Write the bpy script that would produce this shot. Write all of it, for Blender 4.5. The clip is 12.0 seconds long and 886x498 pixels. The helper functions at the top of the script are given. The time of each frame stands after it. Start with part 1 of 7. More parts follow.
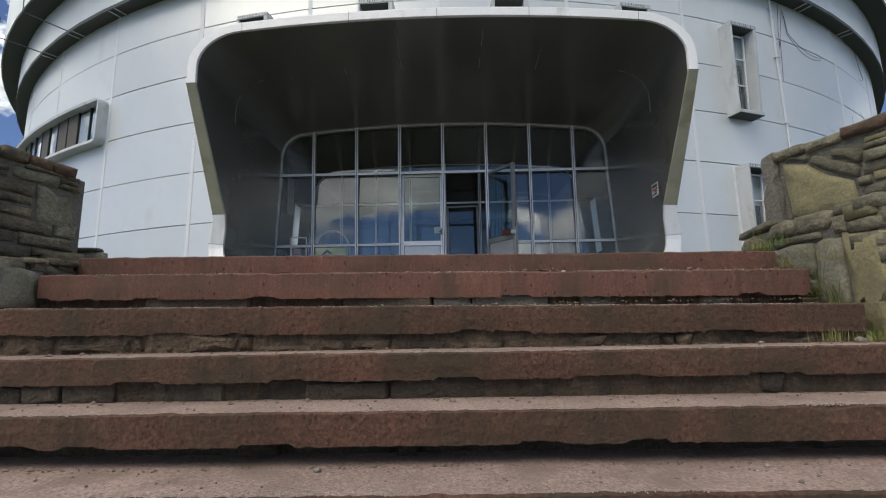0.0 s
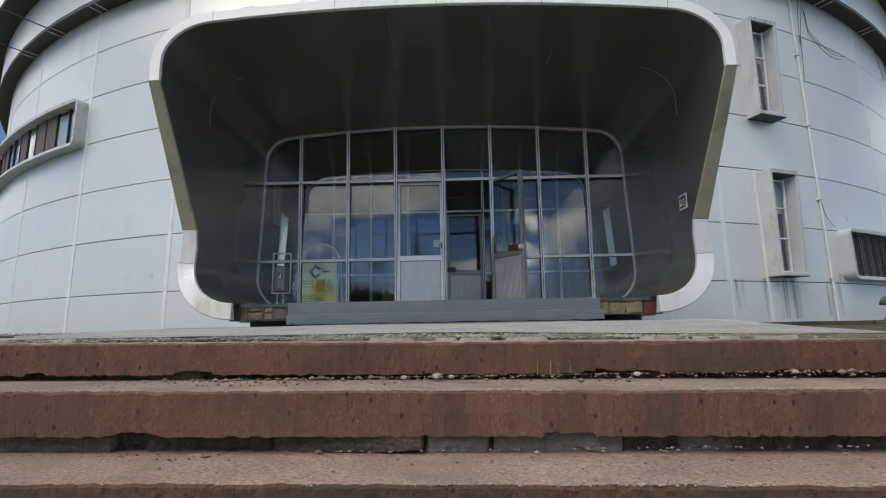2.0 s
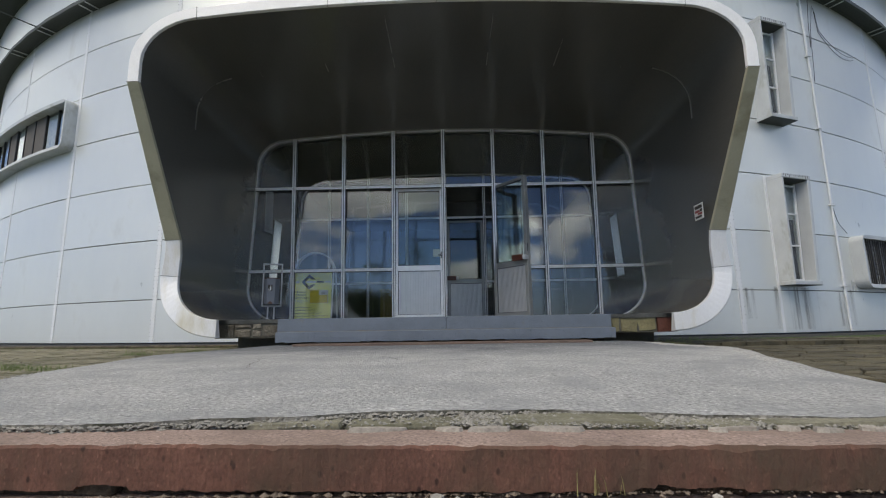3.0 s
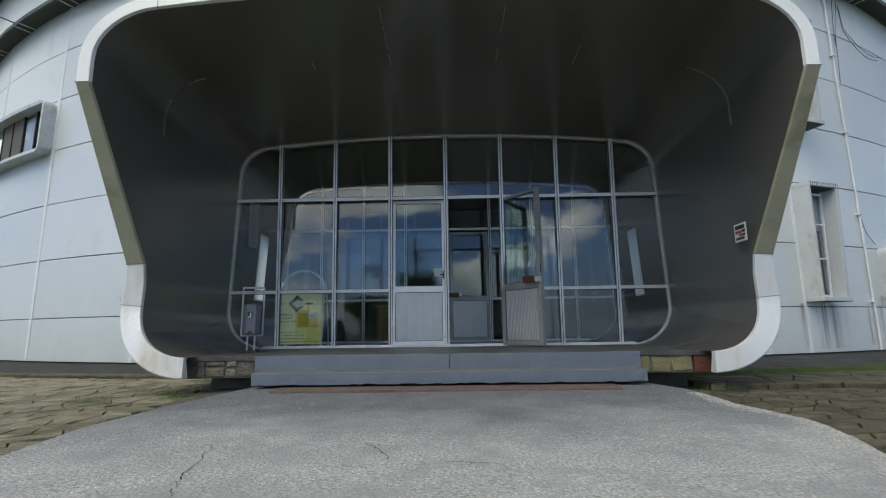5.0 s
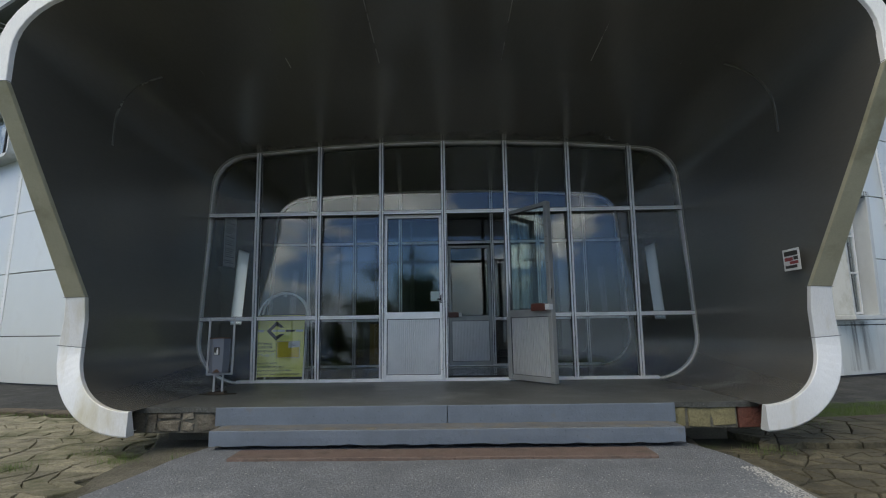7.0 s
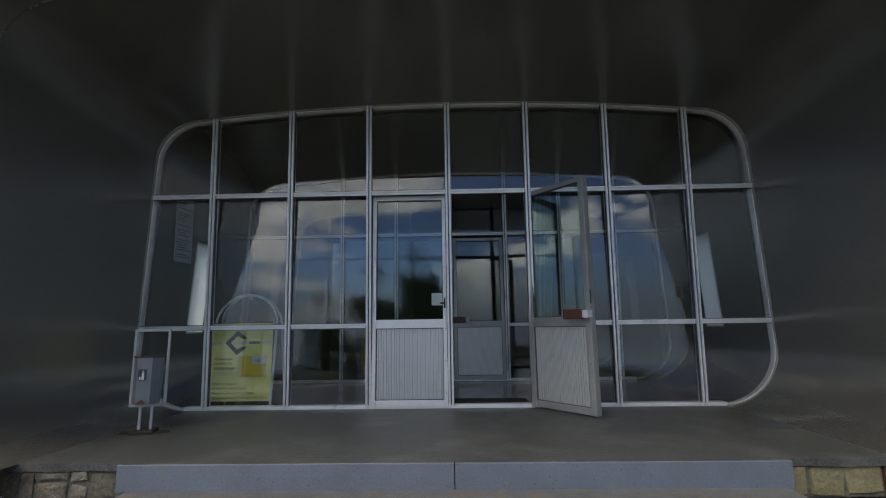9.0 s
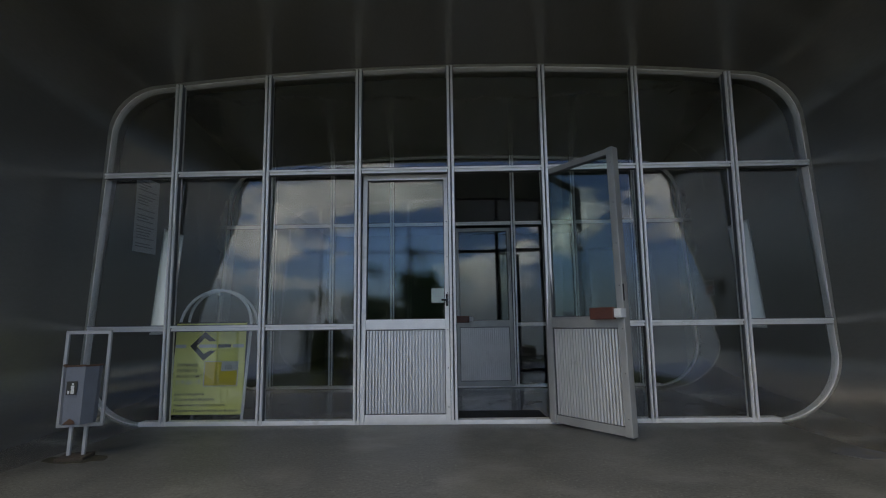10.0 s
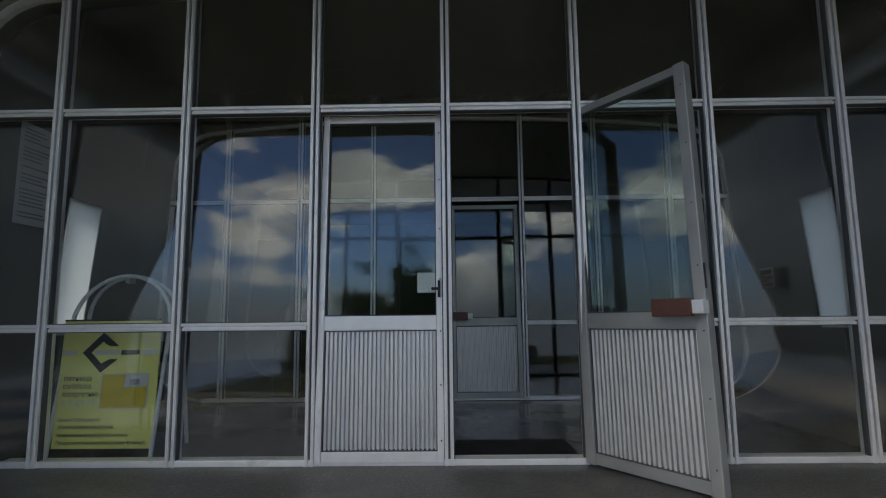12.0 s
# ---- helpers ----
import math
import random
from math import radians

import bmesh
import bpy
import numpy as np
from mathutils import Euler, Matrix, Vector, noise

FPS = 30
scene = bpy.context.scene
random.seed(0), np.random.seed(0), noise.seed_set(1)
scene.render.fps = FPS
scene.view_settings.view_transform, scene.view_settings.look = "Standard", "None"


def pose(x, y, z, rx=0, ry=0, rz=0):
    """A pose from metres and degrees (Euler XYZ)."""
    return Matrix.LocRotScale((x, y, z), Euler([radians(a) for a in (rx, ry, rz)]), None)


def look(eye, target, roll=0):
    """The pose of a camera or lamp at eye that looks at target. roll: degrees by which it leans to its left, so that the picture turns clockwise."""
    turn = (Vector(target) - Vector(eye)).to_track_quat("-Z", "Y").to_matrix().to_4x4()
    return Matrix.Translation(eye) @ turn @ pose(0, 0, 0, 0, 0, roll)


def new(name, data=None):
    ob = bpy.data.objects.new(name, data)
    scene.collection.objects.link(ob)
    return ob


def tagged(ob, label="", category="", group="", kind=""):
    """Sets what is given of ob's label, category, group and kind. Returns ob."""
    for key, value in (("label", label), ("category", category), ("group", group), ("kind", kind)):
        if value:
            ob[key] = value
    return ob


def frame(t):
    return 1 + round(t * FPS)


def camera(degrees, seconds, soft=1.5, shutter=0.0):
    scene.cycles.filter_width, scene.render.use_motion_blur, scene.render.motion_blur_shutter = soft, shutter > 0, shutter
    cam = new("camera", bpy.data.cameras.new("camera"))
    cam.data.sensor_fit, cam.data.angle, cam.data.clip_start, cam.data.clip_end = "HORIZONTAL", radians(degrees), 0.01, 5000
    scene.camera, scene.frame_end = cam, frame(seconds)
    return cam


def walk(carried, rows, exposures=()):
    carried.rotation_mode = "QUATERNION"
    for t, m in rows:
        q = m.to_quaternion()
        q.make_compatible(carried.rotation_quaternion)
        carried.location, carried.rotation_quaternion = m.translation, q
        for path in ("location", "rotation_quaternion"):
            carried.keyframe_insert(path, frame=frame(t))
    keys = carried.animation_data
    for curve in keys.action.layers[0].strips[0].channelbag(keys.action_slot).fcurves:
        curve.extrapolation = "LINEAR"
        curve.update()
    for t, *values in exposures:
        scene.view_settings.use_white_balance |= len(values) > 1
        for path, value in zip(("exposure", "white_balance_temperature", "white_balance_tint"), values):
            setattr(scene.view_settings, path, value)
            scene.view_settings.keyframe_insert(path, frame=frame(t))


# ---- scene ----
cam = camera(87.1, 12.0, 1.1)
PATH = [
    (0, (0.129, -8.338, -0.398), (0.092, -6.366, -0.07), -1.0),
    (0.5, (0.126, -8.158, -0.304), (0.086, -6.186, 0.024), -1.0),
    (1, (0.122, -7.976, -0.214), (0.083, -6.004, 0.118), -1.0),
    (1.5, (0.105, -7.79, -0.117), (0.063, -5.818, 0.215), -1.0),
    (2, (0.118, -7.609, -0.033), (0.081, -5.637, 0.299), -1.0),
    (2.5, (0.112, -7.449, 0.074), (0.073, -5.477, 0.407), -1.0),
    (3, (0.107, -7.271, 0.167), (0.072, -5.299, 0.502), -0.9),
    (5, (0.067, -6.597, 0.554), (0.032, -4.626, 0.889), -0.8),
    (5.5, (0.067, -6.438, 0.655), (0.033, -4.466, 0.992), -0.8),
    (6, (0.086, -6.271, 0.78), (0.051, -4.299, 1.115), -0.7),
    (6.5, (0.083, -6.095, 0.884), (0.048, -4.124, 1.218), -0.7),
    (7, (0.089, -5.898, 0.944), (0.054, -3.926, 1.278), -0.8),
    (8.8, (0.112, -4.758, 1.081), (0.047, -2.787, 1.41), -0.9),
    (9, (0.053, -4.638, 1.073), (0.005, -2.666, 1.401), -0.8),
    (9.5, (0.041, -4.287, 1.071), (-0.004, -2.314, 1.395), -0.8),
    (10, (0.014, -3.937, 1.096), (-0.032, -1.963, 1.417), -0.7),
    (10.5, (0.004, -3.604, 1.121), (-0.041, -1.631, 1.442), -0.7),
    (11, (0.009, -3.31, 1.102), (-0.036, -1.337, 1.426), -0.7),
    (11.5, (0.013, -3.04, 1.091), (-0.027, -1.067, 1.415), -0.7),
    (12, (0.011, -2.793, 1.106), (-0.014, -0.817, 1.415), -0.6),
]
walk(cam, [(t, look(eye, target, roll)) for t, eye, target, roll in PATH], exposures=[(0.0, 0.34, 7950, 9), (3.0, 0.38, 8000, 9), (5.5, 0.38, 7700, 5), (7.0, 0.33, 7850, 6), (9.0, 0.42, 8050, 10), (12.0, 0.40, 8400, 9)])

# ---- world and sun ----
SUN_EL, SUN_AZ = radians(52), radians(222)      # azimuth clockwise from +y
world = bpy.data.worlds.new("sky")
scene.world = world
world.use_nodes = True
wn, wl = world.node_tree.nodes, world.node_tree.links
wn.clear()


def wnode(kind, **kw):
    n = wn.new(kind)
    for k, v in kw.items():
        n.inputs[k].default_value = v
    return n


sky = wn.new("ShaderNodeTexSky")
sky.sky_type, sky.sun_disc = "NISHITA", False
sky.sun_elevation, sky.sun_rotation = SUN_EL, SUN_AZ
sky.altitude, sky.air_density, sky.dust_density, sky.ozone_density = 2000, 1.0, 0.0, 3.0
tc = wn.new("ShaderNodeTexCoord")
cloud_map = wn.new("ShaderNodeMapping")
cloud_map.inputs["Scale"].default_value = (1.0, 1.0, 1.9)
cloud_map.inputs["Location"].default_value = (0.35, 0.1, 0.22)
cloud_noise = wnode("ShaderNodeTexNoise", Scale=4.2, Detail=10.0, Roughness=0.6, Distortion=0.1)
cloud_ramp = wn.new("ShaderNodeValToRGB")
cloud_ramp.color_ramp.elements[0].position, cloud_ramp.color_ramp.elements[1].position = 0.50, 0.575
shade_noise = wnode("ShaderNodeTexNoise", Scale=7.0, Detail=6.0, Roughness=0.6)
shade_ramp = wn.new("ShaderNodeValToRGB")
shade_ramp.color_ramp.elements[0].position, shade_ramp.color_ramp.elements[1].position = 0.33, 0.64
shade_ramp.color_ramp.elements[0].color = (4.6, 5.5, 6.9, 1)
shade_ramp.color_ramp.elements[1].color = (14.3, 16.2, 18.6, 1)
cloud_mix = wn.new("ShaderNodeMixRGB")
bg = wnode("ShaderNodeBackground", Strength=0.105)
out = wn.new("ShaderNodeOutputWorld")
wl.new(tc.outputs["Generated"], cloud_map.inputs["Vector"])
wl.new(cloud_map.outputs[0], cloud_noise.inputs["Vector"])
wl.new(cloud_map.outputs[0], shade_noise.inputs["Vector"])
wl.new(cloud_noise.outputs["Fac"], cloud_ramp.inputs["Fac"])
wl.new(shade_noise.outputs["Fac"], shade_ramp.inputs["Fac"])
wl.new(cloud_ramp.outputs["Color"], cloud_mix.inputs["Fac"])
sky_tint = wn.new("ShaderNodeMixRGB")
sky_tint.blend_type = "MULTIPLY"
sky_tint.inputs["Fac"].default_value = 1.0
sky_tint.inputs["Color2"].default_value = (0.64, 0.76, 1.02, 1)
wl.new(sky.outputs["Color"], sky_tint.inputs["Color1"])
wl.new(sky_tint.outputs["Color"], cloud_mix.inputs["Color1"])
wl.new(shade_ramp.outputs["Color"], cloud_mix.inputs["Color2"])
# grey-blue haze towards the horizon, all round
up = wn.new("ShaderNodeSeparateXYZ")
haze = wnode("ShaderNodeMapRange", **{"From Min": 0.0, "From Max": 0.15, "To Min": 0.92, "To Max": 0.0})
haze.interpolation_type = "SMOOTHSTEP"
haze_mix = wnode("ShaderNodeMixRGB", Color2=(1.8, 2.5, 3.7, 1))
wl.new(tc.outputs["Generated"], up.inputs[0])
wl.new(up.outputs["Z"], haze.inputs["Value"])
wl.new(haze.outputs[0], haze_mix.inputs["Fac"])
wl.new(cloud_mix.outputs["Color"], haze_mix.inputs["Color1"])
wl.new(haze_mix.outputs["Color"], bg.inputs["Color"])
wl.new(bg.outputs[0], out.inputs["Surface"])

sun = new("sun", bpy.data.lights.new("sun", "SUN"))
sun.data.energy, sun.data.angle, sun.data.color = 1.5, radians(45), (1.0, 0.975, 0.94)
sun.matrix_world = look((0, 0, 30), Vector((0, 0, 30)) - Vector((math.sin(SUN_AZ) * math.cos(SUN_EL), math.cos(SUN_AZ) * math.cos(SUN_EL), math.sin(SUN_EL))))


# ---- materials ----
def material(name, color, rough=0.6, metal=0.0, var=0.15, scale=6.0, grain=0.1, grain_scale=120.0, bump=0.15, bump_scale=60.0,
             stain=None, stain_scale=1.5, stain_at=(0.55, 0.75), stretch=(1, 1, 1), rough_var=0.1, piece=0.0, coat=0.0, specks=()):
    """A node material with colour varied at two scales, optional stains, relief and wear."""
    m = bpy.data.materials.new(name)
    m.use_nodes = True
    nt = m.node_tree
    n, l = nt.nodes, nt.links
    b = n["Principled BSDF"]
    b.inputs["Roughness"].default_value, b.inputs["Metallic"].default_value = rough, metal
    b.inputs["Coat Weight"].default_value = coat
    co = n.new("ShaderNodeTexCoord")
    mp = n.new("ShaderNodeMapping")
    mp.inputs["Scale"].default_value = stretch
    geo = n.new("ShaderNodeNewGeometry")
    l.new(geo.outputs["Position"], mp.inputs["Vector"])

    def noise_tex(sc, det=5.0, ro=0.6):
        t = n.new("ShaderNodeTexNoise")
        t.inputs["Scale"].default_value, t.inputs["Detail"].default_value, t.inputs["Roughness"].default_value = sc, det, ro
        l.new(mp.outputs[0], t.inputs["Vector"])
        return t

    def scaled(sock, lo, hi):
        r = n.new("ShaderNodeMapRange")
        r.inputs["From Min"].default_value, r.inputs["From Max"].default_value = 0.25, 0.75
        r.inputs["To Min"].default_value, r.inputs["To Max"].default_value = lo, hi
        l.new(sock, r.inputs["Value"])
        return r.outputs[0]

    def times(a, c):
        x = n.new("ShaderNodeMath")
        x.operation = "MULTIPLY"
        l.new(a, x.inputs[0])
        l.new(c, x.inputs[1])
        return x.outputs[0]

    big, fine = noise_tex(scale), noise_tex(grain_scale, 3.0)
    k = times(scaled(big.outputs["Fac"], 1 - var, 1 + var), scaled(fine.outputs["Fac"], 1 - grain, 1 + grain))
    for sc, size, amount in specks:                 # dark pits (amount under 1) and pale grains (over 1)
        vo = n.new("ShaderNodeTexVoronoi")
        vo.inputs["Scale"].default_value = sc
        l.new(mp.outputs[0], vo.inputs["Vector"])
        mr = n.new("ShaderNodeMapRange")
        mr.inputs["From Min"].default_value, mr.inputs["From Max"].default_value = size * 0.5, size
        mr.inputs["To Min"].default_value, mr.inputs["To Max"].default_value = amount, 1.0
        l.new(vo.outputs["Distance"], mr.inputs["Value"])
        k = times(k, mr.outputs[0])
    if piece:
        info = n.new("ShaderNodeObjectInfo")
        r = n.new("ShaderNodeMapRange")
        r.inputs["To Min"].default_value, r.inputs["To Max"].default_value = 1 - piece, 1 + piece
        l.new(info.outputs["Random"], r.inputs["Value"])
        k = times(k, r.outputs[0])
    base = n.new("ShaderNodeVectorMath")
    base.operation = "SCALE"
    base.inputs[0].default_value = color
    l.new(k, base.inputs["Scale"])
    color_out = base.outputs["Vector"]
    if stain:
        st = noise_tex(stain_scale, 6.0, 0.65)
        ramp = n.new("ShaderNodeValToRGB")
        ramp.color_ramp.elements[0].position, ramp.color_ramp.elements[1].position = stain_at
        mix = n.new("ShaderNodeMixRGB")
        mix.inputs["Color2"].default_value = (*stain, 1)
        l.new(st.outputs["Fac"], ramp.inputs["Fac"])
        l.new(ramp.outputs["Color"], mix.inputs["Fac"])
        l.new(color_out, mix.inputs["Color1"])
        color_out = mix.outputs["Color"]
    l.new(color_out, b.inputs["Base Color"])
    l.new(scaled(big.outputs["Fac"], max(0.02, rough - rough_var), min(1, rough + rough_var)), b.inputs["Roughness"])
    if bump:
        bp = n.new("ShaderNodeBump")
        bp.inputs["Strength"].default_value, bp.inputs["Distance"].default_value = bump, 0.02
        l.new(noise_tex(bump_scale, 6.0).outputs["Fac"], bp.inputs["Height"])
        l.new(bp.outputs[0], b.inputs["Normal"])
    return m


def glass_material(name, tint, ior, rough=0.0):
    m = bpy.data.materials.new(name)
    m.use_nodes = True
    n, l = m.node_tree.nodes, m.node_tree.links
    n.clear()
    o, mix, tr, gl, lw, pw, ma = (n.new("ShaderNode" + k) for k in ("OutputMaterial", "MixShader", "BsdfTransparent", "BsdfGlossy", "LayerWeight", "Math", "Math"))
    tr.inputs["Color"].default_value = (*tint, 1)
    gl.inputs["Roughness"].default_value = rough
    lw.inputs["Blend"].default_value = 0.5
    pw.operation, ma.operation = "POWER", "MULTIPLY_ADD"
    pw.inputs[1].default_value = 5.0
    f0 = ((ior - 1) / (ior + 1)) ** 2
    ma.inputs[1].default_value, ma.inputs[2].default_value = 1 - f0, f0
    l.new(lw.outputs["Facing"], pw.inputs[0])
    l.new(pw.outputs[0], ma.inputs[0])
    geo = n.new("ShaderNodeNewGeometry")
    wave = n.new("ShaderNodeTexNoise")
    wave.inputs["Scale"].default_value, wave.inputs["Detail"].default_value = 1.6, 1.0
    bp = n.new("ShaderNodeBump")
    bp.inputs["Strength"].default_value, bp.inputs["Distance"].default_value = 0.05, 0.02
    l.new(geo.outputs["Position"], wave.inputs["Vector"])
    l.new(wave.outputs["Fac"], bp.inputs["Height"])
    l.new(bp.outputs[0], gl.inputs["Normal"])
    l.new(ma.outputs[0], mix.inputs[0])
    l.new(tr.outputs[0], mix.inputs[1])
    l.new(gl.outputs[0], mix.inputs[2])
    l.new(mix.outputs[0], o.inputs["Surface"])
    return m


M_PANEL = material("painted metal panel", (0.70, 0.728, 0.715), 0.33, 0.25, 0.04, 1.0, 0.03, 90, 0.08, 2.4, (0.55, 0.555, 0.52), 1.0, (0.58, 0.90), (1, 1, 0.6), 0.07, 0.03)
M_STRIP = material("joint cover strip", (0.78, 0.80, 0.81), 0.45, 0.0, 0.06, 5, 0.08, 200, 0.15, 80, (0.55, 0.55, 0.50), 3, (0.60, 0.85))
M_SEAM = material("dark joint", (0.10, 0.105, 0.11), 0.8)
M_LINING = material("dark metal lining", (0.25, 0.245, 0.222), 0.24, 0.66, 0.12, 0.9, 0.05, 60, 0.36, 1.1, None, 1, (0.5, 0.7), (1, 0.3, 1), 0.0)
_n, _l = M_LINING.node_tree.nodes, M_LINING.node_tree.links
_t = _n.new("ShaderNodeCombineXYZ")            # the sheets were rolled from front to back
_t.inputs["Y"].default_value = 1.0
_n["Principled BSDF"].inputs["Anisotropic"].default_value = 0.55
_l.new(_t.outputs[0], _n["Principled BSDF"].inputs["Tangent"])
M_BEAD = material("lining joint", (0.25, 0.245, 0.222), 0.30, 0.62, 0.15, 3)
M_LIP = material("white painted lip", (0.90, 0.90, 0.89), 0.4, 0.0, 0.06, 2, 0.05, 100, 0.08, 20, (0.45, 0.43, 0.34), 2.0, (0.58, 0.78), (1, 1, 0.5))
M_LIPLOW = material("stained white metal lip", (0.84, 0.85, 0.85), 0.38, 0.1, 0.06, 2, 0.06, 100, 0.1, 20, (0.58, 0.53, 0.38), 2.4, (0.50, 0.77), (1.2, 1.2, 0.4))
# yellowed paint; the edge's down-facing shade is also put into this darker olive
M_LIPSIDE = material("yellowed edge with painted shade", (0.42, 0.40, 0.29), 0.5, 0.0, 0.1, 3, 0.08, 100, 0.1, 25, (0.25, 0.23, 0.15), 2.2, (0.5, 0.75))
M_ALU = material("brushed aluminium", (0.95, 0.945, 0.93), 0.38, 0.35, 0.08, 6, 0.08, 250, 0.08, 120, (0.50, 0.49, 0.44), 5, (0.60, 0.82))
M_TRIM = material("weathered aluminium trim", (0.44, 0.43, 0.38), 0.42, 0.5, 0.15, 5, 0.1, 200, 0.15, 60, (0.2, 0.19, 0.15), 5, (0.52, 0.74))
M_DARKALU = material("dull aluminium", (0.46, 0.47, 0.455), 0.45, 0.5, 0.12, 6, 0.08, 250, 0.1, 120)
M_GLASS = glass_material("window glass", (0.96, 0.975, 0.975), 1.75)
M_DOORGLASS = glass_material("greenish door glass", (0.88, 0.95, 0.94), 1.7)
M_FARGLASS = glass_material("far window glass", (0.84, 0.88, 0.90), 1.7)
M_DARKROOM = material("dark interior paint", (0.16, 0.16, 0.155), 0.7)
M_PORCH = material("polished terrazzo", (0.100, 0.103, 0.096), 0.44, 0.0, 0.3, 4.0, 0.45, 60, 0.2, 40, (0.15, 0.152, 0.142), 2.4, (0.50, 0.68), (1, 1, 1), 0.08, 0.0, 0.0, ((34, 0.2, 2.1), (40, 0.2, 0.5)))
M_PORCH.node_tree.nodes["Principled BSDF"].inputs["Specular IOR Level"].default_value = 0.35
M_INFLOOR = material("dark hall floor", (0.17, 0.165, 0.155), 0.18, 0.0, 0.2, 3, 0.2, 90, 0.02, 60)
M_BLUE = material("blue-grey painted concrete", (0.148, 0.18, 0.222), 0.5, 0.0, 0.14, 4, 0.12, 90, 0.2, 50, (0.17, 0.165, 0.155), 5, (0.60, 0.75), (1, 1, 1), 0.1, 0.0, 0.0, ((22, 0.12, 0.5),))
M_TREAD = material("worn grey tread", (0.155, 0.16, 0.165), 0.75, 0.0, 0.25, 7, 0.25, 90, 0.3, 50, (0.20, 0.175, 0.13), 6, (0.5, 0.7))
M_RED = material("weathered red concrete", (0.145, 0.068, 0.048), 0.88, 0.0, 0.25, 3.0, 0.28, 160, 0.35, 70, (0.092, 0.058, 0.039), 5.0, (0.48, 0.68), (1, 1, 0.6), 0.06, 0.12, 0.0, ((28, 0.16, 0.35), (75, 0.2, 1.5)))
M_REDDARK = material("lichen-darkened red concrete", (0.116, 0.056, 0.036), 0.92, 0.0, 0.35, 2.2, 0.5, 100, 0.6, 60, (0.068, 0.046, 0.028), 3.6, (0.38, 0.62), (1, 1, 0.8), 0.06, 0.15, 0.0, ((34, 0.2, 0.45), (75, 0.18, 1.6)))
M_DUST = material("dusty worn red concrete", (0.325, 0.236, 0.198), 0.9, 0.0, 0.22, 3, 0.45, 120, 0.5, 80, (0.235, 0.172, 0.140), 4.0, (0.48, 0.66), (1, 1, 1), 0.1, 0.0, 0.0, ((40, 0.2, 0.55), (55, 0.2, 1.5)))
M_BEDDING = material("brown bedding stone", (0.085, 0.067, 0.047), 0.95, 0.0, 0.35, 9, 0.5, 120, 0.8, 60, (0.045, 0.036, 0.026), 8, (0.45, 0.65), (1, 1, 1), 0.1, 0.3)
M_CRUMB = material("crumbling brown mortar", (0.120, 0.083, 0.053), 0.95, 0.0, 0.35, 7, 0.5, 110, 1.0, 50, (0.05, 0.04, 0.028), 7, (0.42, 0.62), (1, 1, 1), 0.1, 0.2)
M_RUBBLE = material("dark broken mortar", (0.075, 0.060, 0.045), 0.95, 0.0, 0.4, 9, 0.5, 120, 1.0, 40)
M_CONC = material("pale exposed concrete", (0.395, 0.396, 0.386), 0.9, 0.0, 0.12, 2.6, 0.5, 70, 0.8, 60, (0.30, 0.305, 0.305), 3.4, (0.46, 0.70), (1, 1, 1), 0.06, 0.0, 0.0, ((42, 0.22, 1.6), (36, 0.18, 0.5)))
# shade towards the porch painted into the colour: darker blue-grey, with a ragged border
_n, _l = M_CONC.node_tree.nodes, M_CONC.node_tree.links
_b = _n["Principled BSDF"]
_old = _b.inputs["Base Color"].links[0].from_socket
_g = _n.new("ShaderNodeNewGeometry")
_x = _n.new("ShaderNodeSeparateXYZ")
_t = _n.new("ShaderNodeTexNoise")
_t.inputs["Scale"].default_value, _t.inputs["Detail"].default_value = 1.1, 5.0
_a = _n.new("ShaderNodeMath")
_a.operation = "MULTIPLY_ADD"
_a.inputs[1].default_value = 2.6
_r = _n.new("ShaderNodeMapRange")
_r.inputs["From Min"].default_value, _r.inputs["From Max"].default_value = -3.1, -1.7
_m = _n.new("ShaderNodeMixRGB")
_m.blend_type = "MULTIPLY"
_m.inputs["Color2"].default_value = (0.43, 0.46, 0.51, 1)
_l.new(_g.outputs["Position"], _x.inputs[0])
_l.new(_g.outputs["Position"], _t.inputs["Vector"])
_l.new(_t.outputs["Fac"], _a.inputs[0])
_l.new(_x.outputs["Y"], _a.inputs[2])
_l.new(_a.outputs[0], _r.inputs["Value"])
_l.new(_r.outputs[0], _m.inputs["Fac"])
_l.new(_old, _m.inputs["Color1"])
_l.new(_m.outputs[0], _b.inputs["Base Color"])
M_CHIP = material("crushed stone", (0.34, 0.325, 0.29), 0.9, 0.0, 0.35, 30, 0.25, 200, 0.3, 60, None, 1, (0.5, 0.7), (1, 1, 1), 0.1, 0.3)
M_STONE = material("lichen-stained fieldstone", (0.178, 0.163, 0.113), 0.92, 0.0, 0.4, 8, 0.45, 70, 0.6, 34, (0.09, 0.082, 0.056), 7, (0.44, 0.68), (1, 1, 1.3), 0.1, 0.28)
M_OCHRE = material("ochre sandstone", (0.238, 0.212, 0.115), 0.9, 0.0, 0.2, 5, 0.25, 90, 0.4, 30, (0.15, 0.136, 0.08), 6, (0.48, 0.74), (1, 1, 1), 0.1, 0.15, 0.0, ((50, 0.2, 0.7),))
M_REDSTONE = material("dark red sandstone", (0.15, 0.088, 0.06), 0.92, 0.0, 0.25, 5, 0.3, 60, 0.7, 28, (0.09, 0.07, 0.05), 5, (0.42, 0.66), (1, 1, 1), 0.1, 0.2)
M_FACING = material("brown-grey facing stone", (0.19, 0.17, 0.135), 0.92, 0.0, 0.3, 8, 0.35, 70, 0.8, 40, (0.065, 0.056, 0.043), 6, (0.45, 0.68), (1, 1, 1), 0.1, 0.3)
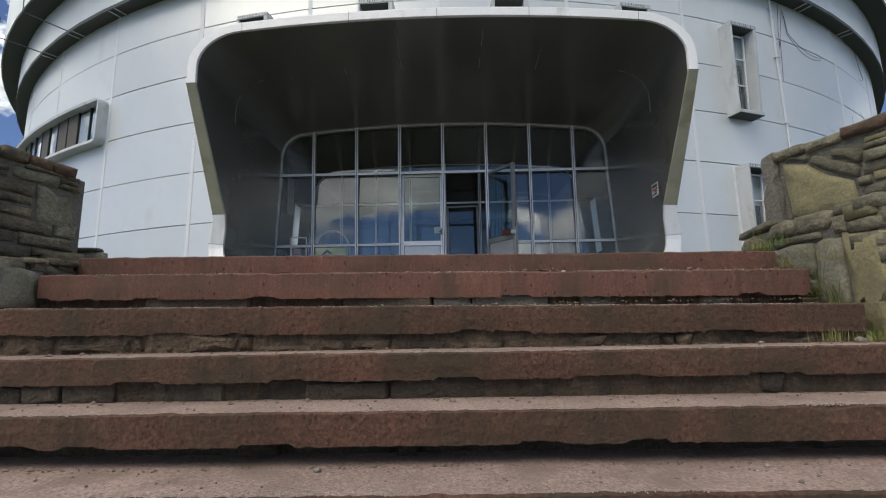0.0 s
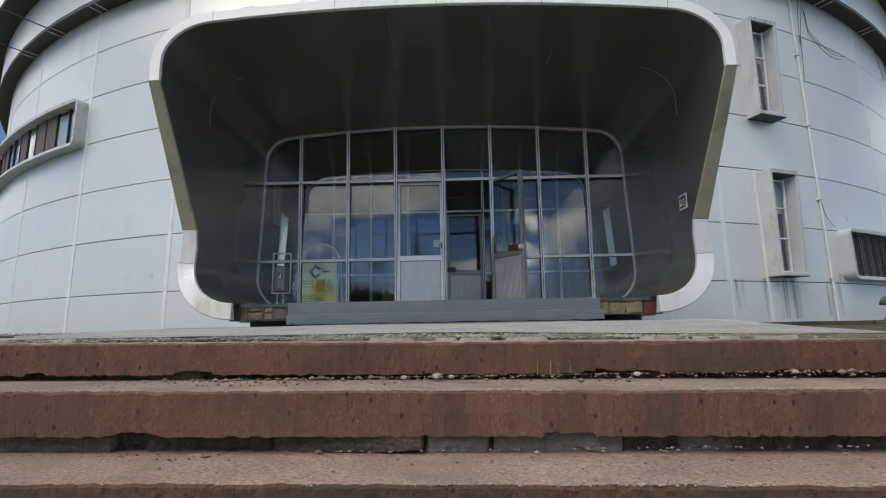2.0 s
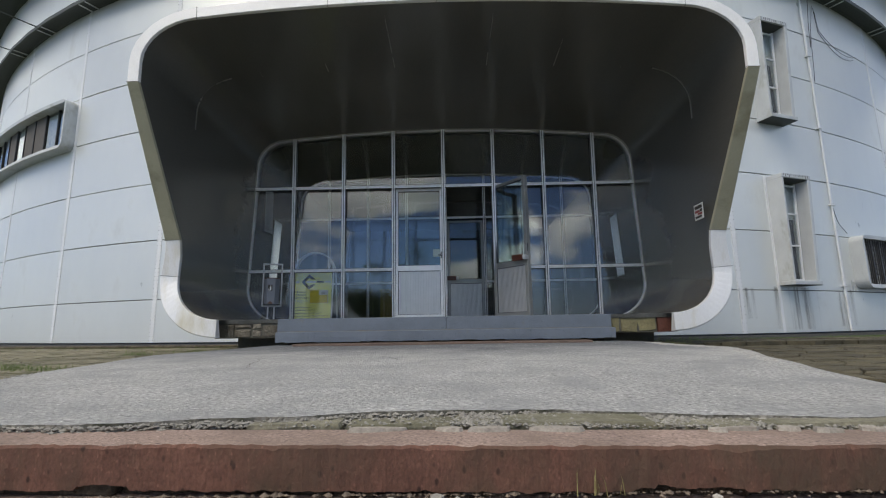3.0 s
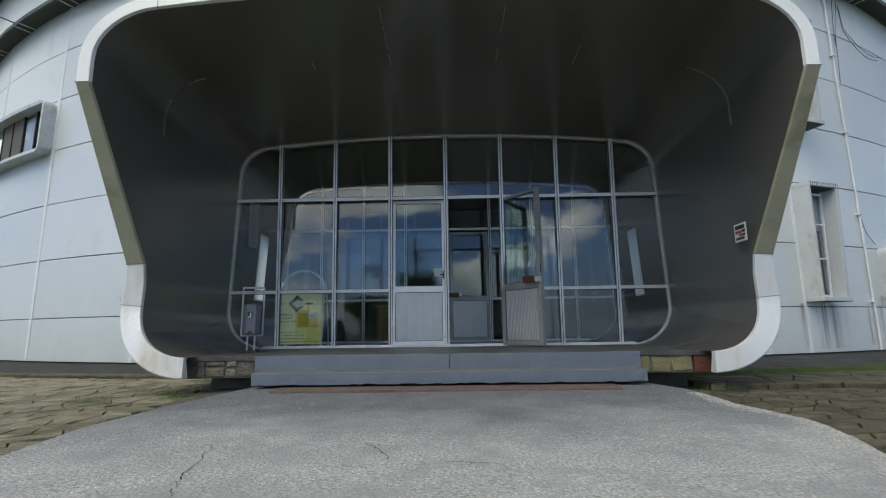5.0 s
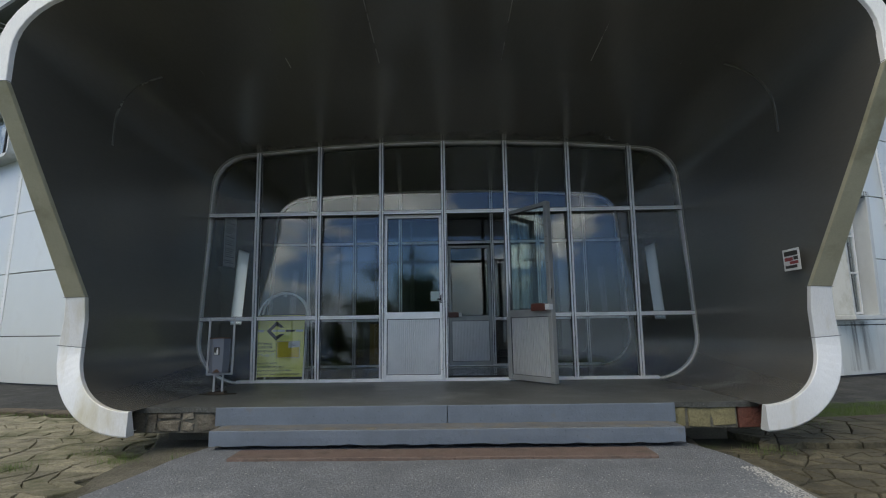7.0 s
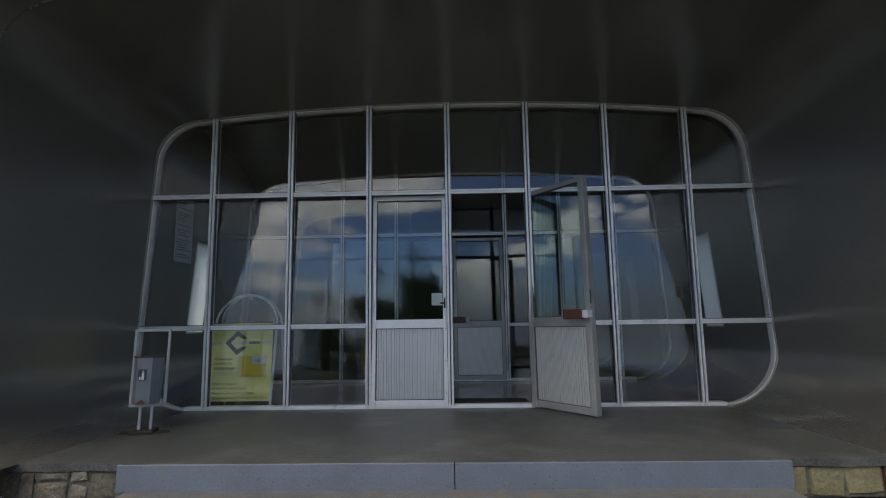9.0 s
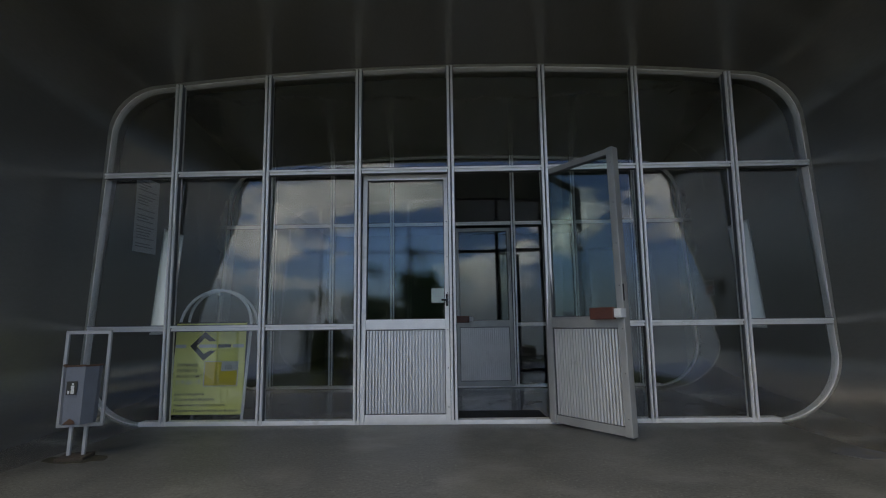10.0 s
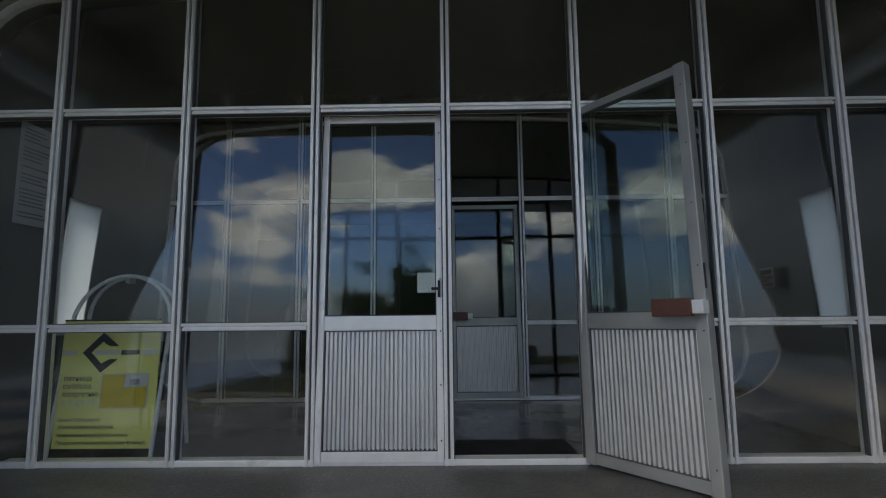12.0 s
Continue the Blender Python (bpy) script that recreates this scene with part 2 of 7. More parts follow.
M_BROWNSTONE = material("dark brown fieldstone", (0.155, 0.128, 0.084), 0.92, 0.0, 0.45, 9, 0.5, 70, 0.9, 30, (0.07, 0.06, 0.042), 7, (0.44, 0.66), (1, 1, 1.2), 0.1, 0.3)
M_MORTAR = material("grey mortar", (0.135, 0.128, 0.103), 0.95, 0.0, 0.25, 6, 0.3, 90, 0.6, 50)
M_FLAG = material("mossy flagstone", (0.205, 0.186, 0.13), 0.9, 0.0, 0.35, 5, 0.4, 60, 0.7, 30, (0.095, 0.095, 0.05), 2.6, (0.46, 0.66), (1, 1, 1), 0.08, 0.22, 0.0, ((30, 0.2, 0.6),))
M_FLAGDARK = material("brown flagstone", (0.100, 0.087, 0.055), 0.92, 0.0, 0.4, 5, 0.4, 60, 0.7, 30, (0.048, 0.044, 0.028), 2.6, (0.45, 0.66), (1, 1, 1), 0.08, 0.28, 0.0, ((30, 0.2, 0.6),))
M_EDGE = material("broken concrete edge", (0.235, 0.225, 0.20), 0.95, 0.0, 0.4, 14, 0.5, 90, 1.0, 50, (0.045, 0.048, 0.03), 9, (0.48, 0.66))
M_OLIVE = material("olive-grey flat stone", (0.215, 0.203, 0.148), 0.9, 0.0, 0.2, 6, 0.3, 90, 0.5, 40, (0.125, 0.122, 0.075), 5, (0.5, 0.7), (1, 1, 1), 0.08, 0.12)
M_PALE = material("pale limestone", (0.38, 0.345, 0.30), 0.9, 0.0, 0.2, 12, 0.25, 120, 0.4, 60, None, 1, (0.5, 0.7), (1, 1, 1), 0.1, 0.15)
M_EDGING = material("worn brown-red edging", (0.165, 0.115, 0.096), 0.8, 0.0, 0.3, 5, 0.35, 120, 0.5, 70, (0.11, 0.085, 0.07), 5, (0.48, 0.68))
M_GRIT = material("brown grit", (0.20, 0.16, 0.125), 0.95, 0.0, 0.45, 40, 0.3, 200, 0.3, 60)
M_PALEGRIT = material("pale worn grit", (0.34, 0.285, 0.24), 0.95, 0.0, 0.4, 40, 0.3, 200, 0.3, 60)
M_REDBLOCK = material("dark red sandstone block", (0.14, 0.052, 0.038), 0.85, 0.0, 0.25, 6, 0.25, 70, 0.4, 40, (0.11, 0.05, 0.038), 6, (0.5, 0.7))
M_EARTH = material("trodden earth and mortar", (0.125, 0.115, 0.088), 0.95, 0.0, 0.3, 2.5, 0.35, 70, 0.7, 50, (0.055, 0.055, 0.033), 2.2, (0.48, 0.7))
M_WHITECHIP = material("white stone chips", (0.36, 0.355, 0.34), 0.85, 0.0, 0.45, 40, 0.3, 200, 0.3, 60)
M_ASPHALT = material("old asphalt", (0.05, 0.052, 0.052), 0.95, 0.0, 0.4, 3, 0.6, 60, 0.5, 60, (0.085, 0.085, 0.078), 2.5, (0.52, 0.7))
M_ASPHALT.node_tree.nodes["Principled BSDF"].inputs["Specular IOR Level"].default_value = 0.15
M_WINBOX = material("grey painted window metal", (0.54, 0.565, 0.57), 0.45, 0.0, 0.1, 3, 0.06, 90, 0.1, 30, (0.32, 0.33, 0.29), 2.5, (0.55, 0.75), (1, 1, 0.5))
M_STAIN = material("run-off stain", (0.17, 0.14, 0.09), 0.8, 0.0, 0.3, 8, 0.2, 80, 0.1, 30, (0.26, 0.24, 0.19), 6, (0.5, 0.7), (1, 1, 0.3))
_n, _l = M_STAIN.node_tree.nodes, M_STAIN.node_tree.links


def stain_math(kind, a, c):
    node = _n.new("ShaderNodeMath")
    node.operation = kind
    _l.new(a, node.inputs[0])
    if isinstance(c, float):
        node.inputs[1].default_value = c
    else:
        _l.new(c, node.inputs[1])
    return node.outputs[0]


def stain_ramp(sock, a, c, lo, hi):
    node = _n.new("ShaderNodeMapRange")
    node.interpolation_type = "SMOOTHSTEP"
    for key, value in zip(("From Min", "From Max", "To Min", "To Max"), (a, c, lo, hi)):
        node.inputs[key].default_value = value
    _l.new(sock, node.inputs["Value"])
    return node.outputs[0]


_g = _n.new("ShaderNodeNewGeometry")
_c = _n.new("ShaderNodeTexCoord")
_x = _n.new("ShaderNodeSeparateXYZ")
_l.new(_c.outputs["Generated"], _x.inputs[0])
_cover = None
for _size, _low in ((0.9, 0.45), (3.2, 0.50)):          # broad washes and narrow runs
    _m = _n.new("ShaderNodeMapping")
    _m.inputs["Scale"].default_value = (_size * 2.2, _size * 2.2, _size * 0.10)
    _t = _n.new("ShaderNodeTexNoise")
    _t.inputs["Scale"].default_value, _t.inputs["Detail"].default_value = 1.0, 4.0
    _l.new(_g.outputs["Position"], _m.inputs["Vector"])
    _l.new(_m.outputs[0], _t.inputs["Vector"])
    _k = stain_ramp(_t.outputs["Fac"], _low, 0.74, 0.0, 0.36)
    _cover = stain_math("ADD", _cover, _k) if _cover else _k
_cover = stain_math("MULTIPLY", _cover, stain_ramp(_x.outputs["Z"], 0.0, 1.0, 0.35, 1.0))
_cover = stain_math("MULTIPLY", _cover, stain_ramp(stain_math("PINGPONG", _x.outputs["X"], 0.5), 0.0, 0.14, 0.0, 1.0))
_cover = stain_math("MULTIPLY", _cover, stain_ramp(stain_math("PINGPONG", _x.outputs["Z"], 0.5), 0.0, 0.05, 0.0, 1.0))
_l.new(_cover, _n["Principled BSDF"].inputs["Alpha"])
M_BLIND = material("pale window blind", (0.50, 0.50, 0.47), 0.8, 0.0, 0.15, 6)
M_DIMINK = material("faded print", (0.18, 0.20, 0.21), 0.8)
M_SLIP = material("pale green paper", (0.55, 0.66, 0.62), 0.8)
M_BLUEPATCH = material("worn blue-grey paint", (0.10, 0.108, 0.125), 0.5, 0.0, 0.3, 9, 0.4, 90, 0.1, 60, (0.13, 0.127, 0.115), 9, (0.45, 0.62))
M_RIDGE = material("distant wooded ridge with painted haze", (0.15, 0.20, 0.29), 1.0, 0.0, 0.25, 0.004, 0.1, 0.02, 0.0)
_b = M_RIDGE.node_tree.nodes["Principled BSDF"]       # haze painted into the ridge's blue colour and a faint glow
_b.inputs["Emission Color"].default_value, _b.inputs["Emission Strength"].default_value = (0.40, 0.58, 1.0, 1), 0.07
M_SOIL = material("dark soil joint", (0.04, 0.038, 0.024), 0.95, 0.0, 0.3, 4, 0.3, 60, 0.7, 30, (0.05, 0.065, 0.02), 1.2, (0.5, 0.65))
M_GROUND = material("grassy hillside", (0.055, 0.072, 0.028), 0.95, 0.0, 0.35, 0.4, 0.3, 6, 0.4, 4, (0.08, 0.08, 0.045), 0.12, (0.5, 0.7))
M_GRASS = material("grass blades", (0.10, 0.165, 0.03), 0.7, 0.0, 0.35, 5, 0.2, 60, 0.0)
M_PALEGRASS = material("pale green grass blades", (0.14, 0.17, 0.055), 0.7, 0.0, 0.35, 5, 0.2, 60, 0.0)
M_DRYGRASS = material("dry grass blades", (0.22, 0.20, 0.08), 0.8, 0.0, 0.3, 8, 0.2, 60, 0.0)
M_OCHREWOOD = material("ochre varnished wood", (0.40, 0.26, 0.08), 0.45, 0.0, 0.2, 4, 0.15, 60, 0.1, 40, None, 1, (0.5, 0.7), (6, 6, 0.6))
M_LEAF = material("tree leaves", (0.07, 0.105, 0.03), 0.55, 0.0, 0.45, 1.5, 0.2, 20, 0.0)
M_BARK = material("grey-brown bark", (0.12, 0.10, 0.08), 0.95, 0.0, 0.3, 6, 0.3, 60, 0.8, 20)
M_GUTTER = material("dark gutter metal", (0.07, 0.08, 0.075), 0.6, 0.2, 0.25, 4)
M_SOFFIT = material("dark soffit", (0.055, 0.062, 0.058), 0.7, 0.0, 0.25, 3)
M_CABLE = material("black cable", (0.03, 0.03, 0.03), 0.6)
M_BIN = material("grey painted steel", (0.17, 0.19, 0.225), 0.5, 0.0, 0.1, 8, 0.1, 150, 0.1, 60, (0.14, 0.09, 0.06), 9, (0.66, 0.74))
M_STEEL = material("light grey steel tube", (0.44, 0.45, 0.46), 0.5, 0.1, 0.12, 10)
M_RUST = material("rusty steel", (0.12, 0.065, 0.04), 0.85, 0.0, 0.35, 20)
M_WHITE = material("white enamel", (0.78, 0.80, 0.80), 0.45, 0.0, 0.04, 6)
M_YELLOW = material("yellow-green sign board", (0.95, 0.93, 0.30), 0.5, 0.0, 0.06, 3)
M_AMBER = material("amber print", (0.80, 0.62, 0.06), 0.5, 0.0, 0.12, 14)
M_INK = material("dark print", (0.035, 0.035, 0.03), 0.6)
M_PAPER = material("white paper", (0.70, 0.72, 0.70), 0.8, 0.0, 0.03, 4)
M_DIMPAPER = material("grey notice paper", (0.55, 0.58, 0.60), 0.8, 0.0, 0.05, 4)
M_REDPLATE = material("red print", (0.30, 0.06, 0.06), 0.5)
M_WOODBOX = material("red-brown varnished wood", (0.11, 0.03, 0.016), 0.4, 0.0, 0.2, 8, 0.1, 100, 0.05, 40, None, 1, (0.5, 0.7), (1, 8, 8))
M_BLACK = material("black rubber", (0.02, 0.02, 0.02), 0.6)
M_WINDOWBLUE = material("pale blue painted reflection", (0.42, 0.55, 0.75), 0.9, 0.0, 0.2, 14, 0.1, 60, 0.0, 60, None, 1, (0.5, 0.7), (1, 1, 0.05))
M_CURTAIN = material("dim grey curtain", (0.09, 0.10, 0.125), 0.9, 0.0, 0.25, 14, 0.1, 60, 0.0, 60, None, 1, (0.5, 0.7), (1, 1, 0.05))
M_BROWN = material("grey-brown window board", (0.115, 0.105, 0.095), 0.8)
M_FROST = bpy.data.materials.new("frosted glass")
M_FROST.use_nodes = True
_n, _l = M_FROST.node_tree.nodes, M_FROST.node_tree.links
_b, _t = _n["Principled BSDF"], _n.new("ShaderNodeBsdfTranslucent")
_b.inputs["Base Color"].default_value, _b.inputs["Roughness"].default_value = (0.5, 0.55, 0.57, 1), 0.35
_t.inputs["Color"].default_value = (0.86, 0.90, 0.91, 1)
_m = _n.new("ShaderNodeMixShader")
_m.inputs[0].default_value = 0.93
_l.new(_b.outputs[0], _m.inputs[1])
_l.new(_t.outputs[0], _m.inputs[2])
_l.new(_m.outputs[0], _n["Material Output"].inputs["Surface"])
M_RIB = material("ribbed aluminium sheet", (0.80, 0.80, 0.795), 0.40, 0.6, 0.06, 6, 0.06, 200, 0.05, 100, (0.62, 0.62, 0.60), 4, (0.58, 0.80))


# ---- builders ----
def link(name, bm, mat, parent=None, label="", smooth=False):
    me = bpy.data.meshes.new(name)
    bm.normal_update()
    bm.to_mesh(me)
    bm.free()
    if smooth:
        me.shade_smooth()
    for one in (mat if isinstance(mat, (list, tuple)) else [mat]):
        me.materials.append(one)
    ob = new(name, me)
    if parent is not None:
        ob.parent = parent
        ob.matrix_parent_inverse = Matrix()
    if label:
        ob["label"] = label
    return ob


def part(name, bm, mat, parent, label="", smooth=False):
    return link(name, bm, mat, parent, label, smooth)


def thing(name, label, category, group="", kind="", at=(0, 0, 0)):
    ob = new(name)
    ob.empty_display_size = 0.1
    ob.location = at
    return tagged(ob, label, category, group, kind)


def from_lists(verts, faces):
    bm = bmesh.new()
    vs = [bm.verts.new(v) for v in verts]
    for f in faces:
        bm.faces.new([vs[i] for i in f])
    return bm


def box(bm, x0, x1, y0, y1, z0, z1, bevel=0.0):
    vs = [bm.verts.new((x, y, z)) for z in (z0, z1) for y in (y0, y1) for x in (x0, x1)]
    fs = [bm.faces.new([vs[i] for i in f]) for f in ((0, 2, 3, 1), (4, 5, 7, 6), (0, 1, 5, 4), (2, 6, 7, 3), (0, 4, 6, 2), (1, 3, 7, 5))]
    if bevel:
        edges = {e for f in fs for e in f.edges}
        bmesh.ops.bevel(bm, geom=list(edges), offset=bevel, segments=2, affect="EDGES", profile=0.6)
    return vs


def boxed(x0, x1, y0, y1, z0, z1, bevel=0.0):
    bm = bmesh.new()
    box(bm, x0, x1, y0, y1, z0, z1, bevel)
    return bm


def tube(points, r, sides=8, closed=False):
    """A round tube along a line of points."""
    bm = bmesh.new()
    pts = [Vector(p) for p in points]
    rings = []
    n = len(pts)
    for i, p in enumerate(pts):
        a = pts[(i - 1) % n] if closed or i > 0 else p
        c = pts[(i + 1) % n] if closed or i < n - 1 else p
        d = (c - a).normalized()
        if i:
            u = (u - d * u.dot(d)).normalized()
        else:
            u = d.cross(Vector((0, 0, 1)) if abs(d.z) < 0.9 else Vector((1, 0, 0))).normalized()
        v = d.cross(u)
        rr = r[i] if isinstance(r, (list, tuple)) else r
        rings.append([bm.verts.new(p + rr * (math.cos(2 * math.pi * k / sides) * u + math.sin(2 * math.pi * k / sides) * v)) for k in range(sides)])
    for i in range(n if closed else n - 1):
        A, B = rings[i], rings[(i + 1) % n]
        for k in range(sides):
            bm.faces.new((A[k], A[(k + 1) % sides], B[(k + 1) % sides], B[k]))
    if not closed:
        bm.faces.new(rings[0][::-1])
        bm.faces.new(rings[-1])
    bmesh.ops.recalc_face_normals(bm, faces=bm.faces)
    return bm


def sweep(bm, line, profile, normals, closed=False):
    """Sweep a closed 2D profile (a across, b along y) along a line in x, z with its outward normals; y per point."""
    rings = []
    for (x, y, z), (nx, nz) in zip(line, normals):
        rings.append([bm.verts.new((x + a * nx, y + b, z + a * nz)) for a, b in profile])
    n, k = len(rings), len(profile)
    for i in range(n if closed else n - 1):
        A, B = rings[i], rings[(i + 1) % n]
        for j in range(k):
            bm.faces.new((A[j], A[(j + 1) % k], B[(j + 1) % k], B[j]))
    if not closed:
        bm.faces.new(rings[0][::-1])
        bm.faces.new(rings[-1])
    bmesh.ops.recalc_face_normals(bm, faces=bm.faces)


def slab(outline, z0, z1, top_noise=0.0):
    """A prism with the given outline in x, y."""
    bm = bmesh.new()
    lo = [bm.verts.new((x, y, z0)) for x, y in outline]
    hi = [bm.verts.new((x, y, z1 + random.uniform(-top_noise, top_noise))) for x, y in outline]
    n = len(outline)
    bm.faces.new(hi)
    bm.faces.new(lo[::-1])
    for i in range(n):
        bm.faces.new((lo[i], lo[(i + 1) % n], hi[(i + 1) % n], hi[i]))
    bmesh.ops.recalc_face_normals(bm, faces=bm.faces)
    return bm


# ---- the plan ----
FLOOR = 0.30                  # porch floor above the landing
BAY = 0.80
WALL_Y, WALL_R, WALL_X = 2.12, 24.0, -0.1    # round tower: nearest face and radius
YC = WALL_Y + WALL_R


def glass_y(z):
    return -0.05 * (z - FLOOR)


def section(rise=0.0, wide=0.0, steps=8, flare=0.0, low=0.0, arch=0.13):
    """The rounded opening of the portal from its right floor corner over the top to the left one: points in x, z."""
    pts = []
    for i in range(2 * steps + 1):                  # lower corner
        a = -math.pi / 2 + (math.pi / 2) * i / (2 * steps)
        pts.append((2.565 + (0.55 + wide + low) * math.cos(a), FLOOR + 0.52 + 0.52 * math.sin(a)))
    for k in (0.1071, 0.1973, 0.445, 0.6684, 0.8858):    # leaning side
        pts.append((3.115 - 0.11 * k + wide + flare * k, 0.82 + (2.78 + rise - 0.82) * k))
    for i in range(steps + 1):                      # upper corner
        a = (math.pi / 2) * i / steps
        pts.append((2.55 + (0.455 + wide + flare) * math.cos(a), 2.765 + rise + 0.45 * math.sin(a)))
    for i in range(1, 10):                          # arched head
        x = 2.55 * (1 - i / 9)
        pts.append((x, 3.215 + rise + arch * (1 - (x / 2.55) ** 2)))
    return pts + [(-x, z) for x, z in pts[-2::-1]]


def normals_of(pts):
    out_n = []
    for i in range(len(pts)):
        a, c = pts[max(i - 1, 0)], pts[min(i + 1, len(pts) - 1)]
        dx, dz = c[0] - a[0], c[1] - a[1]
        d = math.hypot(dx, dz)
        out_n.append((dz / d, -dx / d))
    return out_n


def front_y(x, z):
    """The front edge of the portal seen from the side: lip, cut-back cheek, foot."""
    if z >= 2.758:
        return -2.79 - 0.16 * (1 - min(1, (x / 3.2) ** 2))
    if z >= 1.255:
        return -1.85 - 0.94 * (z - 1.255) / (2.76 - 1.255)
    if z >= 0.81:
        return -1.785 - 0.065 * (z - 0.81) / 0.445
    return -1.785 - 0.185 * ((0.81 - z) / 0.51) ** 1.3


LIGHT_Y, LIGHT_Z = (0.815, 1.18), (1.03, 2.13)     # frosted side windows of the vestibule


# ---- portal ----
def build_portal():
    portal = thing("entrance_portal", "white-lipped metal entrance portal with dark curved lining", "portal", kind="structure")
    inner = section()
    inner_front = [(x + (0.045 * min(1.0, z / 2.5) if x > 0.5 else 0.0), z) for x, z in section(0.245, 0.012, flare=0.136, low=0.033, arch=0.055)]
    nf = normals_of(inner_front)
    N = len(inner)
    # lining: rows from the glazing to the front edge
    bm = bmesh.new()
    rows = 14
    grid = []
    for i in range(N):
        x0, z0 = inner[i]
        x1, z1 = inner_front[i]
        y0, y1 = glass_y(z0) + 0.05, front_y(x1, z1)
        grid.append([bm.verts.new((x0 + (x1 - x0) * j / rows, y0 + (y1 - y0) * j / rows, z0 + (z1 - z0) * j / rows)) for j in range(rows + 1)])
    for i in range(N - 1):
        for j in range(rows):
            bm.faces.new((grid[i][j], grid[i][j + 1], grid[i + 1][j + 1], grid[i + 1][j]))
    bmesh.ops.recalc_face_normals(bm, faces=bm.faces)
    part("lining", bm, M_LINING, portal, "dark semi-gloss metal lining", True)

    # outer skin back to the tower wall
    def thick(z):
        return float(np.interp(z, (0.3, 0.6, 0.81, 1.25, 2.76), (0.190, 0.205, 0.208, 0.172, 0.112)))

    outer = [(x + thick(z) * nx, z + thick(z) * nz) for (x, z), (nx, nz) in zip(inner_front, nf)]
    bm = bmesh.new()
    ring0 = [bm.verts.new((x, front_y(xi, zi), z)) for (x, z), (xi, zi) in zip(outer, inner_front)]
    rings = [ring0] + [[bm.verts.new((x, y, z)) for (x, z) in outer] for y in (LIGHT_Y[0], LIGHT_Y[1], 2.9)]
    for A, B in zip(rings, rings[1:]):
        for i in range(1, N - 2):
            z = (inner[i][1] + inner[i + 1][1]) / 2
            if A is rings[1] and LIGHT_Z[0] < z < LIGHT_Z[1]:
                continue
            bm.faces.new((A[i], B[i], B[i + 1], A[i + 1]))
    bmesh.ops.recalc_face_normals(bm, faces=bm.faces)
    part("outer_skin", bm, M_PANEL, portal, "pale outer metal skin", True)

    # edge pieces between skin and lining
    def edge(name, i0, i1, mat, label, proud=0.012, tilt=0.0):
        b2 = bmesh.new()
        rings = []
        for i in range(i0, i1 + 1):
            (xi, zi), (nx, nz) = inner_front[i], nf[i]
            y = front_y(xi, zi)
            T = thick(zi)
            rings.append([b2.verts.new((xi + a * nx, y + b, zi + a * nz)) for a, b in
                          ((-0.002, 0.03), (-0.002, -proud + 0.004), (0.002, -proud), (T, -proud + tilt), (T + 0.012, -proud + tilt + 0.01), (T + 0.012, 0.10))])
        for A, B in zip(rings, rings[1:]):
            for j in range(6):
                b2.faces.new((A[j], A[(j + 1) % 6], B[(j + 1) % 6], B[j]))
        b2.faces.new(rings[0][::-1])
        b2.faces.new(rings[-1])
        bmesh.ops.recalc_face_normals(b2, faces=b2.faces)
        part(name, b2, mat, portal, label)

    zs = [z for x, z in inner_front]
    half = N // 2
    a1 = max(i for i in range(half) if zs[i] <= 1.27)
    a2 = min(i for i in range(half) if zs[i] >= 2.75)
    def lip_joint(i):
        (xi, zi), (nx, nz) = inner_front[i], nf[i]
        y, T = front_y(xi, zi) - 0.0125, thick(zi)
        part("lip_joint", tube([(xi - 0.013 * nx, y + 0.05, zi - 0.013 * nz), (xi - 0.013 * nx, y, zi - 0.013 * nz), (xi + (T + 0.013) * nx, y, zi + (T + 0.013) * nz), (xi + (T + 0.013) * nx, y + 0.09, zi + (T + 0.013) * nz)], 0.0022, 5), M_SEAM, portal)

    for i in (16, a1, a2, a2 + 9, a2 + 14, half):
        for q in {i, N - 1 - i}:
            lip_joint(q)
    edge("lower_lip", 0, a1, M_LIPLOW, "stained white metal lower lip", 0.012, 0.006)
    edge("side_edge", a1, a2, M_LIPSIDE, "yellowed cut-back edge with shade painted in")
    cuts = [a2, a2 + 9, a2 + 11, a2 + 14, half, N - 1 - a2 - 14, N - 1 - a2 - 11, N - 1 - a2 - 9, N - 1 - a2]
    cuts = sorted(set(c for c in cuts if a2 <= c <= N - 1 - a2))
    for c0, c1 in zip(cuts, cuts[1:]):
        edge("upper_lip", c0, c1, M_LIP, "white painted upper lip", 0.012, 0.004)
    edge("side_edge", N - 1 - a2, N - 1 - a1, M_LIPSIDE, "yellowed cut-back edge with shade painted in")
    edge("lower_lip", N - 1 - a1, N - 1, M_LIPLOW, "stained white metal lower lip", 0.012, 0.006)

    # raised joints of the lining
    def bead(frac, i0, i1):
        b2 = bmesh.new()
        line, nn = [], []
        for i in range(i0, i1 + 1):
            x0, z0 = inner[i]
            x1, z1 = inner_front[i]
            y0, y1 = glass_y(z0), front_y(x1, z1)
            line.append((x0 + (x1 - x0) * frac, y0 + (y1 - y0) * frac, z0 + (z1 - z0) * frac))
            nn.append(nf[i])
        sweep(b2, line, ((-0.004, -0.010), (-0.004, 0.010), (0.01, 0.010), (0.01, -0.010)), nn)
        part("lining_joint", b2, M_BEAD, portal)

    bead(0.62, a2, a2 + 8)
    bead(0.62, N - 1 - a2 - 8, N - 1 - a2)
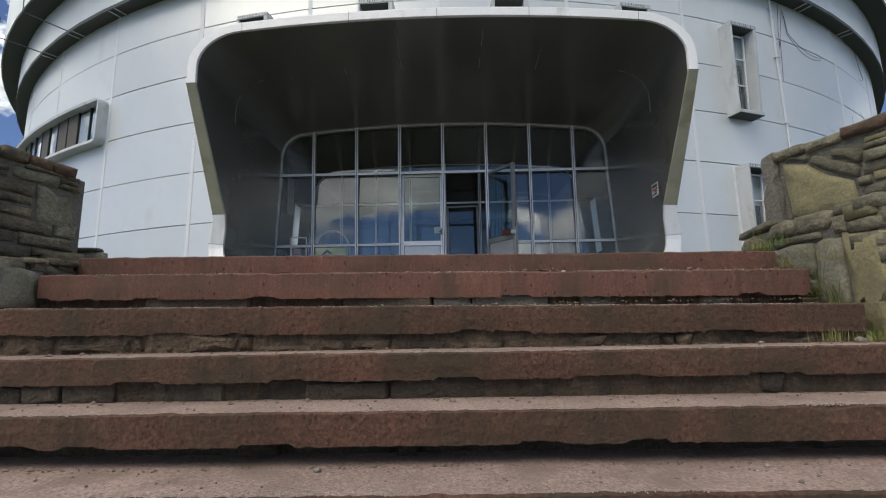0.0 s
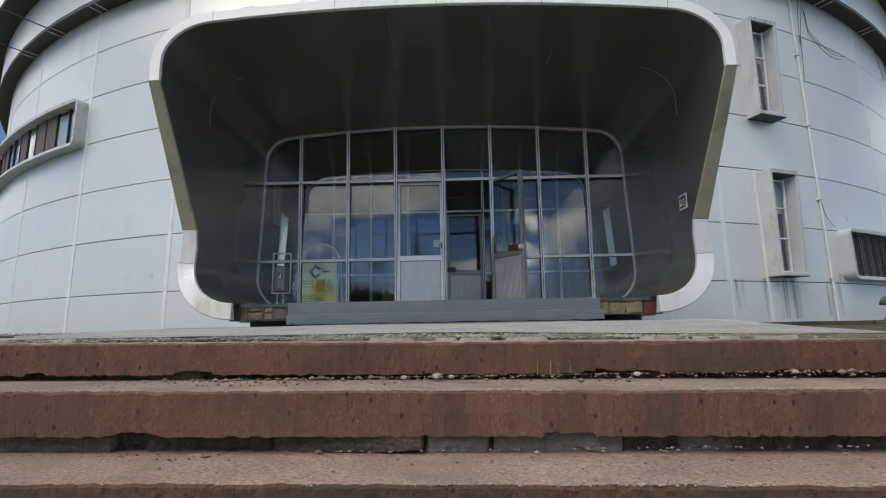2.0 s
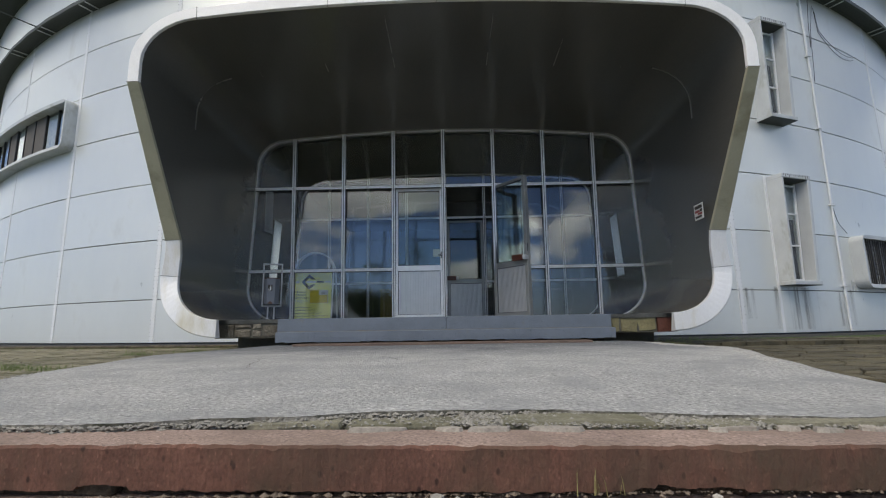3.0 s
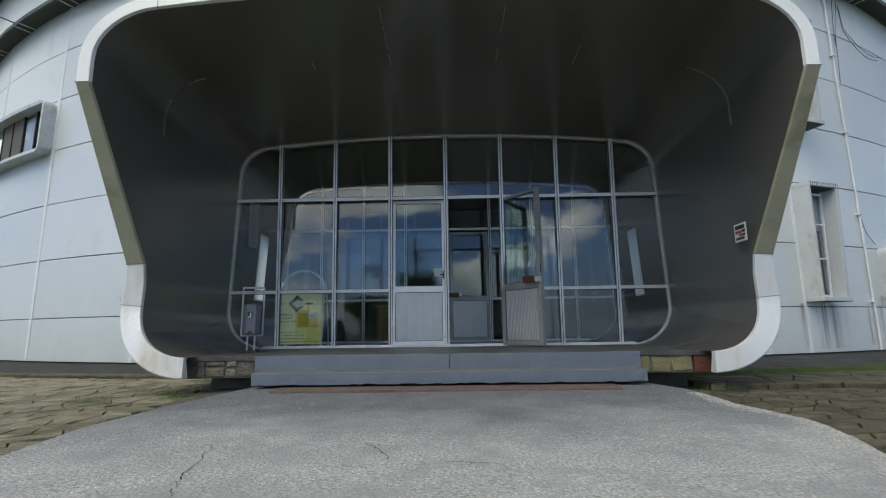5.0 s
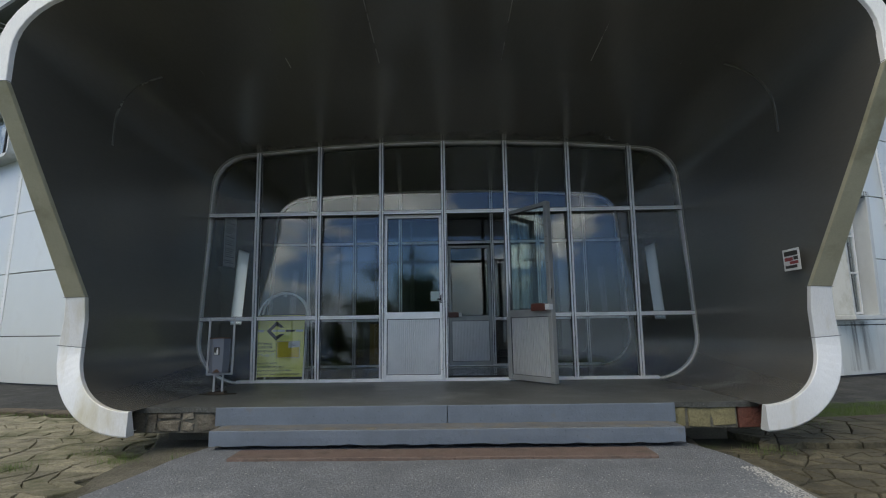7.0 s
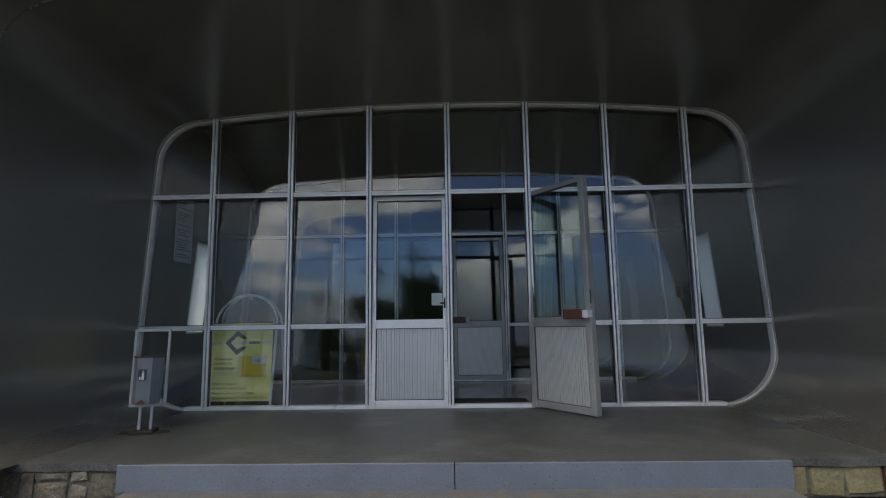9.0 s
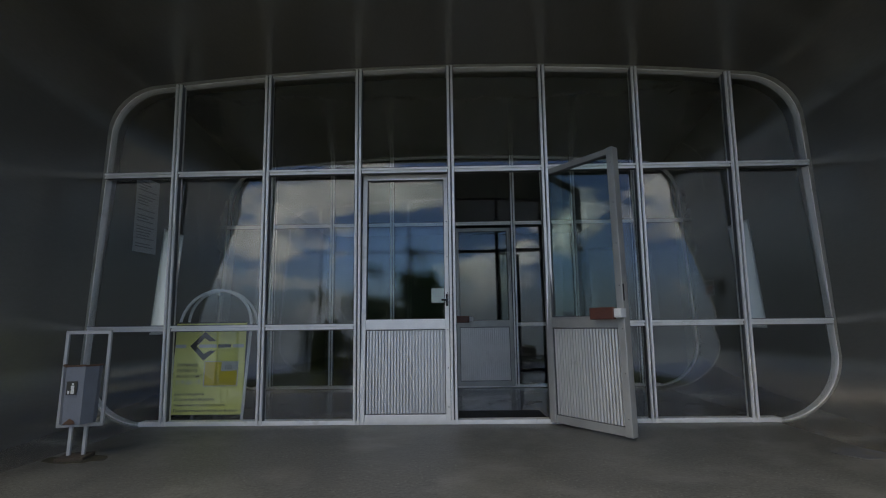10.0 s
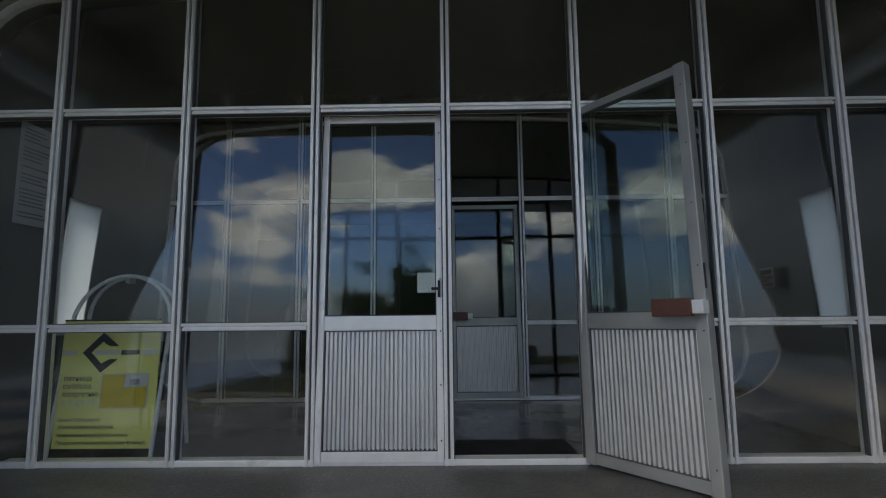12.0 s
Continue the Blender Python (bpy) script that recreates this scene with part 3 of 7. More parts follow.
    for i in (a2 + 10, a2 + 13, a2 + 16, N - 1 - a2 - 16, N - 1 - a2 - 13, N - 1 - a2 - 10):
        x0, z0 = inner[i]
        x1, z1 = inner_front[i]
        y1 = front_y(x1, z1)
        part("lining_joint", tube([(x0 + (x1 - x0) * 0.62, y1 * 0.62, z0 + (z1 - z0) * 0.62 + 0.004), (x1, y1 + 0.05, z1 + 0.004)], 0.008, 6), M_BEAD, portal)
    # plate of small print on the lining
    return portal


build_portal()


# ---- glazing ----
ROWS_Z = (FLOOR, 1.09, 2.415)
COLS = [BAY * k for k in range(-3, 4)]


def head_z(x):
    return 3.215 + 0.13 * (1 - min(1.0, (x / 2.55) ** 2))


def pane_outline(c0, c1, z0, z1):
    """The outline in x, z of one cell; c0 or c1 None means the rounded outer edge."""
    sec = section()
    if c0 is not None and c1 is not None:
        if z1 is None:
            return [(c0, z0), (c1, z0), (c1, head_z(c1)), ((c0 + c1) / 2, head_z((c0 + c1) / 2)), (c0, head_z(c0))]
        return [(c0, z0), (c1, z0), (c1, z1), (c0, z1)]
    right = c1 is None
    inner_x = c0 if right else -c1
    top = 99 if z1 is None else z1
    mid = [(x, z) for x, z in sec if x > inner_x and z0 <= z <= top]
    def edge_at(zq):
        for (xa, za), (xb, zb) in zip(sec, sec[1:]):
            if za <= zq <= zb and zb > za and xa > 0:
                return xa + (xb - xa) * (zq - za) / (zb - za)
        return inner_x
    pts = [(inner_x, z0)]
    if z0 > FLOOR + 0.01:
        pts.append((edge_at(z0), z0))
    pts += mid
    if z1 is not None:
        pts += [(edge_at(z1), z1), (inner_x, z1)]
    else:
        pts.append((inner_x, head_z(inner_x)))
    clean = [pts[0]]
    for p in pts[1:]:
        if math.hypot(p[0] - clean[-1][0], p[1] - clean[-1][1]) > 0.004:
            clean.append(p)
    return clean if right else [(-x, z) for x, z in clean][::-1]


def build_pane(outline, y, parent, mat, thick=0.006):
    bm = bmesh.new()
    a = [bm.verts.new((x, y, z)) for x, z in outline]
    c = [bm.verts.new((x, y + thick, z)) for x, z in outline]
    n = len(outline)
    bm.faces.new(a)
    bm.faces.new(c[::-1])
    for i in range(n):
        bm.faces.new((a[i], c[i], c[(i + 1) % n], a[(i + 1) % n]))
    bmesh.ops.recalc_face_normals(bm, faces=bm.faces)
    ob = part("pane", bm, mat, parent)
    ob.visible_shadow = False
    return ob


def bar(x0, x1, z0, z1, y, deep, mat, parent, name):
    """A glazing bar with a raised middle rib, leaning to fit the camera's view; upright when it is taller than wide."""
    bm = bmesh.new()
    box(bm, x0, x1, y, y + deep, z0, z1, 0.004)
    if z1 - z0 > x1 - x0:
        w = (x1 - x0) * 0.37
        box(bm, x0, x0 + w, y - 0.022, y, z0, z1, 0.003)
        box(bm, x1 - w, x1, y - 0.022, y, z0, z1, 0.003)
    else:
        w = (z1 - z0) * 0.42
        box(bm, x0, x1, y - 0.010, y, z0, z0 + w, 0.003)
        box(bm, x0, x1, y - 0.014, y, z1 - w, z1, 0.003)
    g = bmesh.new()
    if z1 - z0 > x1 - x0:
        box(g, x0 - 0.006, x0 - 0.0005, y - 0.006, y + 0.03, z0, z1)
        box(g, x1 + 0.0005, x1 + 0.006, y - 0.006, y + 0.03, z0, z1)
        # dark strip in the middle groove, its shade put into the colour
        box(g, x0 + w + 0.001, x1 - w - 0.001, y - 0.004, y - 0.0005, z0, z1)
    else:
        box(g, x0, x1, y - 0.006, y + 0.03, z0 - 0.006, z0 - 0.0005)
        box(g, x0, x1, y - 0.006, y + 0.03, z1 + 0.0005, z1 + 0.006)
    for b in (bm, g):
        for v in b.verts:
            v.co.y += glass_y(v.co.z)
    ob = part(name, bm, mat, parent)
    part("gasket", g, M_SEAM, ob, "dark rubber gaskets and painted dark groove")
    return ob


def ribbed_panel(x0, x1, z0, z1, y, rib=0.0255):
    """A corrugated sheet."""
    n = int((x1 - x0) / rib) * 4
    bm = bmesh.new()
    rows = [[], []]
    back = [[], []]
    for i in range(n + 1):
        x = x0 + (x1 - x0) * (i // 4 + (0.02, 0.34, 0.42, 0.94)[i % 4]) * 4 / n
        d = (0.021, 0.021, -0.011, -0.009)[i % 4]
        for j, z in enumerate((z0, z1)):
            rows[j].append(bm.verts.new((x, y + d, z)))
            back[j].append(bm.verts.new((x, y + 0.024, z)))
    for i in range(n):
        bm.faces.new((rows[0][i], rows[0][i + 1], rows[1][i + 1], rows[1][i]))
        bm.faces.new((back[0][i + 1], back[0][i], back[1][i], back[1][i + 1]))
        for j in (0, 1):
            q = (rows[j][i], back[j][i], back[j][i + 1], rows[j][i + 1])
            bm.faces.new(q if j == 0 else q[::-1])
    return bm


def build_leaf(name, label, width, height, mid, glass, swing=0.0, hinge=(0, 0, 0), frame_mat=None, stile=0.046, half=0.028):
    """A half-glazed aluminium door leaf: hinge at its local x = 0, front towards -y."""
    fm = frame_mat or M_ALU
    leaf = thing(name, label, "door", kind="structure")
    w, s = width, stile
    part("stile", boxed(0, s, -half, half, 0, height, 0.005), fm, leaf)
    part("stile", boxed(w - s, w, -half, half, 0, height, 0.005), fm, leaf)
    part("bottom_rail", boxed(s, w - s, -0.020, 0.020, 0, 0.06, 0.004), fm, leaf)
    part("top_rail", boxed(s, w - s, -0.020, 0.020, height - 0.045, height, 0.004), fm, leaf)
    part("lock_rail", boxed(s, w - s, -0.026, 0.026, mid - 0.05, mid + 0.035, 0.006), fm, leaf)
    part("ribbed_panel", ribbed_panel(s, w - s, 0.06, mid - 0.05, 0.0), M_RIB, leaf, "ribbed aluminium kick panel")
    for z0, z1 in ((0.06, mid - 0.05), (mid + 0.035, height - 0.045)):
        for x0, x1, za, zb in ((s, s + 0.006, z0, z1), (w - s - 0.006, w - s, z0, z1), (s + 0.006, w - s - 0.006, z0, z0 + 0.006), (s + 0.006, w - s - 0.006, z1 - 0.006, z1)):
            part("gasket", boxed(x0, x1, -0.019, 0.018, za, zb), M_SEAM, leaf)
    p = build_pane([(s, mid + 0.035), (w - s, mid + 0.035), (w - s, height - 0.045), (s, height - 0.045)], 0.0, leaf, glass)
    p.name = "pane"
    for k in range(7):                            # screw heads down the closing stile
        z = 0.12 + (height - 0.24) * k / 6
        part("screw", tube([(w - 0.4 * s, -half - 0.002, z), (w - 0.4 * s, -half + 0.002, z)], 0.0045, 8), M_SEAM, leaf)
    leaf.matrix_basis = pose(*hinge, 0, 0, swing)
    return leaf


def build_glazing(name, label, y, doors, lean=True, squeeze=1.0):
    wall = thing(name, label, "window", kind="structure")
    sec = section()
    line = [(x, glass_y(z), z) for x, z in sec]
    nn = normals_of(sec)
    # outer trim in two steps
    bm = bmesh.new()
    sweep(bm, line, ((-0.012, -0.022), (-0.012, 0.045), (0.02, 0.045), (0.02, -0.022)), nn)
    part("frame", bm, M_ALU, wall)
    bm = bmesh.new()
    sweep(bm, line, ((0.004, -0.055), (-0.004, -0.0225), (0.055, -0.0225), (0.055, -0.055), (0.02, -0.068)), nn)
    part("outer_trim", bm, M_TRIM, wall, "weathered aluminium cover trim")
    part("sill", boxed(-2.6, 2.6, -0.04, 0.05, FLOOR, FLOOR + 0.035, 0.004), M_ALU, wall)
    for x in COLS:
        bar(x - 0.026, x + 0.026, FLOOR, head_z(x), -0.028, 0.065, M_ALU, wall, "mullion")
    edges = [None] + COLS + [None]
    for i in range(8):
        c0, c1 = edges[i], edges[i + 1]
        for r in range(3):
            z0 = ROWS_Z[r]
            z1 = ROWS_Z[r + 1] if r < 2 else None
            if r < 2 and c0 in doors:
                continue
            yy = glass_y(z0 + 0.5)
            build_pane(pane_outline(c0, c1, z0, z1), yy, wall, M_GLASS)
        for r in (1, 2):
            z = ROWS_Z[r]
            if r == 1 and c0 in doors:
                continue
            e0 = c0 + 0.026 if c0 is not None else -3.12 + (0.03 if r == 1 else 0.09)
            e1 = c1 - 0.026 if c1 is not None else 3.12 - (0.03 if r == 1 else 0.09)
            bar(e0, e1, z - 0.022, z + 0.022, -0.024, 0.055, M_ALU, wall, "transom")
    wall.matrix_basis = Matrix.Translation((0, y, 0)) @ Matrix.Diagonal((squeeze, 1, squeeze, 1)) @ Matrix.Translation((0, 0, 0.0)) if squeeze != 1.0 else pose(0, y, 0)
    return wall


build_glazing("window_1", "aluminium-framed entrance glazing with rounded corners", 0.045, (-BAY, 0.0))
INNER_Y = 2.25
build_glazing("window_2", "inner aluminium-framed glazing of the vestibule", INNER_Y, (0.0,))
build_leaf("door_1", "closed half-glazed aluminium door with ribbed panel", 0.741, 2.08, 0.79, M_DOORGLASS, 0.0, (-0.770, 0.015, FLOOR + 0.02), stile=0.038)
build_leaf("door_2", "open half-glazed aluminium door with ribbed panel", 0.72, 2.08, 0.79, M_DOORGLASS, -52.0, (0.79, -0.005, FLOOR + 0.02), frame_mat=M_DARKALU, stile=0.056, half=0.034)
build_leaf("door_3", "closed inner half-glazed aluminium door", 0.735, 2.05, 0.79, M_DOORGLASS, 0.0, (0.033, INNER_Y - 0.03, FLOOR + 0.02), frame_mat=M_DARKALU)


# ---- porch, vestibule and hall ----
def build_porch():
    bm = bmesh.new()
    n = 40
    top0 = [bm.verts.new((-2.66 + 5.32 * i / n, -1.76 + 0.012 * noise.noise((i * 0.7, 3, 1)), FLOOR)) for i in range(n + 1)]
    low0 = [bm.verts.new((v.co.x, v.co.y + 0.008, FLOOR - 0.045 + 0.008 * noise.noise((i * 0.9, 7, 1)))) for i, v in enumerate(top0)]
    top1 = [bm.verts.new((v.co.x, 0.08, FLOOR)) for v in top0]
    low1 = [bm.verts.new((v.co.x, 0.08, FLOOR - 0.2)) for v in top0]
    for i in range(n):
        bm.faces.new((top0[i], top0[i + 1], top1[i + 1], top1[i]))
        bm.faces.new((low0[i], low0[i + 1], top0[i + 1], top0[i]))
        bm.faces.new((low1[i], low1[i + 1], low0[i + 1], low0[i]))
    bmesh.ops.recalc_face_normals(bm, faces=bm.faces)
    porch = link("porch_floor", bm, M_PORCH)
    tagged(porch, "worn olive-grey terrazzo porch floor", "floor", kind="structure")
    base = link("porch_base", boxed(-2.62, 2.62, -1.30, 0.2, -0.12, FLOOR - 0.05), M_MORTAR)
    tagged(base, "rough mortar base under the porch", "foundation", kind="structure")
    fl = link("floor", boxed(-3.4, 3.4, 0.085, INNER_Y + 6, FLOOR - 0.2, FLOOR - 0.004), M_INFLOOR)
    tagged(fl, "dark polished hall floor", "floor", kind="structure")
    return base


porch_base = build_porch()


def build_hall():
    inner = section()
    bm = bmesh.new()
    rings = [[bm.verts.new((x, y, z)) for x, z in inner] for y in (0.055, LIGHT_Y[0], LIGHT_Y[1], INNER_Y)]
    for A, B in zip(rings, rings[1:]):
        for i in range(len(inner) - 1):
            if A is rings[1] and LIGHT_Z[0] < (inner[i][1] + inner[i + 1][1]) / 2 < LIGHT_Z[1]:
                continue
            bm.faces.new((A[i], A[i + 1], B[i + 1], B[i]))
    bmesh.ops.recalc_face_normals(bm, faces=bm.faces)
    v = link("wall_vestibule", bm, M_LINING, smooth=True)
    tagged(v, "dark curved metal lining of the vestibule", "wall", kind="structure")
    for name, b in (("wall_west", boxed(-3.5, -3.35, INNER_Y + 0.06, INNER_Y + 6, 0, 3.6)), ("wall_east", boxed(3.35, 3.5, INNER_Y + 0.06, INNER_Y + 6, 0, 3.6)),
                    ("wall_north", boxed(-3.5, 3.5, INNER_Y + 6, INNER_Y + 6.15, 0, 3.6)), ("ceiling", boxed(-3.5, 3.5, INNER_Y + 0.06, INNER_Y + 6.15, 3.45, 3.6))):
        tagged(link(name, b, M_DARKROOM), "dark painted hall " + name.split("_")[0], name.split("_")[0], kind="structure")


build_hall()


# ---- blue steps at the porch ----
def worn_block(x0, x1, y0, y1, z0, z1, amp=0.004, n=60, seed=0.0, low=0.0, chip=0.0):
    """A long step: chipped nose and a broken lower edge. Faces on top take the second material slot."""
    bm = bmesh.new()
    rings = []
    for i in range(n + 1):
        x = x0 + (x1 - x0) * i / n
        a = 0.4 * amp * noise.noise((x * 1.3, seed, 0.3)) + 0.35 * amp * noise.noise((x * 15.0, seed, 2.3)) + 0.35 * amp * noise.noise((x * 47.0, seed, 3.3))
        c = 0.25 * amp * noise.noise((x * 1.1, seed, 5.3)) + 0.25 * amp * noise.noise((x * 19.0, seed, 7.3)) + 0.2 * amp * noise.noise((x * 53.0, seed, 8.3))
        q = chip * (max(0.0, noise.noise((x * 5.0, seed, 12.0)) - 0.22) * 1.6 + max(0.0, noise.noise((x * 31.0, seed, 14.0)) - 0.15) * 0.7)
        v = 1.1 * noise.noise((x * 2.3, seed, 9.1)) + 0.9 * noise.noise((x * 7.0, seed, 4.1)) - 0.25
        step = 0.4 if noise.noise((x * 4.1, seed, 17.0)) > 0.2 else 0.0
        g = low * (max(0.0, v) + step + 0.22 * noise.noise((x * 33.0, seed, 6.1)) + 0.14 * noise.noise((x * 77.0, seed, 7.1)))
        m = 0.35 * amp * noise.noise((x * 27.0, seed, 21.0))
        rings.append([bm.verts.new(p) for p in ((x, y1, z1), (x, y0 + 0.03 + a, z1 + 0.2 * c), (x, y0 + 0.006 + a + q, z1 - 0.001 + c), (x, y0 + a + 0.4 * q, z1 - 0.006 - q + c),
                                                  (x, y0 + 0.5 * a + m, (z0 + z1) / 2), (x, y0 + 0.003 + a, z0 + g), (x, y0 + 0.045, z0 + g + 0.004), (x, y1, z0 + 0.005))])
    for A, B in zip(rings, rings[1:]):
        for j in range(8):
            f = bm.faces.new((A[j], B[j], B[(j + 1) % 8], A[(j + 1) % 8]))
            f.material_index = 1 if j in (0, 1) else 0
    bm.faces.new(rings[0])
    bm.faces.new(rings[-1][::-1])
    bmesh.ops.recalc_face_normals(bm, faces=bm.faces)
    return bm


def rubble(outline, depth, tilt=0.05, edge=0.007):
    """One rough stone: outline in x, z (anticlockwise from the front), worn edges, a nearly flat split face at y = 0."""
    cx, cz = sum(p[0] for p in outline) / len(outline), sum(p[1] for p in outline) / len(outline)
    pts = []
    for (xa, za), (xb, zb) in zip(outline, outline[1:] + outline[:1]):
        n = max(1, int(math.hypot(xb - xa, zb - za) / 0.045))
        for i in range(n):
            k = i / n
            e = 0.0025 if i else 0.0
            pts.append((xa + (xb - xa) * k + random.uniform(-e, e) * 1.6, za + (zb - za) * k + random.uniform(-e, e) * 1.6))
    tx, tz = random.uniform(-tilt, tilt), random.uniform(-tilt, tilt)
    def inset(x, z, e):
        d = math.hypot(x - cx, z - cz)
        k = max(0.3, 1 - e / max(d, 0.01))
        return cx + (x - cx) * k, cz + (z - cz) * k
    bm = bmesh.new()
    back = [bm.verts.new((x, depth, z)) for x, z in pts]
    mid = [bm.verts.new((x, edge * random.uniform(0.8, 1.8), z)) for x, z in pts]
    front, inner = [], []
    for x, z in pts:
        fx, fz = inset(x, z, edge * random.uniform(0.6, 1.3))
        front.append(bm.verts.new((fx, tx * (fx - cx) + tz * (fz - cz) + random.uniform(0, 0.003), fz)))
        gx, gz = cx + (fx - cx) * 0.55, cz + (fz - cz) * 0.5
        inner.append(bm.verts.new((gx, tx * (gx - cx) + tz * (gz - cz) + random.uniform(-0.004, 0.002), gz)))
    core = bm.verts.new((cx, random.uniform(-0.004, 0.001), cz))
    n = len(pts)
    for A, B in ((back, mid), (mid, front), (front, inner)):
        for i in range(n):
            bm.faces.new((A[i], A[(i + 1) % n], B[(i + 1) % n], B[i]))
    for i in range(n):
        bm.faces.new((inner[i], inner[(i + 1) % n], core))
    bm.faces.new(back[::-1])
    bmesh.ops.recalc_face_normals(bm, faces=bm.faces)
    return bm


def rough_quad(w, h, j=0.12):
    """A four- to six-cornered outline in a cell of w by h."""
    e = min(w, h) * j
    r = lambda: random.uniform(0, e)
    pts = [(r(), r()), (w * random.uniform(0.35, 0.65), r() * 0.5), (w - r(), r()), (w - r() * 0.6, h - r()), (w * random.uniform(0.3, 0.7), h - r() * 0.5), (r() * 0.6, h - r())]
    return pts


blue = thing("porch_steps", "two worn blue-grey painted porch steps", "steps", kind="structure")
part("step", worn_block(-1.935, 0.03, -1.80, -1.5, 0.15, FLOOR + 0.002, 0.004, 50, 1.0), (M_BLUE, M_PORCH), blue)
part("step", worn_block(0.036, 1.935, -1.80, -1.5, 0.15, FLOOR + 0.002, 0.004, 50, 2.0), (M_BLUE, M_PORCH), blue)
part("step", worn_block(-1.88, 1.91, -2.0, -1.7, 0.032, 0.15, 0.005, 160, 3.0, 0.016), (M_BLUE, M_TREAD), blue)
part("tread", boxed(-1.84, 1.87, -1.97, -1.79, 0.149, 0.156, 0.002), M_TREAD, blue, "worn unpainted tread")
part("gap_fill", boxed(-1.80, 1.83, -1.82, -1.7, -0.06, 0.04), M_RUBBLE, blue)
kerb = link("red_edging", worn_block(-1.58, 1.56, -2.31, -2.07, -0.05, 0.022, 0.014, 200, 5.0), (M_EDGING, M_EDGING))
tagged(kerb, "long worn red concrete edging strip on the landing", "edging", kind="structure")


# ---- stairs ----
STEP_Y = [-6.248, -6.469, -6.676, -6.875, -7.064, -7.265, -7.47, -7.675, -7.88, -8.085, -8.29]
STEP_Z = [-0.066, -0.172, -0.317, -0.475, -0.615, -0.755, -0.898, -1.041, -1.184, -1.327, -1.470]
stairs = thing("stairs", "weathered red concrete outdoor stairs with broken edges", "stairs", kind="structure")
STEP_DEEP = (0.090, 0.104, 0.098, 0.084, 0.088, 0.100)
BED_IN = (0.012, 0.02, 0.016, 0.022, 0.10, 0.05)      # how far the bedding lies back under the slab
for k, (y, z) in enumerate(zip(STEP_Y, STEP_Z)):
    x0, x1 = ((-1.585, 1.575), (-1.565, 1.545), (-1.75, 1.56))[k] if k < 3 else (-4.6, 4.6)
    th = STEP_DEEP[min(k, 5)]
    back = BED_IN[min(k, 5)]
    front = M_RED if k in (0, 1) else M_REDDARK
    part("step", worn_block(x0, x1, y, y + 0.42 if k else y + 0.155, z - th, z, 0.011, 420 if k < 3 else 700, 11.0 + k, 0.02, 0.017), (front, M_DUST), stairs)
    part("mortar_bed", worn_block(x0, x1, y + (0.024 if k == 2 else back + (0.014 if k == 3 else 0.05 if k == 4 else 0.03)), y + 0.34, z - 0.24, z - th + 0.05, 0.03 if k == 2 else 0.05, 300, 31.0 + k), (M_CRUMB, M_CRUMB) if k < 4 else (M_RUBBLE, M_RUBBLE), stairs)
    low, high = STEP_Z[min(k + 1, 10)] - 0.006, z - th + 0.012
    x = x0 - random.uniform(0.0, 0.1)
    while k == 2 and x < x1 - 0.04:          # crumbling stones, nearly flush, carry the third slab
        w = random.choice((0.05, 0.07, 0.09, 0.12, 0.17, 0.26)) * random.uniform(0.8, 1.2)
        h = (high - low) * (random.uniform(0.68, 0.92) if random.random() < 0.75 else random.uniform(0.35, 0.6))
        ob = part("bedding_stone", rubble(rough_quad(w + 0.006, h, 0.34), 0.10, 0.12, 0.016), M_CRUMB if random.random() < 0.8 else M_BEDDING, stairs)
        ob.matrix_basis = pose(x, y + random.uniform(0.006, 0.020), low, 0, random.uniform(-4, 4), random.uniform(-5, 5))
        x += w if random.random() < 0.85 else w + random.uniform(0.02, 0.08)
    # broken bedding stones that show under the other slabs
    x = x0 + 0.03
    while k < 7 and k != 2 and x < x1 - 0.1:
        w = random.uniform(0.07, 0.36) if k != 1 else random.uniform(0.12, 0.5)
        share = (0.45, 0.14 if x < -0.1 else 0.85, 0.0, 0.9, 0.22, 0.4, 0.4)[k]
        if random.random() < share and x + w < x1:
            rise = (STEP_Z[k] - STEP_Z[k + 1]) - th + 0.03
            h = rise * random.uniform(0.75, 1.15)
            ob = part("bedding_stone", rubble(rough_quad(w - 0.001, h, 0.1 if k == 1 else 0.22), 0.12, 0.04 if k in (0, 1, 3) else 0.15, 0.006), M_BEDDING if k != 1 or x < 0 else M_MORTAR, stairs)
            ob.matrix_basis = pose(x, y + back + random.uniform(0.012 if k == 0 else -0.008, 0.03), STEP_Z[k + 1] - 0.008, 0, random.uniform(-3, 3), random.uniform(-4, 4))
        x += w
# the three upper steps are tilted and lowered to fit the camera's view
for ob in stairs.children:
    top = max(v.co.z for v in ob.data.vertices) + ob.location.z
    if top > STEP_Z[2] - 0.2 and min(v.co.y for v in ob.data.vertices) + ob.location.y > STEP_Y[2] - 0.02:
        ob.matrix_basis = pose(0, 0, -0.007, 0, 0.63, 0) @ ob.matrix_basis


# ---- tower ----
def on_wall(ang, z, off=0.0):
    r = WALL_R + off
    return Vector((WALL_X + r * math.sin(ang), YC - r * math.cos(ang), z))


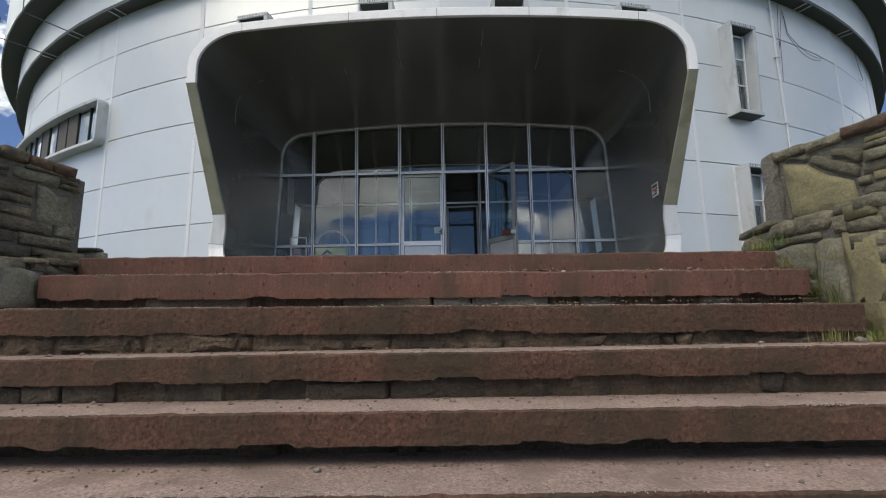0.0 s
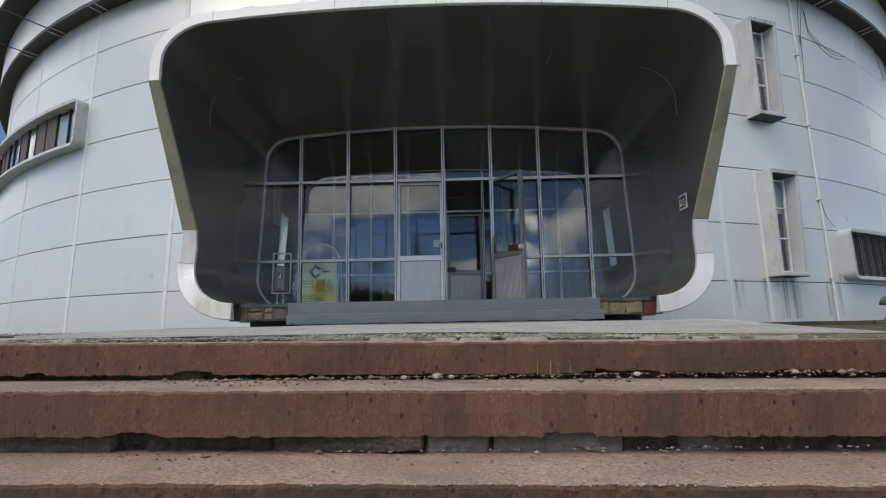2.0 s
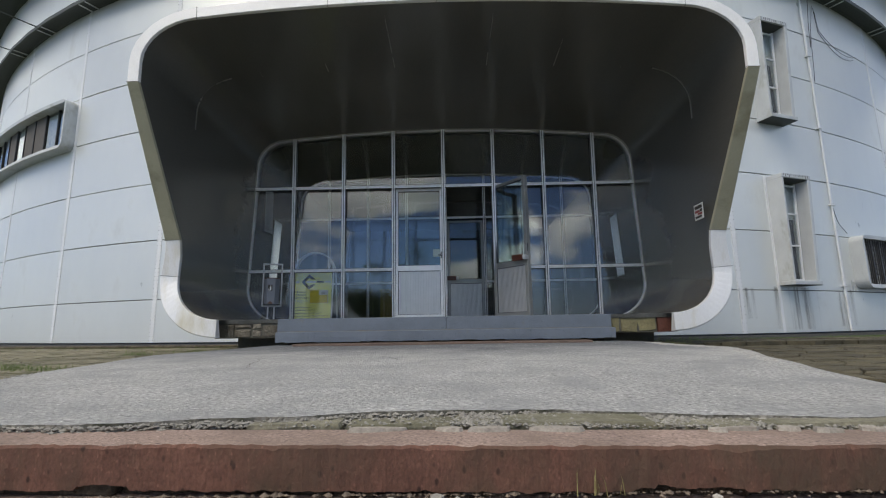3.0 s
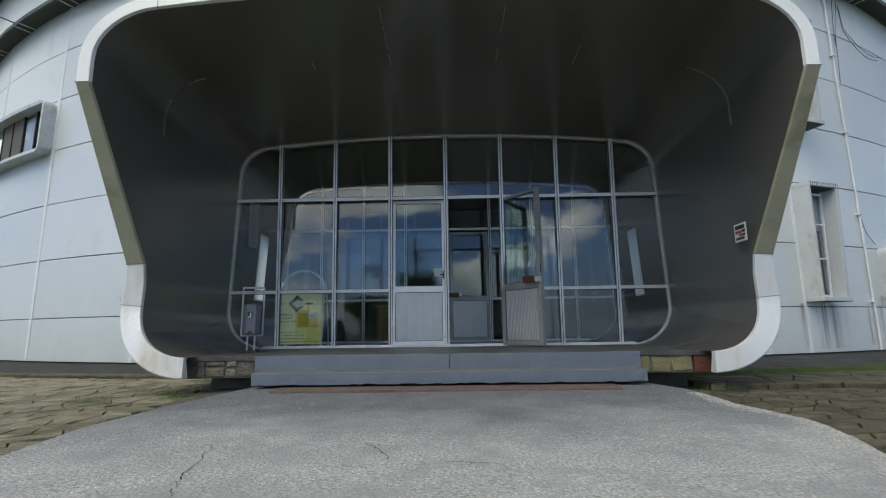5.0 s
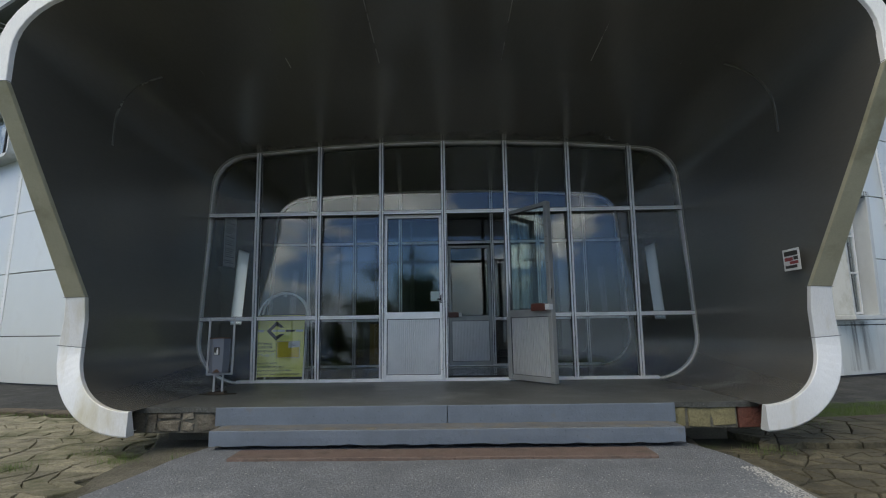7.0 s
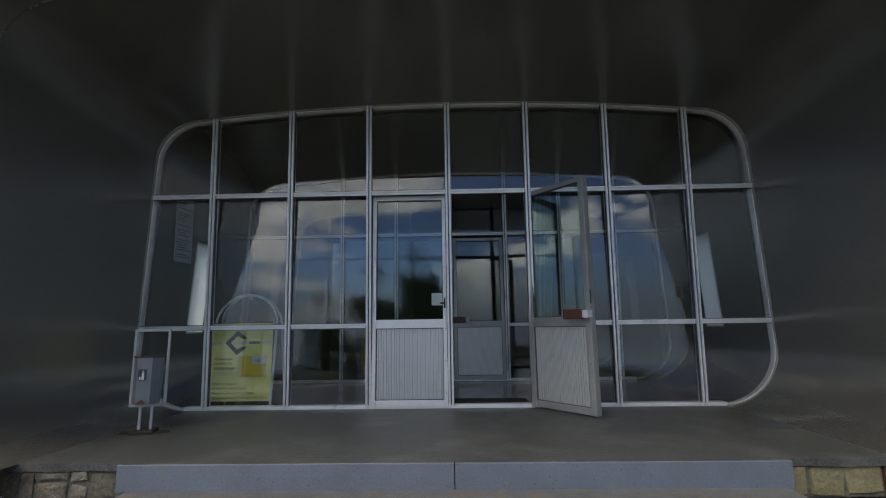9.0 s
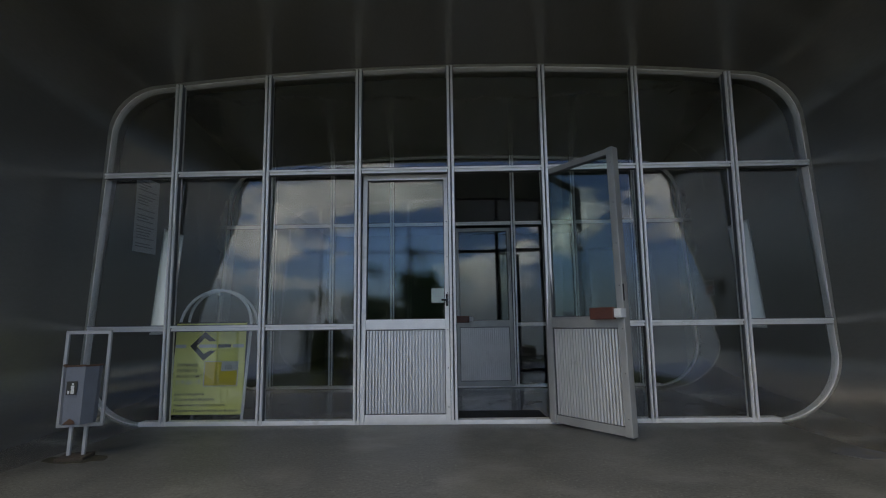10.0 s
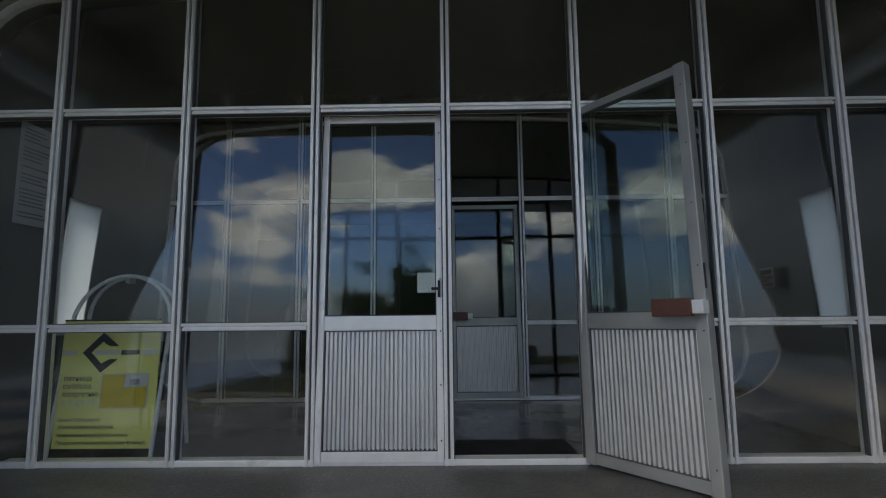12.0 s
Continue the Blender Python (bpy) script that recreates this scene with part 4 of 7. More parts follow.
def curved_plate(a0, a1, z0, z1, o0, o1, seg=6, bevel=0.006):
    """A plate bent round the tower between two angles."""
    bm = bmesh.new()
    rings = []
    for i in range(seg + 1):
        a = a0 + (a1 - a0) * i / seg
        rings.append([bm.verts.new(on_wall(a, z, o)) for z, o in ((z0, o0), (z0, o1 - bevel), (z0 + bevel, o1), (z1 - bevel, o1), (z1, o1 - bevel), (z1, o0))])
    for A, B in zip(rings, rings[1:]):
        for j in range(6):
            bm.faces.new((A[j], A[(j + 1) % 6], B[(j + 1) % 6], B[j]))
    bm.faces.new(rings[0][::-1])
    bm.faces.new(rings[-1])
    bmesh.ops.recalc_face_normals(bm, faces=bm.faces)
    return bm


ROW_Z = (-0.06, 0.89, 2.24, 3.60, 4.98, 6.33, 7.67, 8.92)
SEAM_A = sorted({round(a, 5) for k in range(0, 12) for a in (radians(15.65 + 8.12 * k), -radians(15.45 + 8.1 * k))} | {round(radians(q), 5) for q in (-7.8, 0.0, 7.8)})


def build_tower():
    tower = thing("wall_tower", "round tower clad in pale grey metal panels", "wall", kind="structure")
    bm = bmesh.new()
    seg = 96
    core = [[bm.verts.new(on_wall(2 * math.pi * i / seg, z, -0.03)) for i in range(seg)] for z in (-0.30, 8.90)]
    door = 0.175
    for i in range(seg):
        mid = (2 * math.pi * (i + 0.5) / seg + math.pi) % (2 * math.pi) - math.pi
        if abs(mid) < door - 0.04:
            continue
        j = (i + 1) % seg
        bm.faces.new((core[0][i], core[0][j], core[1][j], core[1][i]))
    part("core", bm, M_SEAM, tower)
    # the wall over the portal
    part("core", curved_plate(-0.19, 0.19, 3.62, 8.90, -0.05, -0.03), M_SEAM, tower)
    lim = 3.32 / WALL_R
    for a0, a1 in zip(SEAM_A, SEAM_A[1:]):
        for z0, z1 in zip(ROW_Z, ROW_Z[1:]):
            proud = random.uniform(0.0, 0.006)
            pieces = [(a0, a1, z0, z1)]
            if z0 < 3.62 and min(abs(a0), abs(a1)) < lim:
                pieces = []
                if z1 > 3.62:
                    pieces.append((max(a0, -lim), min(a1, lim), 3.62, z1))
                if a1 > lim:
                    pieces.append((max(a0, lim), a1, z0, z1))
                if a0 < -lim:
                    pieces.append((a0, min(a1, -lim), z0, z1))
            for b0, b1, y0, y1 in pieces:
                part("panel", curved_plate(b0 + 0.0006, b1 - 0.0006, y0 + 0.009, y1 - 0.009, -0.03, proud), M_PANEL, tower)
    for a in SEAM_A:
        if abs(a) < 0.15:
            part("joint_strip", curved_plate(a - 0.0022, a + 0.0022, 4.25, 8.90, 0.0, 0.012, 1, 0.003), M_STRIP, tower)
            continue
        part("joint_strip", curved_plate(a - 0.0027, a + 0.0027, -0.05, 8.90, 0.0, 0.012, 1, 0.003), M_STRIP, tower)
        b2 = bmesh.new()
        for i in range(100):
            for da in (-0.0021, 0.0021):
                c = on_wall(a + da, 0.0 + i * 0.088, 0.012)
                e = 0.0065
                vs = [b2.verts.new(on_wall(a + da + sx * e / WALL_R, c.z + sz * e, 0.012)) for sx, sz in ((-1, -1), (1, -1), (1, 1), (-1, 1))]
                tip = b2.verts.new(on_wall(a + da, c.z, 0.021))
                for j in range(4):
                    b2.faces.new((vs[j], vs[(j + 1) % 4], tip))
        tagged(part("rivets", b2, M_SEAM, tower), kind="stuff")

    def ring(z0, z1, o0, o1, mat, name, label=""):
        b3 = bmesh.new()
        n = 120
        loops = []
        for i in range(n):
            a = 2 * math.pi * i / n
            loops.append([b3.verts.new(on_wall(a, z, o)) for z, o in ((z0, o0), (z0, o1), (z1, o1), (z1, o0))])
        for i in range(n):
            A, B = loops[i], loops[(i + 1) % n]
            for j in range(4):
                b3.faces.new((A[j], A[(j + 1) % 4], B[(j + 1) % 4], B[j]))
        bmesh.ops.recalc_face_normals(b3, faces=b3.faces)
        part(name, b3, mat, tower, label, False)

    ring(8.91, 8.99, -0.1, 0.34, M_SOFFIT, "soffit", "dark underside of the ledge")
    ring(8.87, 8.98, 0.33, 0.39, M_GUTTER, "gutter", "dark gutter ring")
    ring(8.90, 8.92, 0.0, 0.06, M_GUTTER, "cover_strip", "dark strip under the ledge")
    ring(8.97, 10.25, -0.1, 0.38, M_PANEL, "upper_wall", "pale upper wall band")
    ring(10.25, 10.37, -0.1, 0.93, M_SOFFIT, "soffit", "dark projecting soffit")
    ring(10.30, 13.4, 0.6, 0.97, M_PANEL, "upper_wall", "pale projecting upper storey")
    ring(-0.5, -0.06, -0.4, -0.12, M_SEAM, "plinth", "dark recessed plinth")
    return tower


build_tower()


# ---- ground ----
def ground_z(x, y):
    """Terrace round the tower, bank at the stairs, hillside falling away, distant ridge."""
    r = math.hypot(x, y - YC)
    d = max(0.0, r - (WALL_R + 6.6))
    z = -0.16
    if d > 0:
        z = -0.16 - 1.5 * min(1.0, d / 2.2) - 0.17 * max(0.0, d - 2.2)
        if d > 300:
            far = min(1.0, (d - 300) / 1500)
            z = -52.3 - 280 * far + far * 20 * noise.noise((x * 0.0011, y * 0.0011, 4))
    return z


def build_ground():
    rings = [0.0, 8, 14, 18] + [19.5 + 0.75 * i for i in range(22)] + [38, 42, 48, 56, 66, 80, 100, 130, 170, 220, 300, 340, 420, 520, 650, 800, 1000, 1250, 1500, 1800, 2200, 2700, 3300, 4000]
    seg = 160
    bm = bmesh.new()
    loops = []
    for r in rings[1:]:
        loop = []
        for i in range(seg):
            a = 2 * math.pi * i / seg
            x, y = r * math.sin(a), YC - r * math.cos(a)
            z = ground_z(x, y)
            if abs(x) < 3.6 and y < -5.6 and y > -12:
                z = min(z, -0.30 + max(-1.5, (y + 6.0) * 0.72)) - 0.12
            elif 27 < r < 60:
                z += 0.05 * noise.noise((x * 0.6, y * 0.6, 1))
            loop.append(bm.verts.new((x, y, z)))
        loops.append(loop)
    centre = bm.verts.new((0, YC, -0.16))
    for i in range(seg):
        bm.faces.new((centre, loops[0][i], loops[0][(i + 1) % seg]))
    for A, B in zip(loops, loops[1:]):
        for i in range(seg):
            bm.faces.new((A[i], B[i], B[(i + 1) % seg], A[(i + 1) % seg]))
    bmesh.ops.recalc_face_normals(bm, faces=bm.faces)
    g = link("ground", bm, M_GROUND, smooth=True)
    tagged(g, "grassy terrace and hillside falling to distant ridges", "ground", kind="structure")


build_ground()


EDGE_Y = (-5.85, -5.45, -5.0, -4.5, -4.1, -3.7, -3.4, -3.1, -2.8, -2.3, -1.8)
EDGE_L = (-1.80, -1.86, -1.97, -2.04, -2.10, -2.15, -2.15, -2.12, -2.07, -2.03, -1.92)
EDGE_R = (1.64, 1.66, 1.74, 1.88, 2.06, 2.14, 2.13, 2.07, 2.10, 2.12, 1.96)


def landing_edge(t, side):
    """The uneven long edge of the landing slab, t from the stairs (0) to the porch (1)."""
    y = EDGE_Y[0] + (EDGE_Y[-1] - EDGE_Y[0]) * t
    x = float(np.interp(y, EDGE_Y, EDGE_L if side < 0 else EDGE_R))
    return x + 0.03 * noise.noise((t * 9, side * 3, 0)), y


def slab_z(x, y):
    """Level of the landing slab, lowered a little to the east at its broken front to fit the camera's view."""
    t = (y - EDGE_Y[0]) / (EDGE_Y[-1] - EDGE_Y[0])
    return -0.048 + 0.046 * min(1, t * 2) + 0.006 * noise.noise((x * 0.8, y * 0.8, 2)) - 0.018 * max(0.0, x) * max(0.0, 1 - 4 * max(t, 0.0))


def front_edge(x):
    """The broken front edge of the slab above the stairs."""
    y = float(np.interp(x, (-1.8, -0.84, -0.47, -0.08, 0.41, 0.89, 1.95), (-6.08, -6.12, -6.06, -5.99, -5.95, -6.02, -6.0)))
    return y + 0.025 * noise.noise((x * 5, 0, 5)) + 0.012 * noise.noise((x * 22, 0, 6))


def build_landing():
    bm = bmesh.new()
    nt, nx = 44, 120
    grid, low = [], []
    for i in range(nt + 1):
        t = i / nt
        xl, y = landing_edge(t, -1)
        xr, _ = landing_edge(t, 1)
        row = []
        for j in range(nx + 1):
            k = j / nx
            x = xl + (xr - xl) * k
            yy = y + (front_edge(x) - EDGE_Y[0]) * (1 - t) ** 5
            z = slab_z(x, y)
            row.append(bm.verts.new((x, yy, z)))
        grid.append(row)
    for i in range(nt):
        for j in range(nx):
            bm.faces.new((grid[i][j], grid[i][j + 1], grid[i + 1][j + 1], grid[i + 1][j]))
    border = [grid[0][j] for j in range(nx + 1)] + [grid[i][nx] for i in range(1, nt + 1)] + [grid[nt][j] for j in range(nx - 1, -1, -1)] + [grid[i][0] for i in range(nt - 1, 0, -1)]
    under = [bm.verts.new((v.co.x, v.co.y, v.co.z - 0.12)) for v in border]
    for i in range(len(border)):
        j = (i + 1) % len(border)
        bm.faces.new((border[i], under[i], under[j], border[j])).material_index = 1
    bmesh.ops.recalc_face_normals(bm, faces=bm.faces)
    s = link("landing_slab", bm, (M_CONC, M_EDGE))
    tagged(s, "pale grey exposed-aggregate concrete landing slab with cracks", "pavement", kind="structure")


build_landing()
tagged(link("landing_bed", slab([(-1.66, -6.05), (1.68, -6.05), (2.2, -5.6), (-2.2, -5.6)], -0.3, -0.075), M_MORTAR), "rough mortar bed behind the top step", "pavement", kind="structure")


# ---- stone flank walls of the stairs ----
def masonry(parent, place, width, z0, top, specials=(), lo=0.045, hi=0.105, mats=None, wide=(0.08, 0.30), worn=0.008):
    """Uneven courses of rubble on a face; place: pose of the face (x along it, -y out of it); top: height as a function of x.
    specials: single stones as outlines in x, z with a material."""
    for outline, mat in specials:
        ob = part("stone", rubble(list(outline), 0.13, 0.02, 0.014), mat, parent, smooth=True)
        ob.matrix_basis = place @ pose(0, random.uniform(-0.012, -0.004), 0)
    spans = [(min(p[0] for p in o), max(p[0] for p in o), min(p[1] for p in o), max(p[1] for p in o)) for o, _ in specials]
    z = z0
    while z < top(width / 2) - 0.015:
        h = random.uniform(lo, hi)
        u = random.uniform(-0.08, 0.0)
        while u < width:
            w = random.uniform(*wide)
            a, c = max(u, 0.0), min(u + w, width)
            zz = z + random.uniform(-0.006, 0.006)
            hz = min(h, top((a + c) / 2) - zz)
            for u0, u1, w0, w1 in spans:
                if w0 - 0.01 < zz + hz / 2 < w1 + 0.01:
                    if a < u0 < c:
                        c = u0 - 0.004
                    elif a < u1 < c:
                        a = u1 + 0.004
                    elif u0 - 0.04 <= a and c <= u1 + 0.02:
                        c = a
            if c - a > 0.035 and hz > 0.02:
                rows = ((zz, hz),) if hz < 0.05 or random.random() < 0.6 else ((zz, hz * 0.45), (zz + hz * 0.47, hz * 0.5))
                for za, ha in rows:
                    mat = random.choice(mats or (M_STONE, M_STONE, M_STONE, M_OCHRE))
                    ob = part("stone", rubble(rough_quad(c - a - 0.002, ha - 0.001, 0.10), 0.12, 0.08, worn), mat, parent, smooth=True)
                    ob.matrix_basis = place @ pose(a + 0.002, random.uniform(-0.02, 0.008), za, 0, random.uniform(-1.5, 1.5), 0)
            u += w
        z += h


def face_pose(x, y, heading):
    """A face that starts at x, y and runs along the heading (degrees from +x); its outside is to the right of the run."""
    return pose(x, y, 0, 0, 0, heading)


def cap_row(wall, place, width, z, mats):
    u = 0.0
    while u < width - 0.03:
        w = min(random.uniform(0.08, 0.17), width - u)
        h = random.uniform(0.042, 0.062)
        ob = part("capstone", rubble(rough_quad(w - 0.001, h, 0.16), 0.26, 0.06, 0.014), random.choice(mats), wall, smooth=True)
        ob.matrix_basis = place @ pose(u, random.uniform(-0.026, -0.008), z + random.uniform(-0.004, 0.004), random.uniform(-1, 1), random.uniform(-1.2, 1.2), 0)
        u += w


def build_flank(side):
    wall = thing("flank_wall", "rough fieldstone flank wall beside the stairs", "stone wall", "flank walls of the stairs")
    if side > 0:
        part("mortar_core", slab([(1.642, -6.69), (2.6, -6.69), (2.6, -5.75), (1.9, -5.75), (1.645, -6.0)], -0.9, 0.02), M_MORTAR, wall)
        part("mortar_core", slab([(1.758, -6.15), (1.962, -6.73), (2.5, -6.77), (2.45, -6.06), (1.735, -6.08)], 0.0, 0.37), M_MORTAR, wall)
        low = face_pose(1.63, -5.98, -90)
        blocks = [([(0.115, -0.215), (0.405, -0.215), (0.41, -0.08), (0.30, -0.070), (0.12, -0.075)], M_OLIVE), ([(0.415, -0.36), (0.555, -0.36), (0.56, -0.085), (0.46, -0.07), (0.42, -0.08)], M_OLIVE),
                  ([(0.565, -0.48), (0.72, -0.48), (0.72, -0.09), (0.57, -0.06)], M_OCHRE), ([(0.18, -0.068), (0.46, -0.070), (0.45, -0.040), (0.30, -0.032), (0.19, -0.040)], M_STONE),
                  ([(0.13, -0.026), (0.31, -0.028), (0.315, 0.03), (0.26, 0.05), (0.18, 0.038)], M_STONE), ([(0.325, -0.028), (0.50, -0.034), (0.53, 0.01), (0.48, 0.042), (0.33, 0.046)], M_STONE), ([(-0.06, -0.075), (0.10, -0.07), (0.115, -0.01), (0.05, 0.022), (-0.02, 0.014), (-0.065, -0.03)], M_STONE),
                  ([(-0.075, 0.018), (0.03, 0.026), (0.165, 0.042), (0.17, 0.072), (0.04, 0.064), (-0.065, 0.046)], M_STONE)]
        masonry(wall, low, 0.73, -0.6, lambda u: 0.03 + 0.03 * u, blocks, 0.035, 0.075)
        masonry(wall, face_pose(1.62, -6.70, 0), 0.95, -0.6, lambda u: 0.03, (), 0.07, 0.14)
        up = face_pose(1.725, -6.10, -70)
        big = [(0.055, 0.078), (0.161, 0.058), (0.333, 0.056), (0.329, 0.184), (0.212, 0.255), (0.148, 0.317), (0.043, 0.355)]
        fill = [[(0.155, 0.322), (0.216, 0.262), (0.345, 0.190), (0.352, 0.245), (0.24, 0.315), (0.18, 0.345)], [(0.055, 0.365), (0.150, 0.327), (0.175, 0.350), (0.06, 0.378)], [(0.25, 0.318), (0.358, 0.250), (0.37, 0.31), (0.26, 0.345)]]
        big, fill = [(u - 0.035, w) for u, w in big], [[(u - 0.03, w) for u, w in f] for f in fill]
        masonry(wall, up @ pose(0.03, 0, 0), 0.69, 0.05, lambda u: 0.375, [(big, M_OCHRE)] + [(f, M_STONE) for f in fill], 0.032, 0.06, (M_STONE, M_STONE, M_OCHRE))
        cap_row(wall, up, 0.72, 0.368, (M_REDSTONE, M_STONE, M_STONE))
        # plastered end of the wall
        corner = part("plaster_corner", rubble([(-0.05, 0.03), (0.05, 0.05), (0.035, 0.37), (0.015, 0.43), (-0.03, 0.41)], 0.10, 0.02, 0.02), M_MORTAR, wall, "rounded grey mortar corner")
        corner.matrix_basis = up @ pose(-0.02, -0.02, 0)
        masonry(wall, face_pose(1.955, -6.78, 0), 0.55, 0.0, lambda u: 0.38, (), 0.035, 0.08)
        inner_top = slab([(1.80, -6.14), (1.98, -6.70), (2.48, -6.75), (2.43, -6.08)], 0.36, 0.40)
    else:
        part("mortar_core", slab([(-2.6, -6.60), (-1.617, -6.60), (-1.605, -5.86), (-2.6, -5.86)], -0.9, -0.14), M_MORTAR, wall)
        part("mortar_core", slab([(-2.5, -6.82), (-1.968, -6.82), (-1.764, -6.14), (-1.757, -6.06), (-2.45, -6.06)], -0.3, 0.37), M_MORTAR, wall)
        masonry(wall, face_pose(-1.60, -6.62, 89), 0.80, -0.62, lambda u: -0.10 + 0.08 * u, [([(0.015, -0.30), (0.185, -0.30), (0.19, -0.15), (0.10, -0.135), (0.02, -0.14)], M_OLIVE)], 0.035, 0.08, (M_BROWNSTONE,), (0.08, 0.30), 0.014)
        masonry(wall, face_pose(-2.55, -6.62, 0), 0.95, -0.6, lambda u: -0.10, (), 0.05, 0.11, (M_STONE,))
        for x0, x1, z0, z1, y, m in ((-1.83, -1.66, -0.09, 0.012, -6.02, M_OLIVE), (-1.83, -1.68, 0.012, 0.034, -6.03, M_BROWNSTONE), (-1.82, -1.60, -0.095, -0.030, -6.24, M_BROWNSTONE)):
            ob = part("ledge_stone", rubble([(x0, z0), ((x0 + x1) / 2, z0 - 0.003), (x1, z0 + 0.002), (x1 - 0.008, z1 - 0.004), ((x0 + x1) / 2, z1), (x0, z1)], 0.05, 0.04, 0.008), m, wall, smooth=True)
            ob.location = (0, y, 0)
        for q in range(7):
            ob = part("stone", rubble(rough_quad(0.16, 0.10), 0.05, 0.06), M_STONE, wall)
            ob.matrix_basis = pose(-1.77 + random.uniform(-0.01, 0.01), -6.56 + 0.115 * q, -0.105 + 0.012 * q + random.uniform(-0.008, 0.01), -90, 0, random.uniform(-8, 8))
        length = 0.76
        up = face_pose(-1.735 - 0.292 * length, -6.10 - 0.956 * length, 73)
        L = length
        big = [(L - 0.175, 0.108), (L - 0.02, 0.105), (L - 0.045, 0.262), (L - 0.10, 0.255), (L - 0.15, 0.285), (L - 0.195, 0.292)]
        masonry(wall, up, L, -0.3, lambda u: 0.375, [(big, M_FLAG)], 0.034, 0.075, (M_BROWNSTONE, M_BROWNSTONE, M_BROWNSTONE, M_STONE), (0.08, 0.26), 0.015)
        cap_row(wall, up, L, 0.366, (M_REDSTONE, M_BROWNSTONE, M_BROWNSTONE))
        masonry(wall, face_pose(-2.50, -6.84, 0), 0.53, -0.1, lambda u: 0.38, (), 0.035, 0.08, (M_STONE,))
        inner_top = slab([(-2.48, -6.78), (-2.0, -6.78), (-1.82, -6.14), (-2.43, -6.08)], 0.36, 0.40)
    part("earth_top", inner_top, M_SOIL, wall, "dark earth on top")
    return wall


build_flank(1)
build_flank(-1)


def bank_z(x, y):
    """Low grassy mounds behind the flank walls."""
    u = (abs(x) - 3.1) / 1.1
    return -0.12 + 0.24 * math.exp(-u * u) * math.exp(-((y + 6.25) / 0.55) ** 2) + 0.05 * noise.noise((x * 1.7, y * 1.7, 3)) - 0.9 * max(0.0, -6.7 - y) - 0.9 * max(0.0, abs(x) - 4.5)


for side in (-1, 1):
    bm = bmesh.new()
    rows = [[bm.verts.new((side * (2.25 + 0.125 * i), -8.725 + 0.125 * j, bank_z(side * (2.25 + 0.125 * i), -8.725 + 0.125 * j))) for i in range(28)] for j in range(27)]
    for A, B in zip(rows, rows[1:]):
        for i in range(27):
            bm.faces.new((A[i], A[i + 1], B[i + 1], B[i]))
    bmesh.ops.recalc_face_normals(bm, faces=bm.faces)
    tagged(link("grass_bank", bm, M_GROUND, smooth=True), "low grassy bank behind the flank wall", "bank", "grass banks", "structure")


# ---- porch facing stones ----
def porch_facing(x0, x1, y, label, mats, widths):
    f = thing("porch_facing", label, "stone facing", "porch facings")
    x = x0
    for w in widths:
        split = random.random() < 0.45 and len(mats) > 2
        cut = random.uniform(0.15, 0.20)
        rows = ((0.085, cut), (cut, 0.255)) if split else ((0.085, 0.255),)
        for z0, z1 in rows:
            ob = part("stone", rubble(rough_quad(w - 0.004, z1 - z0 - 0.004, 0.24 if len(mats) > 2 else 0.10), 0.06, 0.05, 0.006), mats[int(random.random() * len(mats))], f)
            ob.matrix_basis = pose(x + 0.006, y + random.uniform(-0.008, 0.004), z0 + 0.005, 0, random.uniform(-3, 3), 0)
        x += w
    part("mortar", boxed(x0, x1, y + 0.012, y + 0.08, 0.085, 0.257), M_MORTAR, f)
    return f


porch_facing(-2.70, -1.94, -1.74, "brown and grey fieldstone facing under the porch edge", (M_FACING, M_FACING, M_FACING), (0.13, 0.09, 0.22, 0.11, 0.21))
right_face = porch_facing(1.94, 2.48, -1.74, "ochre sandstone facing under the porch edge", (M_OCHRE, M_OCHRE), (0.11, 0.21, 0.22))
ob = part("stone", rubble(rough_quad(0.24, 0.185, 0.05), 0.06, 0.03, 0.006), M_REDBLOCK, right_face, "dark red sandstone block")
ob.matrix_basis = pose(2.485, -1.745, 0.083)


# ---- flagstones ----
def flag_piece(pts, thick, gap=0.0105):
    dense = []
    for (xa, ya), (xb, yb) in zip(pts, pts[1:] + pts[:1]):
        L = math.hypot(xb - xa, yb - ya)
        n = max(1, int(L / 0.08))
        for i in range(n):
            x, y = xa + (xb - xa) * i / n, ya + (yb - ya) * i / n
            e = 0.012 if L > 0.09 else 0.005
            dense.append((x + e * noise.noise((x * 13, y * 13, 5.0)), y + e * noise.noise((x * 13, y * 13, 9.0))))
    pts = dense
    cx, cy = sum(p[0] for p in pts) / len(pts), sum(p[1] for p in pts) / len(pts)
    bm = bmesh.new()
    def ring(e, z):
        out_r = []
        for x, y in pts:
            k = 1 - e * (0.7 + 0.6 * noise.noise((x * 9, y * 9, 2.0))) / max(math.hypot(x - cx, y - cy), 0.04)
            out_r.append(bm.verts.new((cx + (x - cx) * k, cy + (y - cy) * k, z)))
        return out_r
    a, b, c = ring(gap, -thick), ring(gap, -0.008), ring(gap + 0.008, 0.0)
    n = len(pts)
    for A, B in ((a, b), (b, c)):
        for i in range(n):
            bm.faces.new((A[i], A[(i + 1) % n], B[(i + 1) % n], B[i]))
    bm.faces.new(c)
    bmesh.ops.recalc_face_normals(bm, faces=bm.faces)
    return bm


